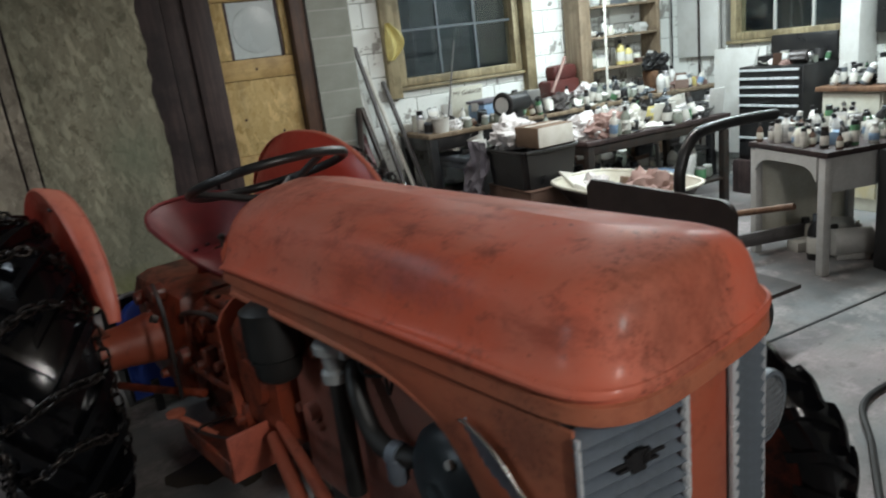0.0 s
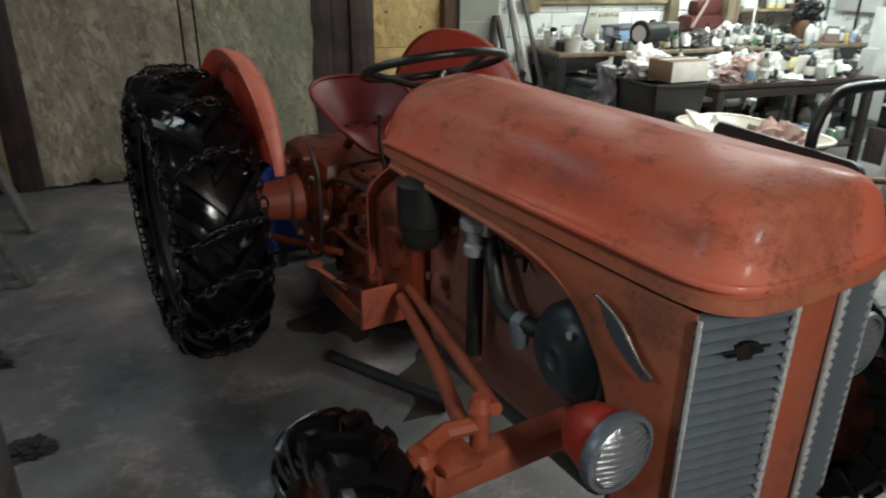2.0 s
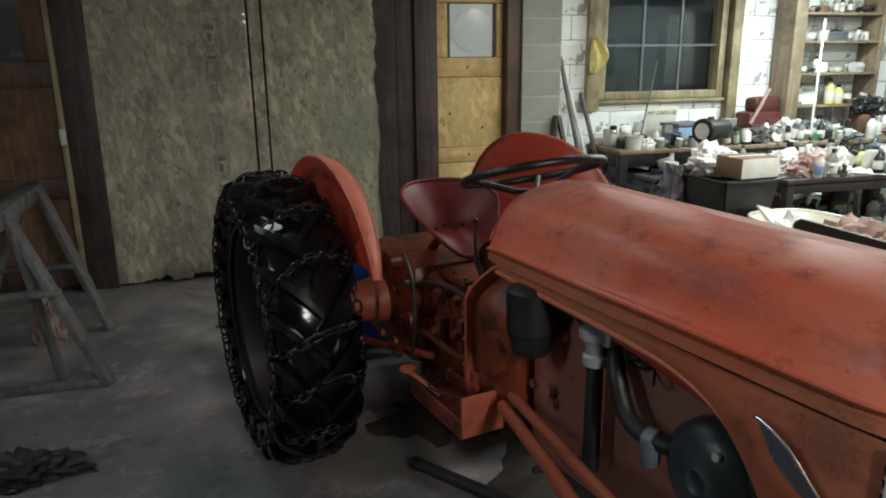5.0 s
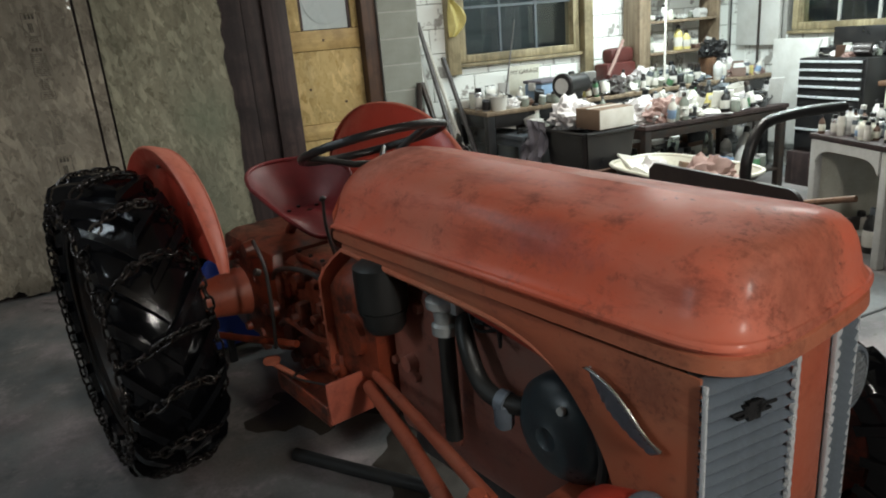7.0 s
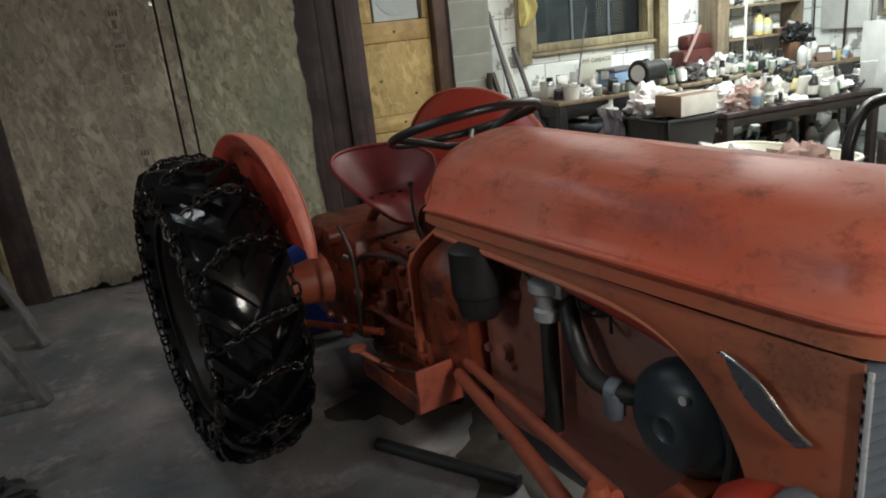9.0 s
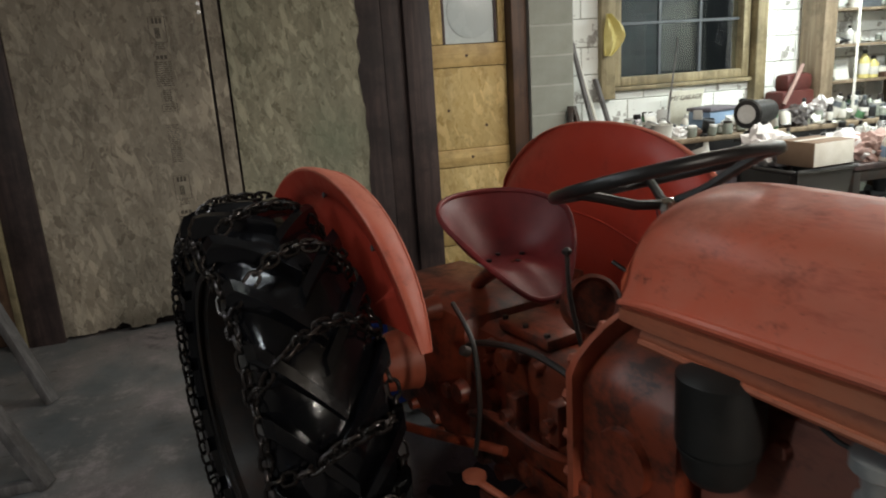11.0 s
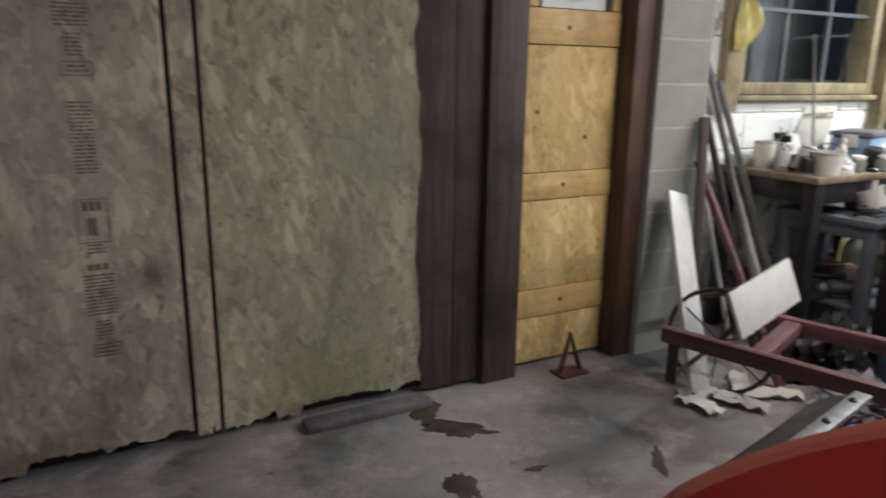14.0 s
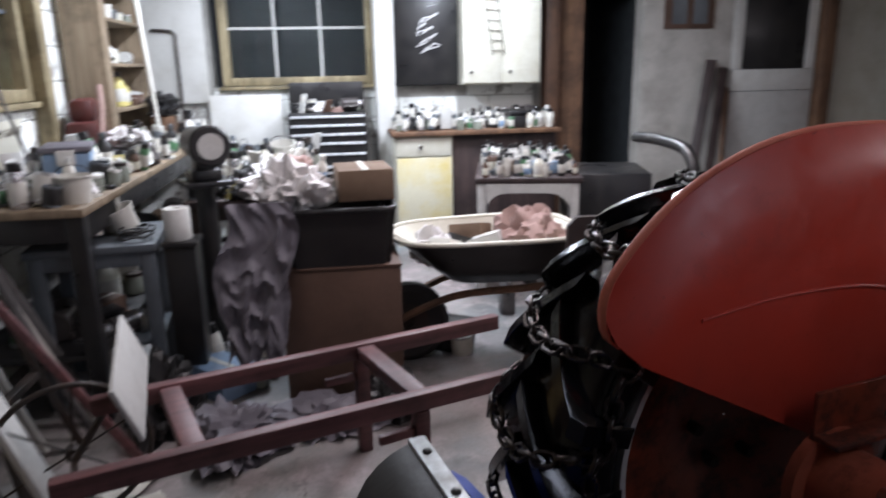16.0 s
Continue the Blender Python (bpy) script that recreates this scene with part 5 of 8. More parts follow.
def lug_mesh(R, half, hand, sweep, wide, tall):
    """One bar of the tread: from just past the middle straight out to the shoulder and down over it."""
    bm = B()
    rows = []
    for k in range(10):
        t = k / 9
        u = -0.05 + 1.07 * min(t / 0.82, 1.0)
        y = half * u
        ang = sweep * min(t / 0.82, 1.0) + sweep * 0.06 * max(0.0, t - 0.82)
        v = max(0.0, u)
        rad = R - tall - 0.008 * v - 0.016 * v ** 4 - (0.0 if t < 0.82 else R * 0.16 * ((t - 0.82) / 0.18) ** 1.3)
        w = wide * (1.0 + 0.25 * t)
        row = []
        for dw, h in ((-0.60, -0.012), (-0.46, tall - 0.004), (-0.40, tall), (0.40, tall), (0.46, tall - 0.004), (0.60, -0.012)):
            a = ang + dw * w / R
            rr = rad + h
            row.append((rr * math.sin(a), hand * (y + (0.006 if h > 0 and t > 0.8 else 0)), rr * math.cos(a)))
        rows.append(row)
    vs = grid(bm, rows)
    bm.faces.new(vs[0]), bm.faces.new(vs[-1])
    return bm


def link_mesh(name, length, width, wire, material):
    bm = B()
    pts = []
    for i in range(12):
        a = 2 * math.pi * i / 12
        pts.append(((length / 2 - width / 2) * (1 if math.cos(a) > 0 else -1) + width / 2 * math.cos(a), width / 2 * math.sin(a), 0))
    tube(bm, pts, wire, 6, True)
    return bm


def rear_wheel(side):
    wheel = empty("rear_wheel", pose(0, side * TRACK[side], AXLE), "", "")
    wheel.parent = tractor
    wheel["label"] = "large black lugged rear tyre on a dark rim"
    half = HALF_TYRE
    bm = B()
    lathe(bm, tyre_profile(RT, half), Matrix.Rotation(radians(90), 4, "X"), 72, cap=False)
    tyre = part("tyre", bm, "rubber", wheel, "shiny black tractor tyre", 30)
    for hand in (-1, 1):
        me = mesh_of("lug", lug_mesh(RT, half, hand, -0.34, 0.042, 0.040), "rubber", 24)
        for k in range(20):
            a = 2 * math.pi * (k + (0.4 if hand > 0 else 0)) / 20
            piece("lug", me, wheel, Matrix.Rotation(a, 4, "Y"))
    bm = B()
    prof = [(0.385, -0.125), (0.402, -0.13), (0.402, -0.112), (0.37, -0.10), (0.352, -0.03), (0.352, 0.03), (0.37, 0.10), (0.402, 0.112), (0.402, 0.13), (0.385, 0.125)]
    lathe(bm, prof, Matrix.Rotation(radians(90), 4, "X"), 56, cap=False)
    part("rim", bm, "lightgrey" if side > 0 else "iron", wheel, "scuffed grey steel rim", 30)
    bm = B()
    lathe(bm, [(0.36, 0.02), (0.28, 0.04), (0.14, 0.01), (0.1, -0.01), (0.002, -0.012)], Matrix.Rotation(radians(90 * side), 4, "X"), 48, cap=False)
    bmesh.ops.solidify(bm, geom=bm.faces[:], thickness=0.008)
    disc = part("disc", bm, "paint_dark", wheel, "dark red wheel disc")
    bm = B()
    cyl(bm, (0, -0.03, 0), (0, 0.03, 0), 0.014, n=6)
    nut = mesh_of("wheel_nut", bm, "iron")
    for k in range(6):
        a = 2 * math.pi * k / 6
        piece("wheel_nut", nut, disc, Matrix.Translation((0.11 * math.cos(a), 0, 0.11 * math.sin(a))))
    return wheel


for s in (-1, 1):
    rear_wheel(s)


def tyre_chain(side):
    """Ladder chain over a rear tyre: two side loops and cross chains, link by link."""
    base = tractor.matrix_basis @ pose(0, side * TRACK[side], AXLE)
    ch = empty("tyre_chain", base, "rusty steel snow chain wrapped round the rear tyre", "tyre chain", "tyre chains")
    src = link_mesh("link", 0.047, 0.030, 0.0050, "chain")
    me_src = bpy.data.meshes.new("tmp_link")
    src.to_mesh(me_src)
    src.free()
    half = HALF_TYRE
    rnd = random.Random(40 + side)

    def lay(bm, pts, ups):
        for i in range(len(pts) - 1):
            p, q = pts[i], pts[i + 1]
            d = (q - p).normalized()
            u = (ups[i] - d * ups[i].dot(d)).normalized()
            w = d.cross(u)
            if i % 2:
                u, w = w, -u
            t = math.radians(25) * (rnd.random() - 0.5) + 0.6
            u2, w2 = u * math.cos(t) + w * math.sin(t), w * math.cos(t) - u * math.sin(t)
            c = (p + q) / 2
            m = Matrix(((d.x, w2.x, u2.x, c.x), (d.y, w2.y, u2.y, c.y), (d.z, w2.z, u2.z, c.z), (0, 0, 0, 1)))
            k = len(bm.verts)
            bm.from_mesh(me_src)
            bm.verts.ensure_lookup_table()
            for v in bm.verts[k:]:
                v.co = m @ v.co

    def on_tyre(ang, y, lift=0.0):
        t = abs(y) / half
        r = RT + 0.008 - 0.012 * t - (0.0 if t < 0.5 else 0.1 * min(1, (t - 0.5) / 0.55) ** 1.8) + lift
        return Vector((r * math.sin(ang), y, r * math.cos(ang)))

    crosses = 16
    for k in range(crosses):
        a0 = 2 * math.pi * k / crosses + 0.26
        pts, ups = [], []
        n = 14
        bend = -0.06 - 0.12 * rnd.random()
        skew = 0.03 + 0.05 * rnd.random()
        for i in range(n):
            y = -1.12 * half + 2.24 * half * i / (n - 1)
            ang = a0 + skew * (i / (n - 1) - 0.5) * 2 * side + bend * math.sin(math.pi * i / (n - 1))
            p = on_tyre(ang, max(-half * 1.05, min(half * 1.05, y)))
            pts.append(p)
            ups.append(Vector((p.x, 0, p.z)).normalized())
        bm = B()
        lay(bm, pts, ups)
        part("cross_chain", bm, "chain", ch, "", 60, weld=False)
    for y in (-1.06 * half, 1.06 * half):
        bm = B()
        n = 78
        pts, ups = [], []
        for i in range(n + 1):
            a = 2 * math.pi * i / n
            sag = 0.012 * math.sin(a * crosses)
            r = RT - 0.1 + sag
            pts.append(Vector((r * math.sin(a), y, r * math.cos(a))))
            ups.append(Vector((0, 1, 0)))
        lay(bm, pts, ups)
        part("side_chain", bm, "chain", ch, "", 60, weld=False)
    bpy.data.meshes.remove(me_src)
    return ch


for s in (-1, 1):
    tyre_chain(s)

# fenders: a plate inside each tyre with a recessed middle, and a lip folded over towards the tractor
def fender(side):
    """The near one is dished with a lip folded towards the tractor; the far one is a smooth bulge with its edge rolled outwards."""
    n = 100
    near = side < 0
    lo, hi = (radians(26), radians(149)) if near else (radians(22), radians(152))
    plate, rim = (0.452, 0.657) if near else (0.505, 0.70)
    cx, cz = (0.03, 0.610) if near else (0.11, 0.610)
    r_in = 0.14 if near else 0.04
    rows, lip = [], []
    for i in range(n + 1):
        t = i / n
        a = lo + (hi - lo) * t
        end = min(t, 1 - t) * (hi - lo) * 0.64
        cut = 0.0 if end > 0.12 or t < 0.5 else 0.12 - math.sqrt(max(0.0, 0.12 ** 2 - (0.12 - end) ** 2))
        swell = 1.0 if near else (abs(math.cos(a)) ** 2.3 + abs(math.sin(a)) ** 2.3) ** (-1 / 2.3)
        r_out = rim * swell - cut * 0.9
        fold = 0.058 * max(0.0, math.sin(math.pi * min(1.0, (t + 0.02) / 1.02) ** 0.75)) ** 0.8 if near else 0.004
        row = []
        for k in range(30):
            r = r_in + (r_out - 0.010 - r_in) * k / 29
            b = a + (0.75 if near else 0.0) * (1 - t) ** 6 * (r_out - r) / rim
            if near:
                inset = min(rim - 0.062 - r, (end - 0.15) * 0.9)
                f = min(1.0, max(0.0, inset / 0.03))
                w = plate - 0.026 * f * f * (3 - 2 * f) + 0.02 * max(0.0, min(1.0, (r - rim + 0.062) / 0.062))
            else:
                w = plate + 0.05 * max(0.0, (r - 0.56) / 0.14) ** 2.2
            row.append((cx + r * math.cos(b), side * w, cz + r * math.sin(b)))
        rows.append(row)
        if near:
            roll = [(r_out - 0.010, -0.017), (r_out - 0.004, -0.017), (r_out, -0.010)]
            roll += [(r_out - 0.006 * q - 0.016 * q * q, -0.010 + (fold + 0.012) * q) for q in (0.2, 0.4, 0.6, 0.8, 1.0)]
        else:
            roll = [(r_out - 0.010, -0.046), (r_out - 0.005, -0.052), (r_out - 0.004, -0.062), (r_out - 0.012, -0.068)]
        lip.append([(cx + r * math.cos(a), side * (plate - w), cz + r * math.sin(a)) for r, w in roll])
    bm = B()
    shell(bm, rows, 0.003)
    fe = part("fender", bm, "paint_fender", tractor, "dished red fender beside the rear tyre" if near else "smooth bulging red fender beside the rear tyre", 50)
    bm = B()
    shell(bm, lip, 0.003)
    tube(bm, [p[-1] for p in lip], 0.004, 8)
    part("fender_lip", bm, "fender_lip", fe, "rolled lip of the fender, faded and tinted pale for its light", 50)
    bm = B()
    lathe(bm, [(0.008, -0.006), (0.008, 0.003), (0.006, 0.006), (0.001, 0.007)], Matrix.Rotation(radians(90 * side), 4, "X"), 6)
    bolt = mesh_of("fender_bolt", bm, "dullsteel")
    spots = ((121, rim - 0.085), (88, rim - 0.078), (56, rim - 0.078)) if near else ((30, 0.42),)
    for a, r in spots:
        piece("fender_bolt", bolt, fe, Matrix.Translation((cx + r * math.cos(radians(a)), side * (plate - 0.008), cz + r * math.sin(radians(a)))))
    if not near:
        # shallow pressed seam across the face
        bm = B()
        tube(bm, curve_pts([(-0.30, side * (plate - 0.001), 0.965), (-0.1, side * (plate - 0.001), 0.985), (0.15, side * (plate - 0.001), 0.972), (0.4, side * (plate - 0.001), 0.90)], 6), 0.0035, 8)
        part("pressed_seam", bm, "paint_fender", fe)


for s in (-1, 1):
    fender(s)

# front axle, steering links, wheels
FX = 1.895
bm = B()
rbox(bm, FX - 0.035, FX + 0.035, -0.60, 0.60, 0.555, 0.625, 0.012)
rbox(bm, FX - 0.06, FX + 0.06, -0.12, 0.12, 0.46, 0.58, 0.02)
part("front_axle", bm, "paint", tractor, "orange front axle beam")
for s in (-1, 1):
    bm = B()
    cyl(bm, (FX, s * 0.615, 0.34), (FX, s * 0.615, 0.655), 0.028, n=16)
    cyl(bm, (FX, s * 0.615, 0.655), (FX, s * 0.615, 0.68), 0.036, 0.024, n=16)
    cyl(bm, (FX, s * 0.615, 0.38), (FX, s * 0.72, 0.365), 0.028, n=12)
    rbox(bm, FX - 0.06, FX + 0.06, s * 0.545 - 0.045, s * 0.545 + 0.045, 0.63, 0.655, 0.008)
    part("spindle", bm, "paint", tractor, "orange steering spindle")
    bm = B()
    cyl(bm, (FX - 0.01, s * 0.465, 0.60), (FX - 0.01, s * 0.465, 0.72), 0.021, n=14)
    cyl(bm, (FX - 0.01, s * 0.465, 0.72), (FX - 0.01, s * 0.465, 0.75), 0.028, 0.017, n=14)
    tube(bm, [(FX - 0.01, s * 0.465, 0.68), (FX - 0.03, s * 0.54, 0.675), (FX, s * 0.61, 0.675)], 0.02, 8)
    part("steering_arm", bm, "paint", tractor)
    bm = B()
    tube(bm, [(1.08, s * 0.20, 0.60), (1.5, s * 0.32, 0.66), (FX + 0.01, s * 0.44, 0.72)], 0.016, 10)
    part("drag_link", bm, "paint", tractor, "long orange steering link")
    bm = B()
    tube(bm, [(1.06, s * 0.22, 0.56), (1.5, s * 0.36, 0.62), (FX - 0.02, s * 0.50, 0.675)], 0.02, 10)
    part("radius_rod", bm, "paint", tractor, "orange radius rod")


def front_wheel(side):
    w = empty("front_wheel", pose(FX - 0.02, side * 0.735, 0.372, 0, 0, 2), "", "")
    w.parent = tractor
    w["label"] = "small black ribbed front tyre on a red wheel"
    bm = B()
    R, half = 0.372, 0.08
    edge = [(R - 0.115, 0.6), (R - 0.1, 0.9), (R - 0.065, 1.0), (R - 0.04, 0.93), (R - 0.027, 0.7)]
    prof = [(r, -half * q) for r, q in edge] + [(R - 0.022, 0.0)] + [(r, half * q) for r, q in reversed(edge)]
    lathe(bm, prof, Matrix.Rotation(radians(90), 4, "X"), 48, cap=False)
    part("tyre", bm, "rubber", w, "", 30)
    for hand in (-1, 1):
        me = mesh_of("lug", lug_mesh(R, half, hand, -0.24, 0.03, 0.024), "rubber", 30)
        for k in range(18):
            piece("lug", me, w, Matrix.Rotation(2 * math.pi * (k + (0.5 if hand > 0 else 0)) / 18, 4, "Y"))
    bm = B()
    lathe(bm, [(0.262, 0.05), (0.255, 0.03), (0.15, 0.02), (0.07, 0.045), (0.03, 0.06), (0.002, 0.06)], Matrix.Rotation(radians(-90 * side), 4, "X"), 36, cap=False)
    bmesh.ops.solidify(bm, geom=bm.faces[:], thickness=0.006)
    part("disc", bm, "paint_dark", w, "dull red wheel disc")


for s in (-1, 1):
    front_wheel(s)

# rear blade behind the tractor
blade = empty("rear_blade", tractor.matrix_basis @ pose(-0.68, 0.36, 0.15), "blue and black rear blade with a bolted steel edge", "blade")
bm = B()
prof = [(-0.10, -0.14), (-0.145, -0.05), (-0.175, 0.06), (-0.19, 0.16), (-0.196, 0.26), (-0.188, 0.335), (-0.165, 0.375), (-0.135, 0.405), (-0.105, 0.425), (-0.075, 0.437), (-0.05, 0.445)]
shell(bm, [[(x, y, z) for x, z in prof] for y in (-0.56, 0.56)], 0.008)
part("mouldboard", bm, "blade_black", blade, "black curved blade face")
bm = B()
rows = [[(x, y, z) for x, z in ((-0.012, 0.448 - e), (0.016, 0.440 - e), (0.034, 0.405 - e), (0.040, 0.32 - e), (0.034, 0.15), (0.040, -0.06))] for y, e in ((-0.55, 0.16), (-0.53, 0.09), (-0.48, 0.04), (-0.40, 0.012), (-0.3, 0.0), (0.3, 0.0), (0.40, 0.012), (0.48, 0.04), (0.53, 0.09), (0.55, 0.16))]
shell(bm, rows, 0.008)
part("back_plate", bm, "blue", blade, "blue painted back of the blade")
for y in (-0.4, 0.0, 0.4):
    bm = B()
    rbox(bm, -0.16, 0.03, y - 0.015, y + 0.015, 0.05, 0.12, 0.005)
    part("rib", bm, "blue", blade)
bm = B()
rbox(bm, prof[10][0] - 0.012, prof[10][0] + 0.030, -0.56, 0.56, prof[10][1] - 0.004, prof[10][1] + 0.012, 0.004)
edge = part("cutting_edge", bm, "dullsteel", blade, "worn grey steel edge strip")
bm = B()
lathe(bm, [(0.011, 0), (0.011, 0.004), (0.007, 0.008), (0.001, 0.009)], None, 10)
bolt = mesh_of("edge_bolt", bm, "black")
for k in range(7):
    piece("edge_bolt", bolt, edge, Matrix.Translation((prof[10][0] + 0.009, -0.49 + 0.163 * k, prof[10][1] + 0.011)))
bm = B()
rbox(bm, 0.03, 0.20, -0.05, 0.05, 0.16, 0.26, 0.01)
tube(bm, [(0.15, -0.04, 0.24), (0.55, -0.12, 0.35)], 0.02, 8)
tube(bm, [(0.15, 0.04, 0.24), (0.55, -0.02, 0.35)], 0.02, 8)
part("hitch_arm", bm, "black", blade)
for s in (-1, 1):
    bm = B()
    rbox(bm, 0.04, 0.065, s * 0.45 - 0.02, s * 0.45 + 0.02, -0.15, 0.02, 0.006)
    part("stand_leg", bm, "black", blade)

# ---- furniture and large loose things ----
def table(name, label, m, lx, ly, h, top_mat, leg_mat, shelf=None, apron=0.08, category="table", leg=0.03):
    t = empty(name, m, label, category)
    bm = B()
    rbox(bm, 0, lx, 0, ly, h - 0.035, h, 0.005)
    part("tabletop", bm, top_mat, t)
    for x in (leg + 0.01, lx - leg - 0.01):
        for y in (leg + 0.01, ly - leg - 0.01):
            bm = B()
            rbox(bm, x - leg, x + leg, y - leg, y + leg, 0, h - 0.036, 0.005)
            part("leg", bm, leg_mat, t)
    if apron:
        for x0, x1, y0, y1 in ((leg * 2 + 0.012, lx - leg * 2 - 0.012, 0.012, 0.03), (leg * 2 + 0.012, lx - leg * 2 - 0.012, ly - 0.03, ly - 0.012), (0.012, 0.03, leg * 2 + 0.012, ly - leg * 2 - 0.012), (lx - 0.03, lx - 0.012, leg * 2 + 0.012, ly - leg * 2 - 0.012)):
            bm = B()
            rbox(bm, x0, x1, y0, y1, h - 0.036 - apron, h - 0.037, 0.003)
            part("apron", bm, leg_mat, t)
    if shelf:
        bm = B()
        rbox(bm, 0.02, lx - 0.02, 0.02, ly - 0.02, shelf - 0.02, shelf, 0.003)
        part("shelf", bm, leg_mat, t)
    return t


table("workbench", "long wooden workbench along the block wall, loaded with clutter", pose(3.42, -0.50, 0), 3.22, 0.60, 0.92, "tanwood", "black", 0.3, 0.10, "workbench", 0.035)
table("work_table", "dark table buried under tools and cans", pose(4.25, -1.42, 0), 1.5, 0.72, 0.78, "darkwood", "iron", 0.25, 0.07)
table("tool_stand", "grey steel tool stand with open shelves", pose(3.62, -0.70, 0, 0, 0, 6), 0.5, 0.52, 0.72, "grey", "grey", 0.28, 0.06, "stand")

# desk with arched apron
desk = empty("desk", pose(4.82, -2.36, 0, 0, 0, -13.5 - 90), "light grey desk frame crowded with bottles", "desk")
bm = B()
rbox(bm, -0.01, 0.66, -0.01, 0.82, 0.715, 0.75, 0.006)
part("desktop", bm, "darkwood", desk)
for x in (0.0, 0.585):
    for y in (0.0, 0.735):
        bm = B()
        rbox(bm, x, x + 0.055, y, y + 0.055, 0, 0.714, 0.008)
        part("leg", bm, "lightgrey", desk)
for y in (0.006, 0.77):
    bm = B()
    top = [(0.057 + 0.526 * k / 16, 0.713) for k in range(17)]
    low = [(x, 0.57 + 0.085 * (1 - abs(2 * k / 16 - 1) ** 6)) for k, (x, _) in enumerate(top)]
    rows = [[(x, y, z0), (x, y, z1)] for (x, z0), (_, z1) in zip(low, top)]
    shell(bm, rows, 0.016)
    part("apron", bm, "lightgrey", desk)
bm = B()
rbox(bm, 0.60, 0.62, 0.06, 0.73, 0.5, 0.712, 0.004)
part("side_panel", bm, "lightgrey", desk)
bm = B()
rbox(bm, 0.012, 0.03, 0.058, 0.733, 0.05, 0.712, 0.004)
part("side_panel", bm, "cream", desk, "cream painted side panel")
bm = B()
rbox(bm, 0.0, 0.5, 0.0, 0.6, 0.0, 0.72, 0.012)
single("black_cabinet", bm, "black", pose(5.0, -3.08, 0, 0, 0, -103.5), "tall black cabinet beside the desk", "cabinet")

# shelf unit above the bench
su = empty("wall_shelf", pose(5.29, -0.12, 0.92), "open wooden shelves standing on the workbench", "shelf unit")
for x in (0.0, 0.96):
    bm = B()
    rbox(bm, x, x + (0.13 if x == 0 else 0.04), 0, 0.24, 0.001, 1.6, 0.004)
    part("upright", bm, "tanwood", su)
for z in (0.285, 0.575, 0.855, 1.10, 1.38):
    bm = B()
    rbox(bm, 0.132, 0.958, 0.0, 0.24, z - 0.022, z, 0.003)
    part("shelf_board", bm, "tanwood", su)

# counter, base cabinet, wall cabinet, tool chest
cab = empty("base_cabinet", pose(6.10, -1.97, 0), "cream and yellow kitchen base cabinet with a drawer", "cabinet")
bm = B()
rbox(bm, 0.02, 0.6, -0.46, 0, 0.0, 0.90, 0.004)
part("body", bm, "cream", cab)
bm = B()
rbox(bm, -0.002, 0.018, -0.45, -0.01, 0.74, 0.885, 0.006)
dr = part("drawer", bm, "cream", cab)
bm = B()
lathe(bm, [(0.006, 0), (0.008, 0.012), (0.018, 0.02), (0.018, 0.026), (0.002, 0.03)], Matrix.Translation((-0.002, -0.2, 0.815)) @ Matrix.Rotation(radians(-90), 4, "Y"), 14)
part("knob", bm, "chrome", dr)
bm = B()
rbox(bm, -0.002, 0.018, -0.45, -0.01, 0.10, 0.73, 0.006)
part("cabinet_door", bm, "stained", cab, "cream door with a worn yellow stain")
bm = B()
rbox(bm, 6.06, 6.71, -3.32, -1.94, 0.903, 0.94, 0.006)
single("countertop", bm, "oldwood", Matrix(), "worn brown countertop crowded with bottles", "countertop")
bm = B()
rbox(bm, 6.14, 6.7, -3.3, -2.44, 0.0, 0.90, 0.006)
single("base_cabinet", bm, "darkwood", Matrix(), "dark wooden base cabinet under the counter", "cabinet")
wc = empty("wall_cabinet", pose(6.40, -2.58, 1.285), "cream painted wall cabinet with a sketched ladder mark", "cabinet")
bm = B()
rbox(bm, 0.012, 0.30, -0.66, 0, 0, 0.95, 0.005)
part("body", bm, "cream", wc)
for y0, y1 in ((-0.655, -0.335), (-0.325, -0.005)):
    bm = B()
    rbox(bm, -0.008, 0.011, y0, y1, 0.012, 0.94, 0.004)
    dd = part("cabinet_door", bm, "cream", wc)
    bm = B()
    lathe(bm, [(0.005, 0), (0.007, 0.01), (0.014, 0.016), (0.002, 0.022)], Matrix.Translation((-0.008, (y0 + y1) / 2 + 0.1, 0.1)) @ Matrix.Rotation(radians(-90), 4, "Y"), 12)
    part("knob", bm, "iron", dd)
hang = empty("hanging_chain_ladder", pose(6.38, -2.84, 1.52), "small hanging wire ladder on the cabinet", "wire ladder")
bm = B()
for y in (-0.05, 0.05):
    tube(bm, [(0, y - 0.04, 0), (0, y, 0.25), (0, y + 0.03, 0.5)], 0.004, 6)
for k in range(6):
    tube(bm, [(0, -0.085 + 0.012 * k, 0.03 + 0.08 * k), (0, 0.015 + 0.012 * k, 0.04 + 0.08 * k)], 0.0035, 6)
part("wire", bm, "iron", hang)

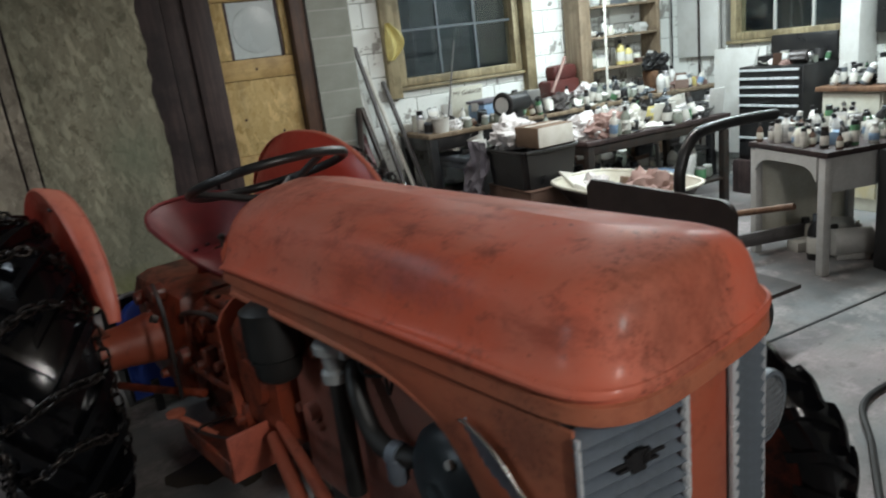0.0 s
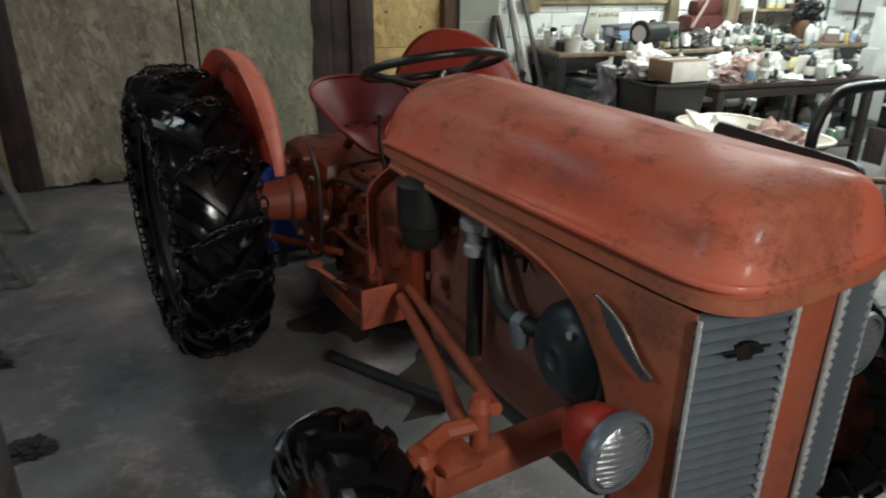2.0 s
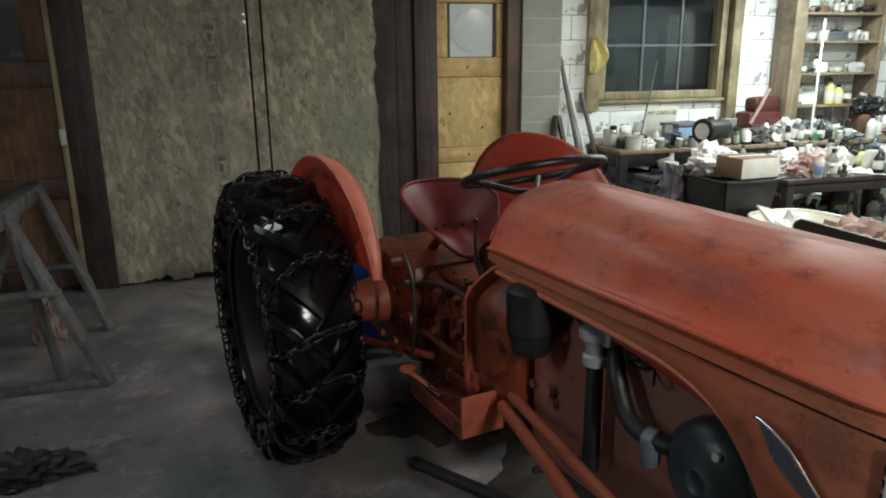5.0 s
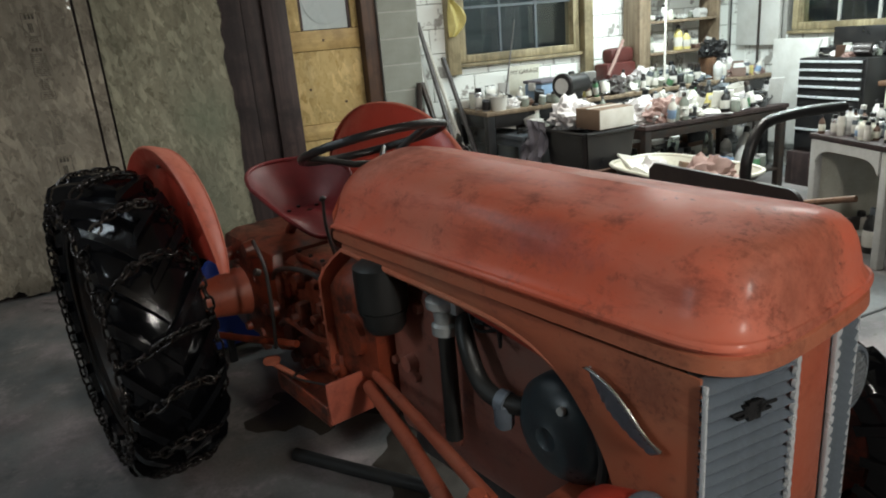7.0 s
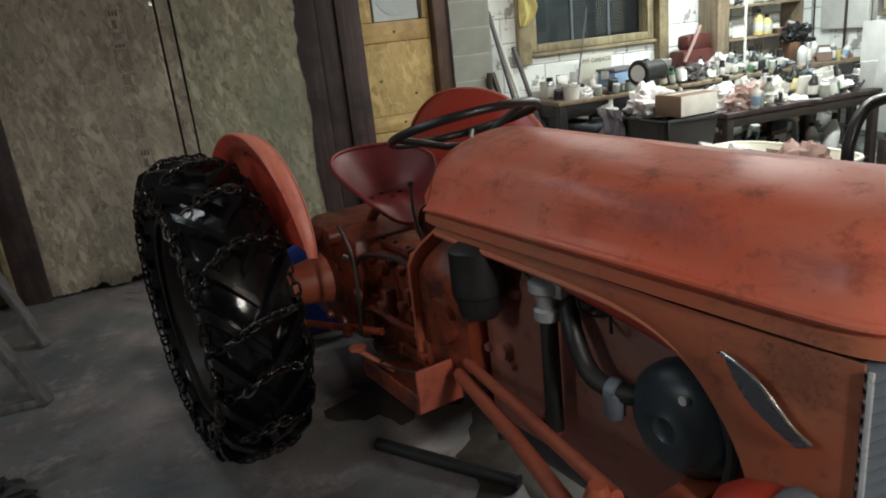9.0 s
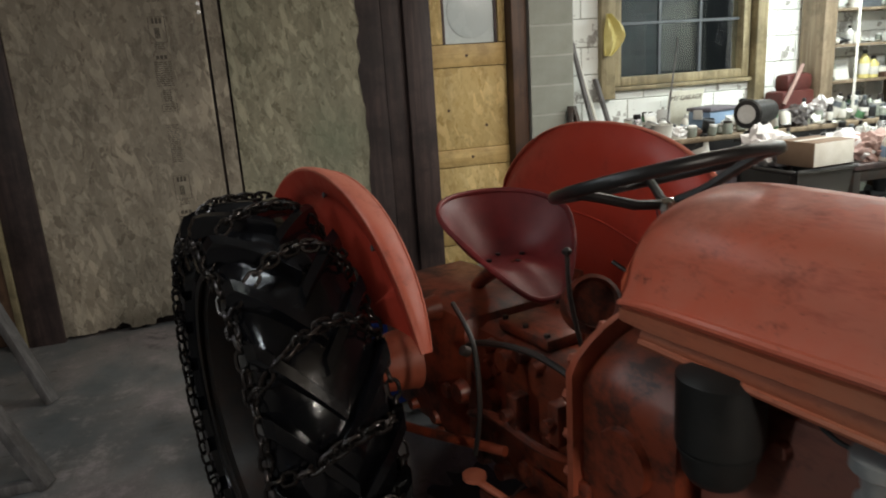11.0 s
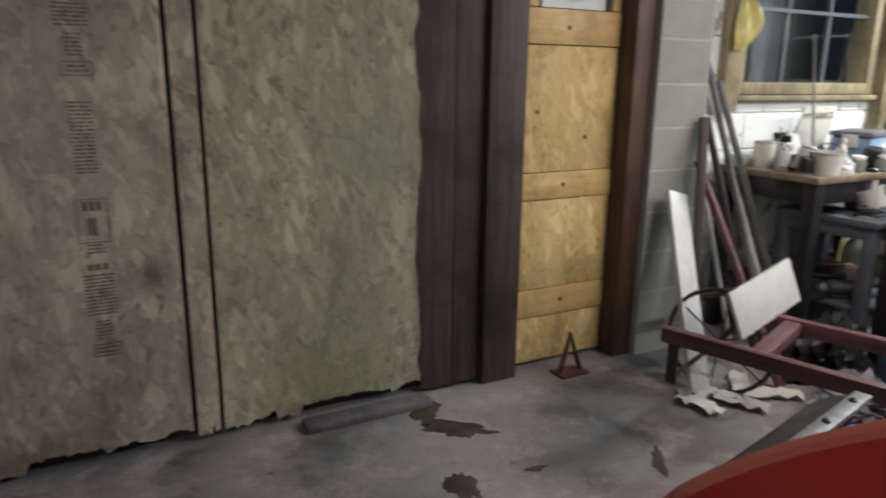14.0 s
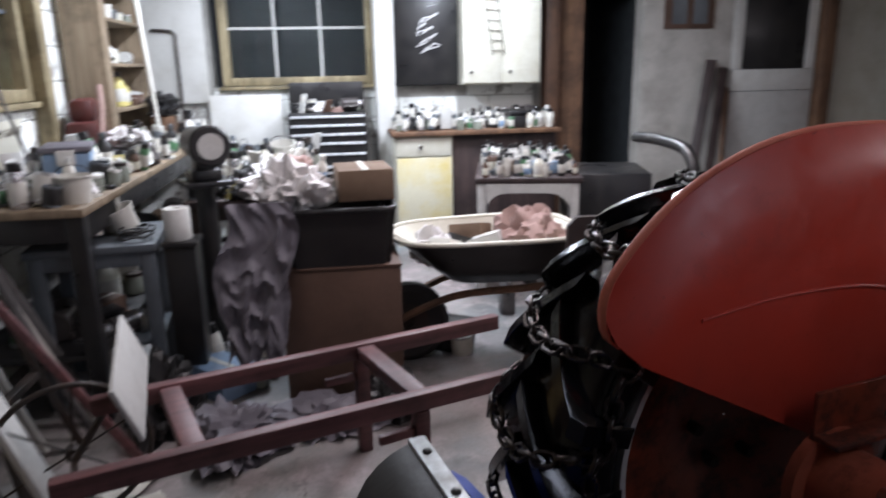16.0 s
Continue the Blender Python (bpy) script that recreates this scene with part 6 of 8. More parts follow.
chest = empty("tool_chest", pose(6.16, -1.14, 0.30), "black steel tool chest with bright drawer edges", "tool chest")
bm = B()
rbox(bm, 0.02, 0.48, -0.62, 0.0, 0.0, 0.80, 0.008)
part("body", bm, "black", chest)
for i, (z0, z1) in enumerate(((0.72, 0.785), (0.65, 0.715), (0.58, 0.645), (0.50, 0.575), (0.40, 0.49), (0.22, 0.39), (0.03, 0.21))):
    bm = B()
    rbox(bm, 0.0, 0.02, -0.60, -0.02, z0, z1, 0.004)
    d1 = part("drawer", bm, "black", chest)
    bm = B()
    rbox(bm, -0.016, 0.0, -0.595, -0.025, z1 - 0.022, z1 - 0.002, 0.004)
    part("drawer_pull", bm, "bright", d1, "bright drawer pull")
bm = B()
rbox(bm, 0.43, 0.455, -0.62, 0.0, 0.801, 1.03, 0.006, Matrix.Translation((0.0, 0, 0)))
part("open_lid", bm, "black", chest, "raised black lid")
bm = B()
rbox(bm, 6.12, 6.68, -1.79, -1.12, 0.0, 0.298, 0.006)
single("low_box", bm, "darkwood", Matrix(), "dark wooden box under the tool chest", "box")
bm = B()
rbox(bm, 6.60, 6.64, -1.08, -0.50, 0.25, 1.24, 0.004)
single("white_sheet_board", bm, "white", Matrix(), "white panel leaning on the block wall", "panel")
pipe = empty("wall_pipe", pose(6.64, -0.28, 0), "thin grey conduit running down the wall", "pipe")
bm = B()
tube(bm, [(0, 0, 0.3), (0, 0, 1.2), (0, 0, 1.72), (0, 0.03, 1.75), (0, 0.18, 1.76)], 0.012, 8)
part("conduit", bm, "iron", pipe)

# brown carton with black bin, box and bag on it
crate = empty("brown_crate", pose(3.775, -1.48, 0), "dark brown wooden crate under the black bin", "crate")
for x0, x1, y0, y1 in ((-0.275, -0.262, -0.26, 0.26), (0.262, 0.275, -0.26, 0.26), (-0.261, 0.261, -0.26, -0.247), (-0.261, 0.261, 0.247, 0.26)):
    bm = B()
    rbox(bm, x0, x1, y0, y1, 0.0, 0.588, 0.004)
    part("side_panel", bm, "brownboard", crate)
bm = B()
rbox(bm, -0.28, 0.28, -0.265, 0.265, 0.589, 0.60, 0.003)
part("lid", bm, "brownboard", crate)
bin_ = empty("black_bin", pose(3.70, -1.48, 0.602), "black plastic bin standing on the crate", "bin")
bm = B()
ring = lambda w, d, z: [(-w, -d, z), (w, -d, z), (w, d, z), (-w, d, z)]
vs = grid(bm, [ring(0.20, 0.22, 0.0), ring(0.225, 0.245, 0.24), ring(0.213, 0.233, 0.24), ring(0.19, 0.21, 0.02)], True)
bm.faces.new(vs[0]), bm.faces.new(vs[-1])
bmesh.ops.bevel(bm, geom=[e for e in bm.edges if abs(e.verts[0].co.z - e.verts[1].co.z) > 0.1], offset=0.03, segments=3, affect="EDGES")
part("tub", bm, "black", bin_)
bm = B()
tube(bm, curve_pts([(x, y, 0.25) for x, y in ((-0.2, -0.24), (0.0, -0.25), (0.2, -0.24), (0.228, -0.2), (0.232, 0.0), (0.228, 0.2), (0.2, 0.24), (0.0, 0.25), (-0.2, 0.24), (-0.228, 0.2), (-0.232, 0.0), (-0.228, -0.2), (-0.205, -0.238))], 4), 0.012, 8)
part("rolled_rim", bm, "black", bin_)


def carton(name, label, m, w, d, h, mat1="cardboard", mat2="cardboard"):
    c = empty(name, m, label, "box")
    bm = B()
    rbox(bm, -w / 2, w / 2, -d / 2, d / 2, 0, h, 0.003)
    part("body", bm, mat1, c)
    bm = B()
    rbox(bm, -w / 2 - 0.001, w / 2 + 0.001, -d * 0.06, d * 0.06, h + 0.0005, h + 0.0025, 0.0005)
    part("tape", bm, mat2, c)
    return c


c = carton("cardboard_box", "brown cardboard box with a pale side, on the bin", pose(3.74, -1.60, 0.868, 0, 0, 4), 0.30, 0.24, 0.135, "cardboard", "paper")
bm = B()
rbox(bm, -0.148, 0.148, -0.1245, -0.1215, 0.004, 0.131, 0.001)
part("pale_panel", bm, "paper", c, "pale printed side")


def crumple(name, label, m, sx, sy, sz, mat, seed, category, sharp=1.0, res=22):
    """A heaped, folded sheet: a flattened lump with folds."""
    rnd2 = random.Random(seed)
    off = Vector((rnd2.random() * 50, rnd2.random() * 50, rnd2.random() * 50))
    bm = B()
    bmesh.ops.create_icosphere(bm, subdivisions=4, radius=1.0)
    for v in bm.verts:
        p = v.co.copy()
        n1 = noise.fractal(p * 1.6 + off, 0.8, 2.1, 4)
        n2 = abs(noise.noise(p * 3.3 + off * 0.7))
        n3 = abs(noise.noise(p * 6.5 + off * 1.3))
        k = 1 + 0.35 * n1 - 0.42 * sharp * n2 - 0.26 * sharp * n3
        q = p * k
        q.z = max(q.z, -0.35) + 0.35
        v.co = (q.x * sx, q.y * sy, q.z * sz / 1.35)
    return single(name, bm, mat, m, label, category, angle=32)


crumple("white_bag", "crumpled white plastic bag heaped on the bin", pose(3.70, -1.30, 0.84), 0.20, 0.17, 0.22, "cloth", 1, "bag", 0.9)
crumple("cloth", "heap of pale crumpled cloth on the table", pose(4.45, -1.15, 0.78), 0.3, 0.2, 0.18, "cloth", 2, "cloth")


def film():
    """Plastic film hanging in loose crumpled folds over the crate's edge."""
    bm = B()
    rows = []
    for j in range(44):
        t = j / 43
        row = []
        for i in range(40):
            s = i / 39
            p = Vector((s * 2.6 + 0.5 * math.sin(t * 6), t * 4.2 + 0.6 * s, 2.0))
            fold = 0.05 * (1 - 2.0 * abs(noise.noise(p * 1.2))) ** 2 + 0.012 * (1 - 2.0 * abs(noise.noise(p * 2.6))) ** 2 + 0.004 * noise.noise(p * 9.0)
            wide = 0.25 + 0.06 * math.sin(t * 4.0) + 0.05 * noise.noise(Vector((0, t * 4, 5)))
            y = -1.15 + wide * (s - 0.5) + 0.05 * noise.noise(Vector((t * 3, 1, 9))) + 0.05 * t
            row.append((3.49 - 0.08 * t - fold * (0.5 + 0.6 * t), y, 0.90 - (0.66 + 0.09 * noise.noise(Vector((s * 5, 7, 1)))) * t))
        rows.append(row)
    shell(bm, rows, 0.002)
    return single("plastic_film", bm, "film", Matrix(), "crumpled dusty plastic film hanging over the crate", "plastic film", angle=35)


film()

# steel wheelbarrow
wb = empty("wheelbarrow", pose(3.86, -2.2, 0, 0, 0, -88), "steel wheelbarrow with a pale rim and black tray, full of rags", "wheelbarrow")
bm = B()


def tray_ring(x0, x1, w0, w1, z, n=40):
    pts = []
    for i in range(n):
        a = 2 * math.pi * i / n
        c, s = math.cos(a), math.sin(a)
        ex = math.copysign(abs(c) ** 0.55, c)
        ey = math.copysign(abs(s) ** 0.55, s)
        x = (x0 + x1) / 2 + (x1 - x0) / 2 * ex
        w = w0 + (w1 - w0) * (ex + 1) / 2
        pts.append((x, w * ey, z))
    return pts


vs = grid(bm, [tray_ring(-0.20, 0.28, 0.14, 0.2, 0.42), tray_ring(-0.30, 0.36, 0.2, 0.26, 0.50), tray_ring(-0.46, 0.46, 0.27, 0.33, 0.645)], True)
bm.faces.new(vs[0])
tray = part("tray", bm, "black", wb, "black painted tray", 60)
bm = B()
vs = grid(bm, [tray_ring(-0.19, 0.27, 0.13, 0.19, 0.43), tray_ring(-0.29, 0.35, 0.19, 0.25, 0.51), tray_ring(-0.45, 0.45, 0.262, 0.322, 0.646)], True)
bm.faces.new(vs[0])
part("tray_inside", bm, "cream", wb, "pale dusty tray inside", 60)
bm = B()
tube(bm, tray_ring(-0.465, 0.465, 0.272, 0.332, 0.648), 0.012, 8, True)
part("rolled_rim", bm, "cream", tray)
for s in (-1, 1):
    bm = B()
    tube(bm, curve_pts([(-0.52, s * 0.07, 0.20), (-0.2, s * 0.15, 0.36), (0.3, s * 0.22, 0.41), (0.95, s * 0.30, 0.56)], 6), 0.019, 8)
    part("handle", bm, "oldwood", wb)
    bm = B()
    tube(bm, [(0.30, s * 0.22, 0.41), (0.42, s * 0.22, 0.0), (0.52, s * 0.22, 0.0), (0.45, s * 0.23, 0.42)], 0.012, 8)
    part("leg", bm, "iron", wb)
bm = B()
lathe(bm, [(0.10, -0.03), (0.17, -0.045), (0.2, -0.03), (0.2, 0.03), (0.17, 0.045), (0.10, 0.03)], Matrix.Translation((-0.40, 0, 0.2)) @ RX90, 36, cap=False)
wh = part("wheel", bm, "rubber_dull", wb)
bm = B()
lathe(bm, [(0.105, -0.03), (0.05, -0.01), (0.02, -0.04), (0.02, 0.04), (0.05, 0.01), (0.105, 0.03)], Matrix.Translation((-0.40, 0, 0.2)) @ RX90, 28)
part("hub", bm, "iron", wh)
crumple("rag", "pinkish dirty rags heaped in the wheelbarrow", pose(3.88, -2.42, 0.50), 0.2, 0.2, 0.26, "rag", 5, "rags", 0.7)
crumple("white_bag", "white plastic bag lying in the wheelbarrow", pose(3.86, -1.95, 0.50), 0.13, 0.12, 0.18, "cloth", 6, "bag", 0.8)

bm = B()
rbox(bm, -0.055, 0.055, -0.008, 0.008, 0.0, 0.34, 0.003)
single("white_board", bm, "paper", Matrix.Translation((3.84, -1.98, 0.50)) @ Euler((radians(-58), radians(10), radians(12))).to_matrix().to_4x4(), "short white board lying across the wheelbarrow", "board")
for x, y, z, w, d, h, rx, rz, mat, label in ((3.74, -1.98, 0.56, 0.16, 0.12, 0.07, 24, 30, "paper", "white paper packet lying in the wheelbarrow"), (3.78, -2.2, 0.56, 0.20, 0.15, 0.08, -18, -20, "lightgrey", "grey crumpled carton lying in the wheelbarrow"), (3.98, -2.15, 0.55, 0.18, 0.14, 0.1, 12, 55, "cardboard", "small brown carton lying in the wheelbarrow")):
    ld = carton("packet", label, pose(x, y, z, rx, 8, rz), w, d, h, mat, "paper")
bm = B()
lathe(bm, [(0.09, 0.0), (0.125, 0.02), (0.13, 0.05), (0.125, 0.05), (0.118, 0.022), (0.086, 0.006)], None, 28)
single("black_pan", bm, "black", pose(3.84, -2.12, 0.56, 18, 10, 0), "shallow black pan lying in the wheelbarrow", "pan")

# cart with a brown panel and a bent tube handle
cart = empty("hand_cart", pose(3.41, -3.08, 0, 0, 0, -90), "dark brown steel cart with a bent tube handle", "cart")
bm = B()
panel = [(-0.62, 0.26), (0.36, 0.26), (0.36, 0.70)] + [(0.28 + 0.08 * math.cos(radians(a)), 0.71 + 0.08 * math.sin(radians(a))) for a in range(10, 91, 16)] + [(-0.58, 0.79), (-0.62, 0.75)]
front, back = [bm.verts.new((x, -0.025, z)) for x, z in panel], [bm.verts.new((x, 0.0, z)) for x, z in panel]
bm.faces.new(front), bm.faces.new(back)
for k in range(len(panel)):
    q = (k + 1) % len(panel)
    bm.faces.new((front[k], front[q], back[q], back[k]))
part("back_panel", bm, "cartbrown", cart, "dark brown panel with rounded corners")
bm = B()
rbox(bm, -0.60, 0.34, 0.002, 0.46, 0.26, 0.285, 0.006)
part("bed", bm, "cartbrown", cart)
bm = B()
tube(bm, curve_pts([(0.0, 0.03, 0.30), (0.0, 0.03, 0.78), (0.0, 0.045, 0.90), (0.0, 0.09, 0.99), (0.0, 0.18, 1.045), (0.0, 0.42, 1.06), (0.0, 0.70, 1.05)], 6), 0.028, 12)
part("tube_handle", bm, "black", cart, "thick bent tube handle")
for x in (-0.5, 0.24):
    bm = B()
    lathe(bm, [(0.04, -0.03), (0.12, -0.035), (0.14, -0.02), (0.14, 0.02), (0.12, 0.035), (0.04, 0.03)], Matrix.Translation((x, 0.23, 0.14)) @ Matrix.Rotation(radians(90), 4, "Y"), 28)
    part("wheel", bm, "rubber_dull", cart)
bm = B()
cyl(bm, (-0.5, 0.23, 0.14), (0.24, 0.23, 0.14), 0.014, n=10)
for x in (-0.4, 0.14):
    rbox(bm, x - 0.02, x + 0.02, 0.2, 0.26, 0.14, 0.259, 0.003)
part("axle", bm, "iron", cart)

# old wooden barrow with an iron wheel
ob_ = empty("wooden_barrow", pose(2.23, -0.73, 0, 0, 0, -69.5), "old red wooden barrow frame with an iron wheel", "wheelbarrow")
for x0, x1, ya, yb in ((0.0, 1.46, 0.02, -0.05), (0.12, 1.62, 0.475, 0.425)):
    bm = B()
    rbox(bm, 0.0, x1 - x0, -0.022, 0.022, 0.385, 0.445, 0.006, Matrix.Translation((x0, ya, 0)) @ Matrix.Rotation(math.atan2(yb - ya, x1 - x0), 4, "Z"))
    part("rail", bm, "maroon", ob_, "red painted rail of the barrow")
for x, ya, yb in ((0.32, 0.03, 0.444), (1.0, -0.003, 0.424)):
    bm = B()
    rbox(bm, x, x + 0.065, ya, yb, 0.39, 0.437, 0.005)
    part("crossbar", bm, "maroon", ob_)
for y in (-0.028, 0.447):
    bm = B()
    rbox(bm, 1.0, 1.05, y - 0.022, y + 0.022, 0.0, 0.384, 0.005)
    rbox(bm, 0.88, 1.0, y - 0.012, y + 0.012, 0.30, 0.33, 0.004)
    part("leg", bm, "maroon", ob_)
WX, WY, WZ, WR = 0.05, 0.53, 0.246, 0.235
bm = B()
tube(bm, [(WX + WR * math.cos(2 * math.pi * i / 48), WY, WZ + WR * math.sin(2 * math.pi * i / 48)) for i in range(48)], 0.010, 8, True)
wheel = part("iron_wheel", bm, "iron", ob_, "rusty thin iron wheel")
for k in range(6):
    bm = B()
    a = 2 * math.pi * (k + 0.4) / 6
    cyl(bm, (WX, WY, WZ), (WX + (WR - 0.004) * math.cos(a), WY, WZ + (WR - 0.004) * math.sin(a)), 0.004, n=6)
    part("spoke", bm, "iron", wheel)
bm = B()
cyl(bm, (WX, 0.0, WZ), (WX, WY + 0.03, WZ), 0.01, n=8)
cyl(bm, (WX, WY - 0.02, WZ), (WX, WY + 0.02, WZ), 0.024, n=12)
rbox(bm, WX - 0.02, WX + 0.02, 0.004, 0.02, WZ - 0.02, 0.386, 0.003)
tube(bm, [(WX, 0.465, WZ), (WX + 0.10, 0.468, 0.387)], 0.012, 8)
part("wheel_axle", bm, "iron", ob_)


def board(name, label, p0, p1, w, t, mat, category="board", roll=0):
    """A plank from p0 to p1."""
    p0, p1 = Vector(p0), Vector(p1)
    d = (p1 - p0)
    L2 = d.length
    q = d.to_track_quat("Z", "Y").to_matrix().to_4x4() @ Matrix.Rotation(radians(roll), 4, "Z")
    bm = B()
    rbox(bm, -w / 2, w / 2, -t / 2, t / 2, 0, L2, 0.003)
    return single(name, bm, mat, Matrix.Translation(p0) @ q, label, category)


bm = B()
rbox(bm, -0.24, 0.24, -0.008, 0.008, -0.095, 0.095, 0.004)
ax = Vector((0.5, 0.1, 0.07)).normalized()
up = Vector((-0.06, 0.05, 0.17)).normalized()
nr = up.cross(ax).normalized()
up = ax.cross(nr)
single("white_board", bm, "lightgrey", Matrix(((ax.x, nr.x, up.x, 2.71), (ax.y, nr.y, up.y, -0.81), (ax.z, nr.z, up.z, 0.52), (0, 0, 0, 1))), "dirty white board propped on the barrow", "board")
board("plank", "long white painted plank leaning on the pier", (2.64, -0.60, 0.02), (2.84, -0.17, 0.84), 0.13, 0.025, "lightgrey", roll=30)
board("plank", "reddish brown plank leaning on the pier", (3.02, -0.72, 0.02), (3.0, -0.14, 0.98), 0.05, 0.03, "maroon", roll=20)
trestle = empty("folding_trestle", pose(0, 0, 0), "dark grey folded trestle leaning on the pier", "trestle")
for p0, p1, w in (((2.79, -0.42, 0.0), (3.01, -0.14, 1.19), 0.045), ((3.22, -0.44, 0.0), (3.03, -0.14, 1.19), 0.045), ((2.86, -0.335, 0.36), (3.16, -0.345, 0.36), 0.035)):
    p0, p1 = Vector(p0), Vector(p1)
    bm = B()
    rbox(bm, -w / 2, w / 2, -0.014, 0.014, 0, (p1 - p0).length, 0.003, Matrix.Translation(p0) @ (p1 - p0).to_track_quat("Z", "Y").to_matrix().to_4x4())
    for v in bm.verts:
        v.co.z = max(v.co.z, 0.0)
    part("leg" if p1.z > 1 else "crossbar", bm, "iron", trestle)
board("long_stick", "long pale stick leaning in the corner", (3.30, -0.45, 0.02), (3.12, 0.05, 1.66), 0.03, 0.025, "greywood", "stick")
board("long_stick", "long white stick leaning in the corner", (3.42, -0.42, 0.02), (3.2, 0.1, 1.5), 0.045, 0.02, "paper", "stick", 20)
board("long_stick", "grey stick leaning by the window", (3.52, -0.4, 0.02), (3.34, 0.08, 1.36), 0.03, 0.03, "greywood", "stick")
board("white_strip", "narrow white board leaning in the corner", (3.2, -0.3, 0.02), (3.14, 0.1, 1.3), 0.09, 0.015, "white", "board", 40)
board("thin_rod", "thin pale rod leaning across the window", (3.74, -0.24, 0.95), (4.05, 0.06, 1.62), 0.012, 0.012, "greywood", "rod")
board("tall_rod", "tall pale rod standing on the bench", (5.36, -0.38, 0.95), (5.44, -0.3, 1.95), 0.02, 0.02, "paper", "rod")
flag = empty("yellow_cloth", pose(3.42, 0.06, 1.52), "yellow plastic sheet hanging beside the window", "plastic sheet")
bm = B()
rows = []
for j in range(10):
    t = j / 9
    rows.append([(-0.02 + 0.16 * s / 7 * (0.35 + 0.65 * math.sin(math.pi * t)), -0.02 + 0.02 * math.sin(s * 1.3 + t * 4), 0.30 * t) for s in range(8)])
shell(bm, rows, 0.003)
part("sheet", bm, "yellow", flag)
board("plank", "dark plank leaning on the plaster wall", (6.35, -4.6, 0.02), (6.68, -4.95, 1.45), 0.09, 0.03, "darkwood", roll=15)
board("plank", "dark plank leaning on the plaster wall", (6.30, -4.75, 0.02), (6.68, -5.08, 1.38), 0.07, 0.03, "darkwood", roll=40)
board("plank", "dark plank leaning on the plaster wall", (6.28, -4.9, 0.02), (6.68, -5.12, 1.2), 0.06, 0.03, "oldwood", roll=60)
board("floor_plank", "pale plank lying on the floor under the desk", (4.35, -2.45, 0.16), (5.35, -2.55, 0.10), 0.09, 0.03, "greywood", "plank", 90)
board("floor_block", "short block under the plank", (4.4, -2.45, 0.001), (4.4, -2.45, 0.14), 0.09, 0.08, "greywood", "block")
board("floor_block", "short block under the plank", (5.3, -2.545, 0.001), (5.3, -2.545, 0.083), 0.09, 0.08, "greywood", "block")
brace = empty("door_wedge", pose(2.30, -0.13, 0), "small rusty steel door stop on the floor", "door stop")
bm = B()
rbox(bm, -0.09, 0.07, -0.05, 0.05, 0.0, 0.012, 0.003)
tube(bm, [(-0.07, 0, 0.01), (-0.02, 0, 0.2), (0.05, 0, 0.01)], 0.014, 6)
part("bracket", bm, "maroon", brace)

# sawhorse at the west side
sh = empty("sawhorse", pose(0, 0, 0), "grey weathered sawhorse standing on the floor", "sawhorse")


def strut(name, p0, p1, w, t, roll=0.0, foot=False):
    p0, p1 = Vector(p0), Vector(p1)
    q = (p1 - p0).to_track_quat("Z", "Y").to_matrix().to_4x4() @ Matrix.Rotation(radians(roll), 4, "Z")
    bm = B()
    rbox(bm, -w / 2, w / 2, -t / 2, t / 2, 0, (p1 - p0).length, 0.004, Matrix.Translation(p0) @ q)
    if foot:
        for v in bm.verts:
            v.co.z = max(v.co.z, 0.0)
    return part(name, bm, "greywood", sh)


strut("beam", (-0.79, -0.58, 0.875), (-0.71, -1.72, 0.875), 0.09, 0.09)
strut("leg", (-0.25, -1.79, 0), (-0.68, -1.56, 0.90), 0.09, 0.036, 20, True)
strut("leg", (-0.39, -0.94, 0), (-0.74, -0.72, 0.90), 0.09, 0.036, 20, True)
strut("leg", (-1.12, -1.80, 0), (-0.74, -1.58, 0.90), 0.09, 0.036, -20, True)
strut("leg", (-1.14, -0.90, 0), (-0.80, -0.72, 0.90), 0.09, 0.036, -20, True)
strut("brace", (-0.44, -1.70, 0.50), (-0.98, -1.72, 0.50), 0.08, 0.025)
strut("brace", (-0.56, -0.86, 0.42), (-1.0, -0.84, 0.42), 0.08, 0.025)
strut("foot_rail", (-0.25, -1.80, 0.022), (-1.12, -1.81, 0.022), 0.04, 0.04)
strut("upright", (-0.50, -1.67, 0), (-0.63, -1.62, 0.80), 0.05, 0.03, 0, True)
crumple("rag", "reddish rag hanging low on the sawhorse", pose(-0.70, -1.05, 0.0), 0.10, 0.08, 0.36, "rag", 15, "rag")
crumple("black_tarp", "black crumpled tarp lying on the floor", pose(-0.42, -2.62, 0.0), 0.24, 0.14, 0.1, "rubber_dull", 16, "tarp", 1.4)
crumple("black_glove", "black glove lying on the floor", pose(0.03, -3.30, 0.0), 0.1, 0.06, 0.05, "rubber_dull", 17, "glove", 1.4)
post = empty("timber_block", pose(0.02, -3.72, 0, 0, 0, -8), "square greenish timber block standing on end", "timber block")
bm = B()
rbox(bm, -0.075, 0.075, -0.06, 0.06, 0, 0.40, 0.008)
part("block", bm, "greywood", post)
bm = B()
rbox(bm, -0.07, 0.07, -0.055, 0.055, 0.4005, 0.406, 0.003)
part("cap", bm, "bluebox", post, "pale blue painted top")
bm = B()
tube(bm, [(1.12, -3.02, 0.03), (1.3, -3.25, 0.028), (1.505, -3.50, 0.028)], 0.026, 10)
single("black_pipe", bm, "rubber_dull", Matrix(), "black pipe lying under the tractor", "pipe")
hose = B()
tube(hose, curve_pts([(2.9, -4.4, 0.014), (3.25, -4.15, 0.014), (3.55, -3.95, 0.014), (4.0, -4.0, 0.014), (4.5, -4.4, 0.014), (5.2, -4.6, 0.014)], 8), 0.013, 8)
single("black_hose", hose, "rubber_dull", Matrix(), "black hose lying in a curve on the floor", "hose")
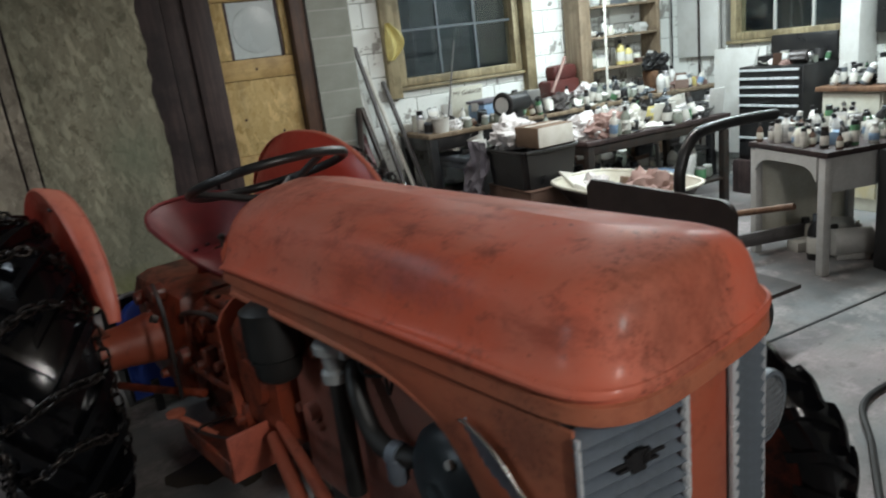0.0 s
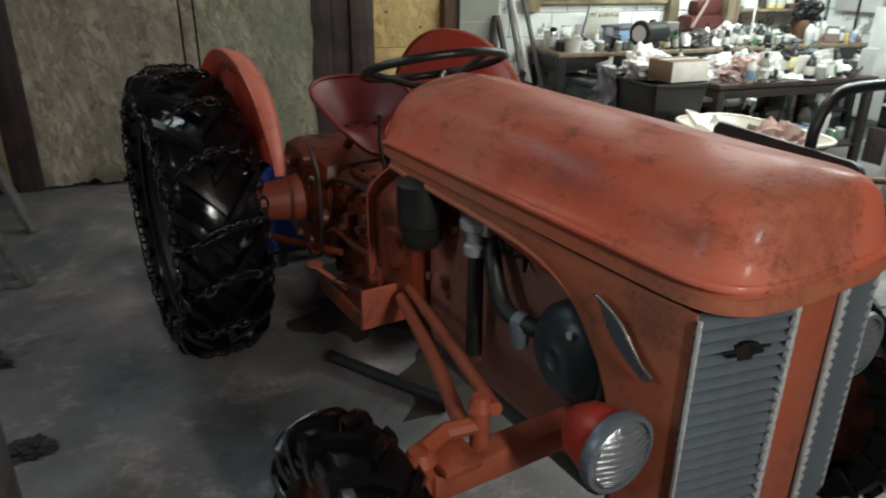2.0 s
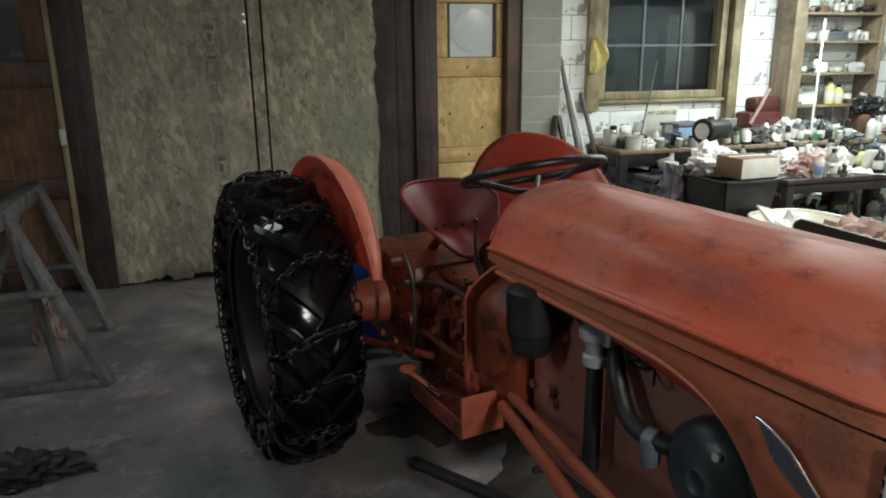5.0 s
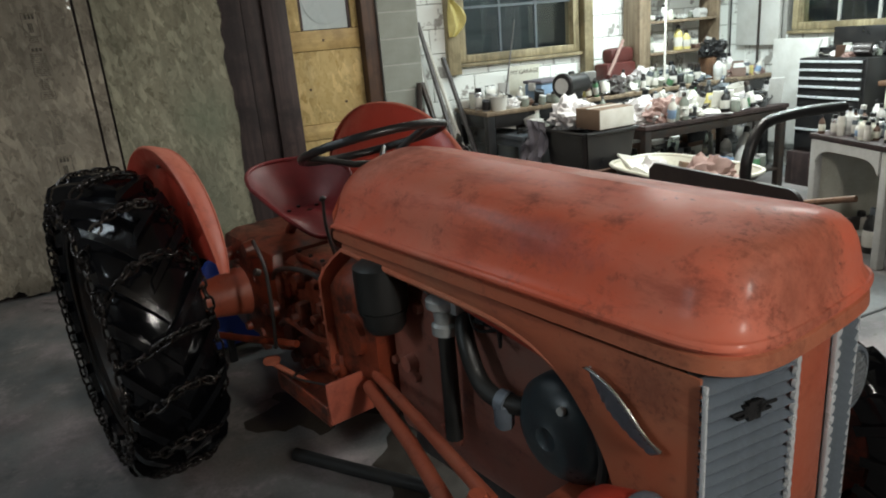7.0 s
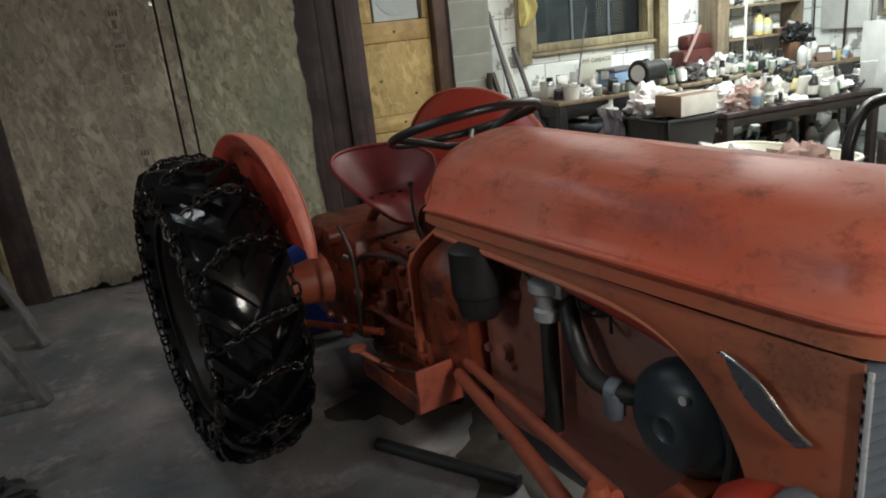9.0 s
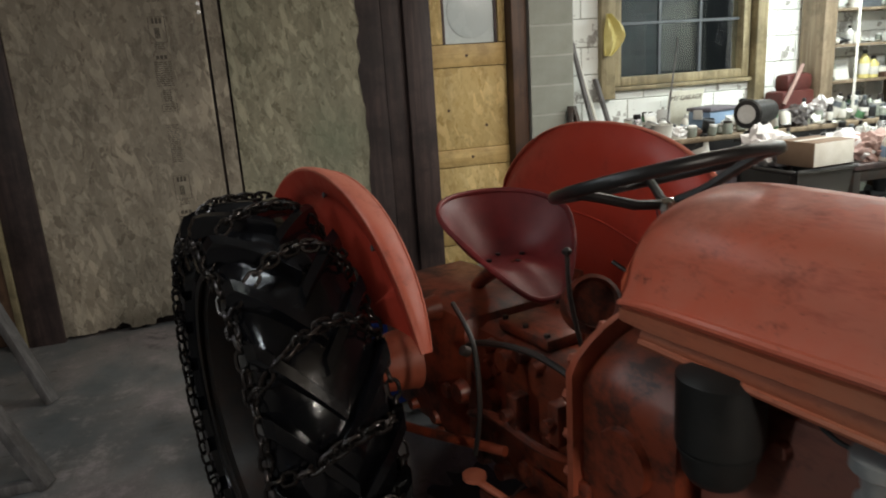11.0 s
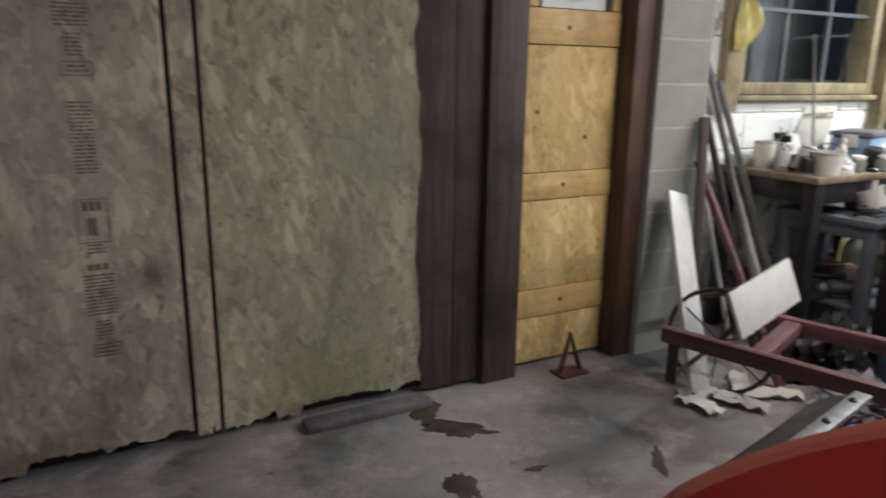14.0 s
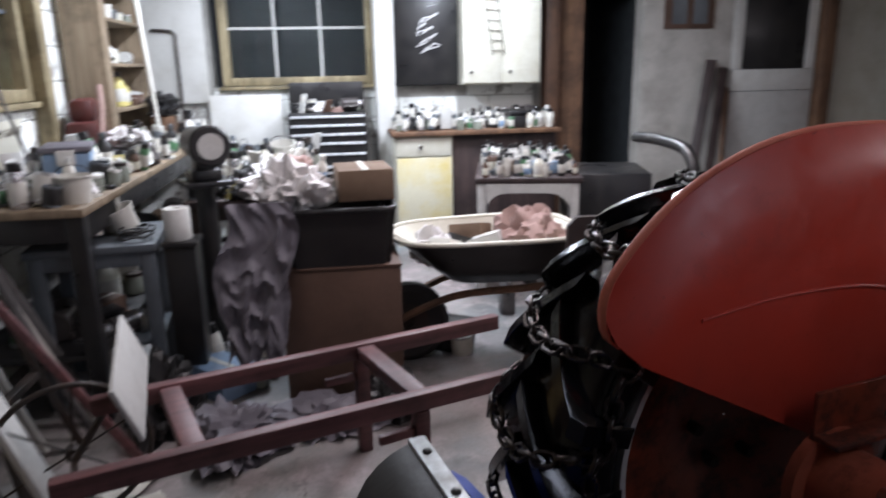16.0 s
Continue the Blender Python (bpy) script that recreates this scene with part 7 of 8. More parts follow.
groove = B()
box(groove, 2.6, 6.0, -3.36, -3.345, 0.001, 0.004)
single("floor_joint", groove, "black", Matrix.Translation((0, 0, 0)), "dark joint across the concrete floor", "joint", kind="structure")

def oil_stain(x, y, rx, ry, seed):
    """A thin dark patch with a ragged outline, for oil and for painted shade."""
    rr = random.Random(seed)
    off = rr.random() * 40
    bm = B()
    ring = []
    for k in range(40):
        a = 2 * math.pi * k / 40
        q = 0.74 + 0.5 * noise.noise(Vector((math.cos(a) * 1.6 + off, math.sin(a) * 1.6, off))) + 0.3 * noise.noise(Vector((math.cos(a) * 5 + off, math.sin(a) * 5, off)))
        ring.append((rx * q * math.cos(a), ry * q * math.sin(a)))
    low = [bm.verts.new((a, b2, 0.0)) for a, b2 in ring]
    top = [bm.verts.new((a * 0.97, b2 * 0.97, 0.0012)) for a, b2 in ring]
    for k in range(40):
        bm.faces.new((low[k], low[(k + 1) % 40], top[(k + 1) % 40], top[k]))
    bm.faces.new(top)
    return single("oil_stain", bm, "oil", pose(x, y, 0.0006, 0, 0, rr.random() * 180), "dark patch on the concrete, for soaked oil and tractor shade", "stain", "oil stains")


# the two largest put the tractor's shade into dark floor patches
for k, (x, y, rx, ry) in enumerate(((1.50, -0.16, 0.15, 0.08), (1.54, -0.36, 0.18, 0.08), (1.36, -0.72, 0.13, 0.07), (1.66, -0.74, 0.06, 0.02), 
                                    (1.62, -3.35, 0.5, 0.28), (1.3, -2.6, 0.4, 0.3), (0.30, -1.1, 0.08, 0.05), (2.1, -0.9, 0.1, 0.04), (2.7, -3.9, 0.2, 0.1))):
    oil_stain(x, y, rx, ry, 300 + k)
crumple("plastic_film", "grey-lilac plastic film heaped on the floor by the barrow", pose(3.12, -1.02, 0.0), 0.26, 0.2, 0.16, "film", 51, "plastic film", 1.5)
crumple("plastic_film", "grey-lilac plastic film heaped on the floor by the barrow", pose(3.25, -1.38, 0.0), 0.2, 0.26, 0.1, "film", 52, "plastic film", 1.5)
crumple("black_bag", "black plastic bag slumped on the floor by the bench", pose(3.35, -0.72, 0.0), 0.24, 0.16, 0.34, "black", 53, "bag", 1.2)
crumple("black_bag", "black plastic bag slumped on the floor by the crate", pose(3.30, -1.66, 0.0), 0.16, 0.15, 0.2, "black", 54, "bag", 1.2)
for k, (x, y, r) in enumerate(((2.81, -0.70, -20), (2.95, -0.75, -35), (2.62, -0.60, 10), (2.90, -0.60, 45), (2.74, -0.74, -60), (2.58, -0.66, 80))):
    bm = B()
    rows = [[(-0.11 + 0.22 * i / 6, -0.04 + 0.08 * j / 4, 0.004 + 0.03 * abs(math.sin(i * 1.4 + j + k))) for i in range(7)] for j in range(5)]
    shell(bm, rows, 0.002)
    single("paper_scrap", bm, "paper", pose(x, y, 0.001, 0, 0, r), "torn white paper scrap on the floor", "paper", "paper scraps")

# ---- clutter templates ----


def vessel(name, label, category, body_mat, prof, cap_mat=None, cap_prof=None, band=None, group="clutter on the tables", n=16):
    e = empty(name, pose(0, 0, 0), label, category, group)
    bm = B()
    lathe(bm, prof, None, n)
    part("body", bm, body_mat, e)
    if cap_prof:
        bm = B()
        lathe(bm, cap_prof, None, n)
        part("cap" if name != "jar" else "lid", bm, cap_mat, e)
    if band:
        bm = B()
        r, z0, z1, mt = band
        lathe(bm, [(r + 0.0008, z0), (r + 0.0012, z0 + 0.001), (r + 0.0012, z1 - 0.001), (r + 0.0008, z1)], None, n, cap=False)
        part("label_band", bm, mt, e)
    e["foot"] = max(p[0] for p in prof)
    return e


def bottle(body, cap, band, h=0.24, r=0.038, word="white plastic"):
    return vessel("bottle", f"{word} bottle among the clutter", "bottle", body, [(r * 0.9, 0), (r, 0.006), (r, h * 0.6), (r * 0.85, h * 0.7), (r * 0.4, h * 0.82), (r * 0.36, h * 0.88)], cap,
                  [(r * 0.42, h * 0.86), (r * 0.44, h * 0.87), (r * 0.42, h), (r * 0.3, h + 0.003)], (r, h * 0.15, h * 0.52, band))


def spray(body, cap, word):
    return vessel("spray_can", f"{word} spray can among the clutter", "spray can", body, [(0.031, 0), (0.033, 0.004), (0.033, 0.15), (0.029, 0.165), (0.016, 0.172)], cap,
                  [(0.026, 0.163), (0.027, 0.166), (0.026, 0.2), (0.022, 0.204)], (0.033, 0.03, 0.12, "paper"))


def tin(body, band, word, h=0.11, r=0.045):
    return vessel("tin_can", f"{word} tin can among the clutter", "tin can", body, [(r, 0), (r + 0.002, 0.003), (r, 0.006), (r, h - 0.006), (r + 0.002, h - 0.003), (r, h), (r - 0.004, h), (r - 0.004, h - 0.012)], None, None, (r, 0.012, h - 0.012, band))


def jar(lid, word):
    return vessel("jar", f"{word} glass jar of small parts", "jar", "jarglass", [(0.034, 0), (0.038, 0.005), (0.038, 0.075), (0.03, 0.09)], lid, [(0.033, 0.088), (0.035, 0.09), (0.035, 0.104), (0.031, 0.106)])


def tub(mat, word, h=0.13, r=0.075):
    e = vessel("plastic_tub", f"{word} plastic tub among the clutter", "tub", mat, [(r * 0.8, 0), (r, h), (r * 1.06, h), (r * 1.06, h - 0.008), (r * 0.96, h - 0.004), (r * 0.77, 0.006)])
    bm = B()
    tube(bm, [(r * math.cos(a), 0.0 + 0.012, h - 0.01 + r * 0.75 * math.sin(a)) for a in [math.pi * k / 12 for k in range(13)]], 0.0022, 6)
    part("handle", bm, "iron", e)
    return e


def toolbox(mat, word):
    e = empty("tool_box", pose(0, 0, 0), f"{word} tool box among the clutter", "tool box", "clutter on the tables")
    bm = B()
    rbox(bm, -0.17, 0.17, -0.085, 0.085, 0, 0.10, 0.008)
    part("body", bm, mat, e)
    bm = B()
    rbox(bm, -0.172, 0.172, -0.087, 0.087, 0.102, 0.145, 0.012)
    lid = part("lid", bm, mat, e)
    bm = B()
    tube(bm, curve_pts([(-0.06, 0, 0.143), (-0.05, 0, 0.17), (0.05, 0, 0.17), (0.06, 0, 0.143)], 4), 0.007, 8)
    part("handle", bm, "iron", lid)
    e["foot"] = 0.15
    return e


def small_box(mat, word, w, d, h):
    e = carton("small_box", f"{word} small box among the clutter", pose(0, 0, 0), w, d, h, mat, "paper")
    e["group"] = "clutter on the tables"
    e["foot"] = max(w, d) / 2
    return e


def wrench():
    e = empty("wrench", pose(0, 0, 0), "loose steel wrench among the clutter", "wrench", "clutter on the tables")
    bm = B()
    rbox(bm, -0.10, 0.10, -0.009, 0.009, 0.0, 0.008, 0.003)
    for s in (-1, 1):
        rbox(bm, s * 0.115 - 0.02, s * 0.115 + 0.02, 0.004, 0.018, 0, 0.010, 0.003)
        rbox(bm, s * 0.115 - 0.02, s * 0.115 + 0.02, -0.018, -0.004, 0, 0.010, 0.003)
    part("shaft", bm, "steel", e)
    e["foot"] = 0.08
    return e


def hammer():
    e = empty("hammer", pose(0, 0, 0), "wooden handled hammer among the clutter", "hammer", "clutter on the tables")
    bm = B()
    tube(bm, [(-0.15, 0, 0.016), (-0.05, 0, 0.014), (0.12, 0, 0.016)], [0.016, 0.012, 0.013], 10)
    part("handle", bm, "oldwood", e)
    bm = B()
    cyl(bm, (0.13, -0.055, 0.018), (0.13, 0.05, 0.018), 0.017, 0.014, n=12)
    part("head", bm, "iron", e)
    e["foot"] = 0.1
    return e


def motor_part(mat, word):
    e = empty("machine_part", pose(0, 0, 0), f"{word} machine part among the clutter", "machine part", "clutter on the tables")
    bm = B()
    cyl(bm, (-0.09, 0, 0.07), (0.09, 0, 0.07), 0.065, n=18)
    rbox(bm, -0.08, 0.08, -0.06, 0.06, 0, 0.03, 0.005)
    part("housing", bm, mat, e)
    bm = B()
    cyl(bm, (0.088, 0, 0.07), (0.14, 0, 0.07), 0.016, n=10)
    cyl(bm, (0.10, 0, 0.07), (0.125, 0, 0.07), 0.04, n=18)
    part("pulley", bm, "steel", e)
    e["foot"] = 0.1
    return e


def paper_sheet(seed):
    bm = B()
    rr = random.Random(seed)
    k = rr.random() * 6
    rows = [[(-0.12 + 0.24 * i / 8, -0.08 + 0.16 * j / 6, 0.004 + 0.022 * abs(math.sin(i * 0.7 + k) * math.cos(j * 0.8 + k))) for i in range(9)] for j in range(7)]
    shell(bm, rows, 0.0015)
    e = single("paper_sheet", bm, "paper", Matrix(), "crumpled white paper among the clutter", "paper", "clutter on the tables")
    e["foot"] = 0.1
    return e


def lump(mat, word, seed, s):
    e = crumple("rag", f"crumpled {word} rag among the clutter", pose(0, 0, 0), s, s * 0.8, s * 0.9, mat, seed, "rag")
    e["group"] = "clutter on the tables"
    e["foot"] = s
    return e


def lying(t, r):
    """A vessel that has been laid on its side."""
    for ch in t.children:
        ch.matrix_basis = Matrix.Translation((-0.1, 0, r)) @ Matrix.Rotation(radians(90), 4, "Y")
    t["label"] = t["label"].replace(" among", " lying among")
    t["foot"] = 0.1
    return t


def card(mat, word, w, h, tilt):
    """A stiff board or packet leaning back on its foot."""
    e = empty("packet", pose(0, 0, 0), f"{word} packet leaning among the clutter", "packet", "clutter on the tables")
    bm = B()
    rbox(bm, -w / 2, w / 2, -0.006, 0.006, 0, h, 0.002, Matrix.Rotation(radians(tilt), 4, "X"))
    for v in bm.verts:
        v.co.z = max(v.co.z, 0.0)
    body = part("card", bm, mat, e)
    bm = B()
    rbox(bm, -w * 0.4, w * 0.4, -0.0085, -0.0068, h * 0.55, h * 0.85, 0.0005, Matrix.Rotation(radians(tilt), 4, "X"))
    part("printed_panel", bm, "lightgrey" if mat != "lightgrey" else "paper", body)
    e["foot"] = w / 2
    return e


def cable_coil(seed):
    e = empty("cable_coil", pose(0, 0, 0), "loose coil of black cable among the clutter", "cable", "clutter on the tables")
    rr = random.Random(seed)
    bm = B()
    pts = []
    for k in range(60):
        a = 2 * math.pi * k / 15
        r = 0.075 + 0.02 * math.sin(a * 0.37 + seed) + 0.01 * rr.random()
        pts.append((r * math.cos(a), r * 0.85 * math.sin(a), 0.008 + 0.012 * k / 15 + 0.01 * rr.random()))
    tube(bm, curve_pts(pts, 2), 0.006, 6)
    part("cable", bm, "rubber_dull", e)
    e["foot"] = 0.09
    return e


def power_drill(mat, word):
    e = empty("power_drill", pose(0, 0, 0), f"{word} power drill lying among the clutter", "drill", "clutter on the tables")
    bm = B()
    cyl(bm, (-0.09, 0, 0.035), (0.06, 0, 0.035), 0.033, 0.03, n=16)
    rbox(bm, -0.09, -0.04, 0.0, 0.13, 0.018, 0.052, 0.012)
    part("housing", bm, mat, e)
    bm = B()
    cyl(bm, (0.058, 0, 0.035), (0.10, 0, 0.035), 0.022, 0.014, n=14)
    cyl(bm, (0.10, 0, 0.035), (0.17, 0, 0.033), 0.004, n=8)
    part("chuck", bm, "steel", e)
    e["foot"] = 0.13
    return e


def stick_heap(seed):
    """A few loose rods and files thrown on one another."""
    e = empty("rod", pose(0, 0, 0), "loose steel rod lying among the clutter", "rod", "clutter on the tables")
    bm = B()
    cyl(bm, (-0.17, -0.02, 0.008), (0.16, 0.03, 0.03), 0.007, n=8)
    part("shaft", bm, "steel", e)
    bm = B()
    cyl(bm, (-0.17, -0.02, 0.012), (-0.08, -0.006, 0.018), 0.013, n=10)
    part("grip", bm, "redcan", e)
    e["foot"] = 0.1
    return e


TALL = [bottle("white", "black", "lightgrey", 0.22, 0.04), bottle("paper", "white", "bluebox", 0.17, 0.034), bottle("cream", "black", "paper", 0.2, 0.05, "cream coloured"), bottle("jarglass", "iron", "paper", 0.2, 0.032, "dusty glass"),
        bottle("black", "grey", "paper", 0.21, 0.042, "black oil"), bottle("brownboard", "black", "cream", 0.17, 0.03, "brown glass"), spray("grey", "white", "grey"), spray("steel", "black", "bare metal"), spray("green", "black", "green"), spray("black", "iron", "black"),
        spray("paper", "black", "white")]
LOW = [tin("steel", "paper", "paper-wrapped"), tin("grey", "black", "black labelled"), tin("lightgrey", "cream", "cream labelled", 0.12, 0.05), tin("steel", "green", "green labelled", 0.09, 0.036), jar("iron", "dark lidded"), jar("steel", "steel lidded"),
       jar("white", "white lidded"), tub("paper", "dirty white", 0.13, 0.075), tub("black", "black", 0.12, 0.08), small_box("cardboard", "brown cardboard", 0.2, 0.14, 0.09), small_box("paper", "white", 0.16, 0.1, 0.07),
       small_box("bluebox", "pale blue", 0.24, 0.16, 0.11), small_box("brownboard", "dark brown", 0.12, 0.09, 0.06), small_box("black", "black", 0.22, 0.15, 0.10), toolbox("black", "black"), toolbox("grey", "grey"), motor_part("grease", "greasy"), motor_part("lightgrey", "grey"),
       card("paper", "white", 0.16, 0.2, -18), card("brownboard", "brown", 0.13, 0.16, -25), card("yellow", "yellow", 0.08, 0.11, -20), card("black", "black", 0.18, 0.14, -30), card("lightgrey", "grey", 0.12, 0.22, -14),
       lump("cloth", "white", 41, 0.12), lump("black", "black", 42, 0.11), power_drill("black", "black"), power_drill("grey", "grey")]
FLAT = [wrench(), hammer(), paper_sheet(1), paper_sheet(2), paper_sheet(3), paper_sheet(4), lump("cloth", "white", 21, 0.09), lump("rag", "dirty pink", 22, 0.08), lump("rubber_dull", "black", 23, 0.08), lump("paper", "off-white", 24, 0.07),
        cable_coil(1), cable_coil(2), stick_heap(1), lying(bottle("white", "black", "green", 0.2, 0.036), 0.037), lying(bottle("black", "black", "paper", 0.2, 0.036, "black oil"), 0.037), lying(spray("steel", "black", "bare metal"), 0.034)]
USED = set()


def put(t, x, y, z, turn, scale=1.0, tilt=0.0):
    """The first use moves the template itself; later ones copy it. A tilted thing stands on its lower edge."""
    m = pose(x, y, z + 0.6 * t["foot"] * scale * abs(math.sin(radians(tilt))), 0, 0, turn) @ Matrix.Rotation(radians(tilt), 4, "X")
    if t in USED:
        ob = copy_thing(t, m)
    else:
        USED.add(t)
        t.matrix_basis = m
        ob = t
    k = random.Random(x * 91 + y * 17)
    ob.scale = (scale * (0.9 + 0.2 * k.random()), scale, scale * (0.8 + 0.35 * k.random()))
    return ob


def crowd(seed, area, z, count, mixw=(0.04, 0.44, 0.52), frame_m=None, scale=(0.85, 1.15), avoid=(), upright=0.4):
    """Things standing or leaning at random among one another."""
    rr = random.Random(seed)
    laid = list(avoid)
    tries = 0
    while count and tries < 4000:
        tries += 1
        kind = rr.choices((TALL, LOW, FLAT), mixw)[0]
        t = rr.choice(kind)
        s = scale[0] + (scale[1] - scale[0]) * rr.random()
        r = t["foot"] * s * 0.72
        x, y = area[0] + r + (area[1] - area[0] - 2 * r) * rr.random(), area[2] + r + (area[3] - area[2] - 2 * r) * rr.random()
        if area[1] - area[0] < 2 * r or area[3] - area[2] < 2 * r or any((x - a) ** 2 + (y - b2) ** 2 < (r + c) ** 2 for a, b2, c in laid):
            continue
        laid.append((x, y, r))
        p = Vector((x, y, z))
        if frame_m is not None:
            p = frame_m @ p
        lean = 0.0 if rr.random() < upright else (rr.random() - 0.5) * 56
        put(t, p.x, p.y, p.z + 0.0005, rr.random() * 360, s, lean)
        count -= 1


yellow_jug = bottle("yellow", "black", "paper", 0.24, 0.05, "yellow oil")


# big recognisable things first
def at(t, x, y, z, turn=0.0, s=1.0):
    return put(t, x, y, z + 0.0005, turn, s)


roll = empty("paper_roll", pose(3.71, -0.78, 0.715), "white paper roll standing at the table edge", "paper roll")
bm = B()
lathe(bm, [(0.02, 0), (0.055, 0), (0.057, 0.004), (0.057, 0.136), (0.055, 0.14), (0.02, 0.14), (0.02, 0.0)], None, 28, cap=False)
part("roll", bm, "white", roll)
stand = empty("narrow_stand", pose(3.72, -0.79, 0), "narrow black stand under the paper roll", "stand")
bm = B()
rbox(bm, -0.075, 0.075, -0.065, 0.065, 0.0, 0.69, 0.006)
part("body", bm, "black", stand)
bm = B()
rbox(bm, -0.085, 0.085, -0.075, 0.075, 0.691, 0.714, 0.006)
part("top", bm, "black", stand)
signb = empty("garage_sign", pose(4.09, 0.02, 1.09, 12, 0, 4), "cream sign board with stencilled words, propped on the bench", "sign")
bm = B()
rbox(bm, -0.165, 0.165, -0.006, 0.006, -0.14, 0.14, 0.004)
part("board", bm, "cream", signb)
fc = bpy.data.curves.new("words", "FONT")
fc.body, fc.size, fc.align_x, fc.align_y, fc.extrude = "MY GARAGE", 0.054, "CENTER", "CENTER", 0.0008
tmp = new("sign_word", fc)
dg = bpy.context.evaluated_depsgraph_get()
me = bpy.data.meshes.new_from_object(tmp.evaluated_get(dg))
bpy.data.objects.remove(tmp)
me.materials.clear()
me.materials.append(M["ink"])
words = new("sign_words", me)
words.parent = signb
words.matrix_basis = pose(0, -0.0075, 0.085, 90, 0, 0)
tilted = empty("paint_bucket", pose(3.66, -0.42, 0.742, 0, 14, 20), "tilted dirty white bucket on the tool stand", "bucket")
bm = B()
lathe(bm, [(0.06, 0.014), (0.075, 0.19), (0.079, 0.19), (0.079, 0.18), (0.072, 0.186), (0.058, 0.02)], None, 24)
part("pail", bm, "paper", tilted)
bm = B()
lathe(bm, [(0.0715, 0.10), (0.0735, 0.101), (0.0755, 0.14), (0.0745, 0.141)], None, 24, cap=False)
part("label_band", bm, "rag", tilted)
grinder = empty("bench_grinder", pose(4.02, -0.86, 0.931, 0, 0, -67), "dark bench grinder with a pale wheel, on a pedestal", "grinder")
bm = B()
rbox(bm, -0.07, 0.07, -0.07, 0.07, 0, 0.05, 0.008)
cyl(bm, (0, -0.12, 0.17), (0, 0.12, 0.17), 0.075, n=22)
rbox(bm, -0.045, 0.045, -0.05, 0.05, 0.045, 0.12, 0.01)
part("motor", bm, "black", grinder)
for s in (-1,):
    bm = B()
    lathe(bm, [(0.02, -0.018), (0.085, -0.018), (0.095, -0.008), (0.095, 0.008), (0.085, 0.018), (0.02, 0.018)], Matrix.Translation((0, s * 0.16, 0.17)) @ RX90, 30)
    wg = part("guard", bm, "black", grinder)
    bm = B()
    lathe(bm, [(0.002, 0.0), (0.055, 0.0), (0.06, 0.006), (0.002, 0.008)], Matrix.Translation((0, s * 0.178, 0.17)) @ Matrix.Rotation(radians(-90 * s), 4, "X"), 28)
    part("stone", bm, "lightgrey", wg)
ped = empty("grinder_stand", pose(4.02, -0.86, 0, 0, 0, -67), "black steel pedestal under the grinder", "stand")
bm = B()
rbox(bm, -0.15, 0.15, -0.14, 0.14, 0.0, 0.03, 0.006)
part("base_plate", bm, "black", ped)
bm = B()
cyl(bm, (0, 0, 0.03), (0, 0, 0.905), 0.05, 0.045, n=18)
part("column", bm, "black", ped)
bm = B()
rbox(bm, -0.11, 0.11, -0.12, 0.12, 0.906, 0.93, 0.005)
part("top_plate", bm, "black", ped)
crate_blue = empty("storage_box", pose(4.165, -0.22, 0.921, 0, 0, 14), "pale blue translucent storage box on the bench", "storage box")
bm = B()
rbox(bm, -0.155, 0.155, -0.10, 0.10, 0.0, 0.155, 0.012)
part("body", bm, "bluebox", crate_blue)
bm = B()
rbox(bm, -0.165, 0.165, -0.11, 0.11, 0.157, 0.185, 0.008)
part("lid", bm, "film", crate_blue, "greyish lid")
for s in (-1, 1):
    bm = B()
    rbox(bm, s * 0.166 - 0.006, s * 0.166 + 0.006, -0.04, 0.04, 0.10, 0.17, 0.004)
    part("latch", bm, "white", crate_blue, "white latch")
saw = empty("red_machine", pose(5.08, -0.02, 0.921, 0, 0, 10), "dark red saw with a pale handle on the bench", "saw")
bm = B()
rbox(bm, -0.20, 0.20, -0.09, 0.09, 0.0, 0.24, 0.03)
rbox(bm, -0.12, 0.2, -0.07, 0.07, 0.23, 0.37, 0.04)
part("body", bm, "redcan", saw)
bm = B()
tube(bm, [(-0.20, -0.10, 0.14), (-0.10, -0.11, 0.30), (0.0, -0.10, 0.44)], 0.016, 8)
part("handle", bm, "rag", saw)
crumple("black_hat", "black cap hanging over a post on the bench", pose(6.08, -0.25, 1.13), 0.17, 0.12, 0.17, "black", 31, "hat")
bm = B()
rbox(bm, 5.98, 6.18, -0.33, -0.17, 0.921, 1.12, 0.01)
single("wood_block", bm, "oldwood", Matrix(), "square wooden block under the black cap", "block")
for x, y, z in ((5.85, -0.02, 1.205), (5.95, -0.02, 1.205)):
    put(yellow_jug, x, y, z + 0.0005, 40, 0.9)

def heap(x, y, z, sx, sy, sz, mat, word, seed):
    ob = crumple("crumpled_sheet", f"crumpled {word} under the clutter", pose(x, y, z, 0, 0, seed * 37), sx, sy, sz, mat, seed, "sheet", 1.0)
    ob["group"] = "clutter on the tables"


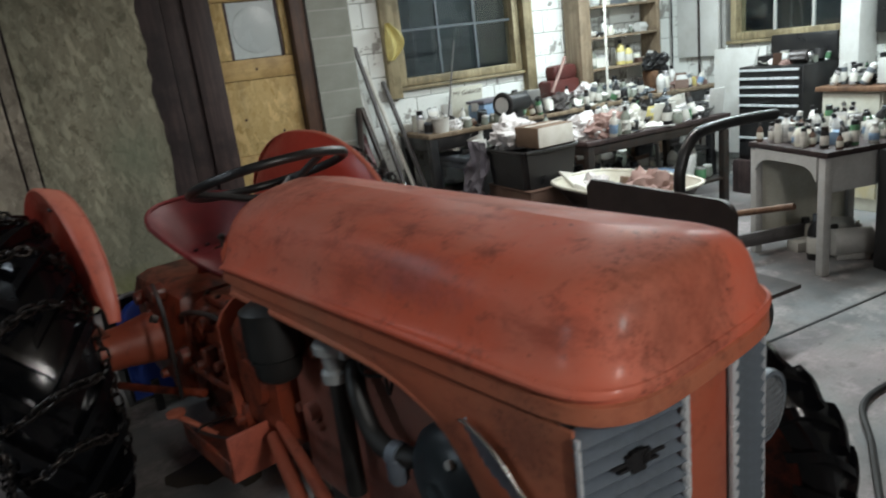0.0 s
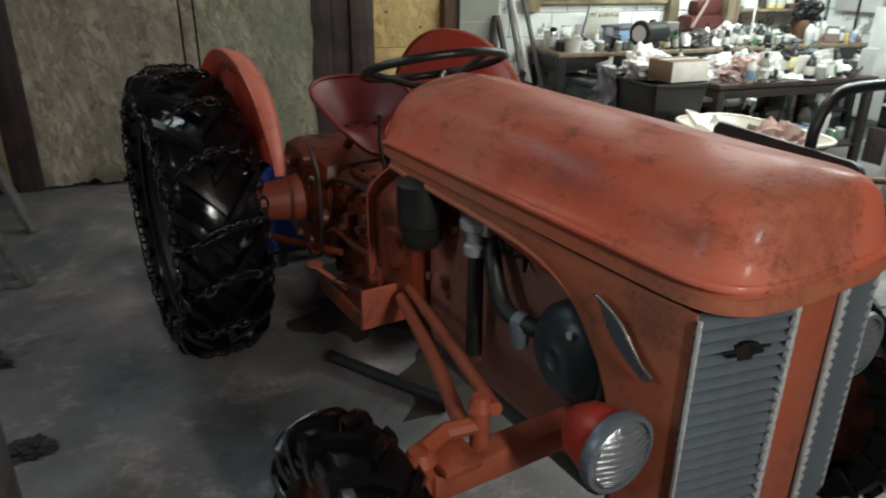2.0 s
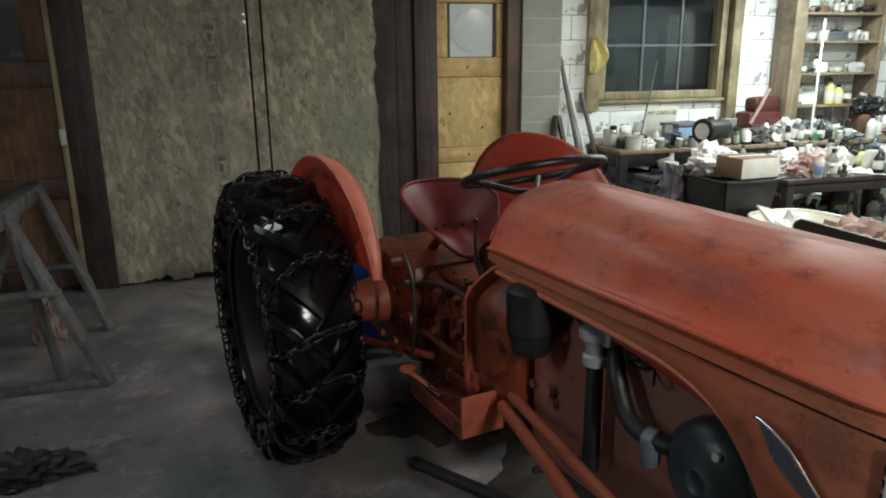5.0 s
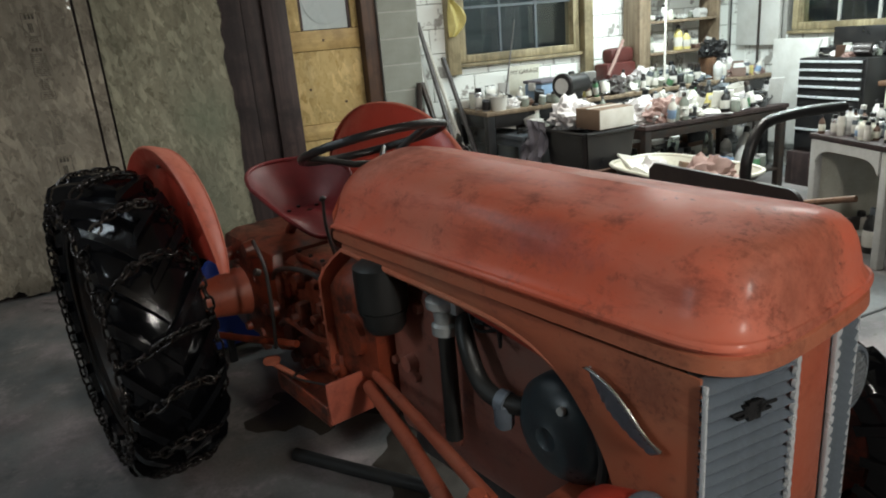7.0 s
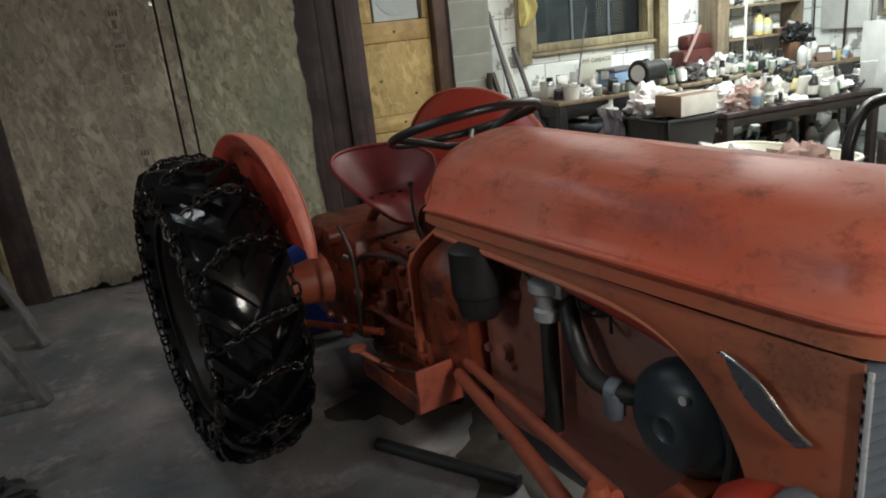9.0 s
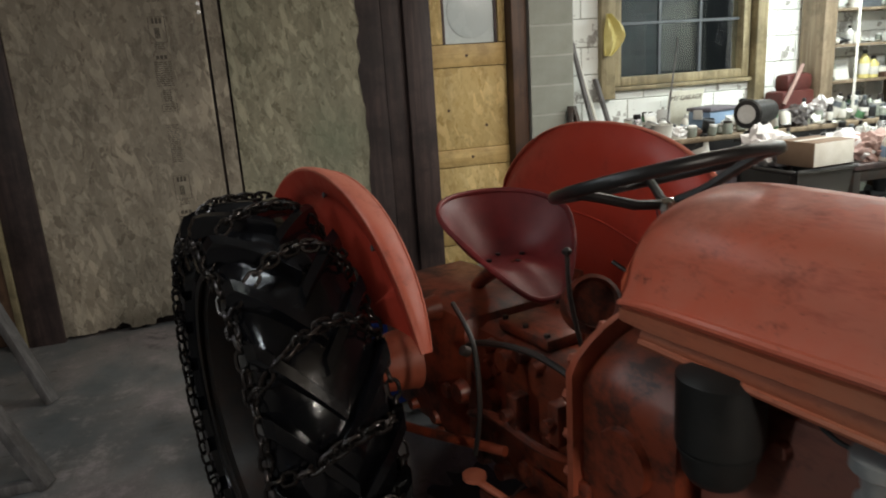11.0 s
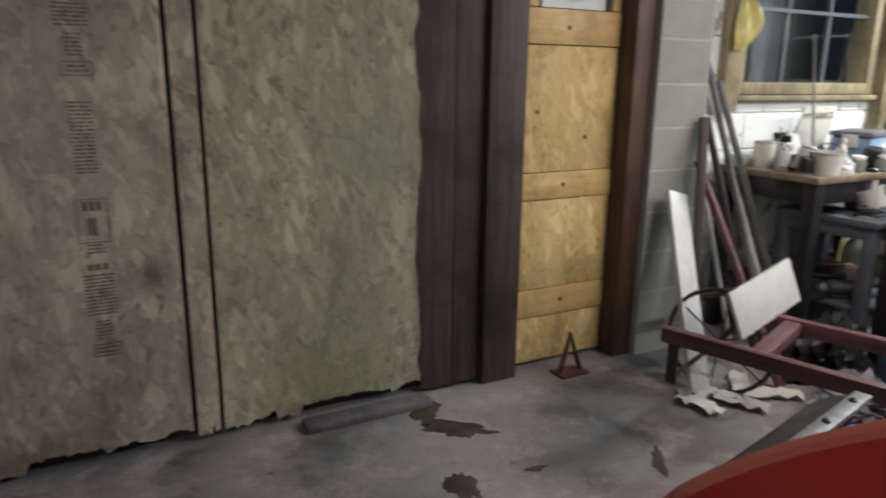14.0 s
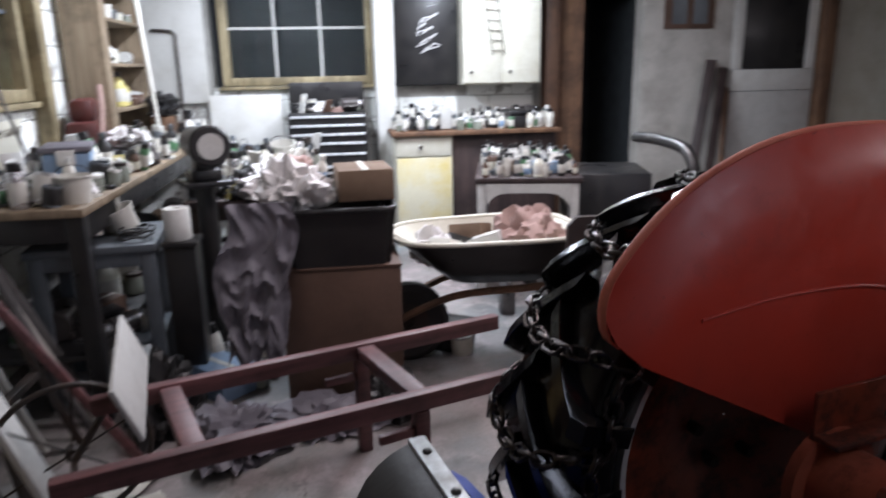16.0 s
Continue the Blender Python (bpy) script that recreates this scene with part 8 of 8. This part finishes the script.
for k, (x, y, z) in enumerate(((3.72, -0.2, 0.92), (4.3, -0.3, 0.92), (4.85, -0.33, 0.92), (5.25, -0.2, 0.92), (5.7, -0.32, 0.92), (6.35, -0.3, 0.92), (4.42, -1.0, 0.78), (4.75, -1.25, 0.78), (5.1, -0.95, 0.78), (5.4, -1.22, 0.78), (5.62, -0.86, 0.78), (4.55, -1.28, 0.78),
                               (6.35, -2.2, 0.94), (6.42, -2.75, 0.94), (6.4, -3.1, 0.94))):
    mat, word = (("black", "black plastic sheet"), ("paper", "off-white paper sheet"), ("grease", "greasy tarpaulin"), ("cloth", "white cloth"), ("grey", "grey tarpaulin"), ("rag", "dirty pink cloth"))[k % 6]
    heap(x, y, z, 0.19 + 0.02 * (k % 3), 0.13, 0.10 + 0.03 * (k % 4), mat, word, 500 + k)

avoid_bench = [(4.03, 0.02, 0.16), (4.165, -0.22, 0.19), (5.08, -0.02, 0.22), (6.08, -0.25, 0.16), (3.93, -0.3, 0.02), (5.36, -0.38, 0.02)]
crowd(51, (3.45, 5.28, -0.49, 0.10), 0.92, 120, scale=(0.7, 1.1), avoid=avoid_bench)
crowd(52, (5.30, 6.6, -0.48, -0.14), 0.92, 44, (0.1, 0.5, 0.4), scale=(0.75, 1.05), avoid=avoid_bench)
for k, (z, s) in enumerate(((1.205, 0.9), (1.495, 0.8), (1.775, 0.75), (2.02, 0.8))):
    crowd(60 + k, (5.43, 6.24, -0.10, 0.10), z, 8, (0.3, 0.5, 0.2), upright=0.9, scale=(s * 0.85, s), avoid=[(5.85, -0.02, 0.05), (5.95, -0.02, 0.05)] if k == 0 else ())
crowd(71, (4.27, 5.73, -1.42, -0.70), 0.78, 150, (0.05, 0.43, 0.52), avoid=[(4.45, -1.15, 0.22)])
st = pose(3.62, -0.70, 0, 0, 0, 6)
crowd(72, (0.02, 0.48, 0.02, 0.5), 0.72, 9, (0.2, 0.5, 0.3), st, avoid=[(0.2, 0.3, 0.09)])
crowd(73, (0.04, 0.46, 0.04, 0.48), 0.28, 7, (0.2, 0.6, 0.2), st, (0.7, 0.9))
dm = pose(4.82, -2.36, 0, 0, 0, -103.5)
crowd(74, (0.01, 0.64, 0.01, 0.80), 0.75, 75, (0.62, 0.26, 0.12), dm, (0.55, 0.8), upright=0.75)
crowd(75, (6.10, 6.70, -3.30, -1.97), 0.94, 100, (0.3, 0.45, 0.25), None, (0.6, 0.9))
crowd(76, (6.2, 6.58, -1.74, -1.16), 1.10, 16, (0.0, 0.4, 0.6), None, (0.6, 0.85))
crowd(77, (4.9, 5.6, -2.98, -2.5), 0.0, 12, (0.2, 0.7, 0.1), None, (1.0, 1.4))
crowd(78, (3.5, 6.4, -0.46, 0.05), 0.3, 30, (0.15, 0.7, 0.15), None, (1.1, 1.5))
crowd(79, (4.3, 5.7, -1.38, -0.74), 0.25, 34, (0.15, 0.7, 0.15), None, (1.1, 1.5))
crowd(80, (3.55, 4.22, -1.16, -0.78), 0.0, 9, (0.2, 0.6, 0.2), None, (1.0, 1.3))
crowd(81, (3.75, 4.25, -2.15, -1.78), 0.0, 4, (0.0, 0.6, 0.4), None, (1.0, 1.2))
for t in TALL + LOW + FLAT:
    if t not in USED:
        put(t, 5.0 + 0.1 * len(USED), -1.9, 0.0, 0)
for o in scene.objects:
    if "foot" in o:
        del o["foot"]
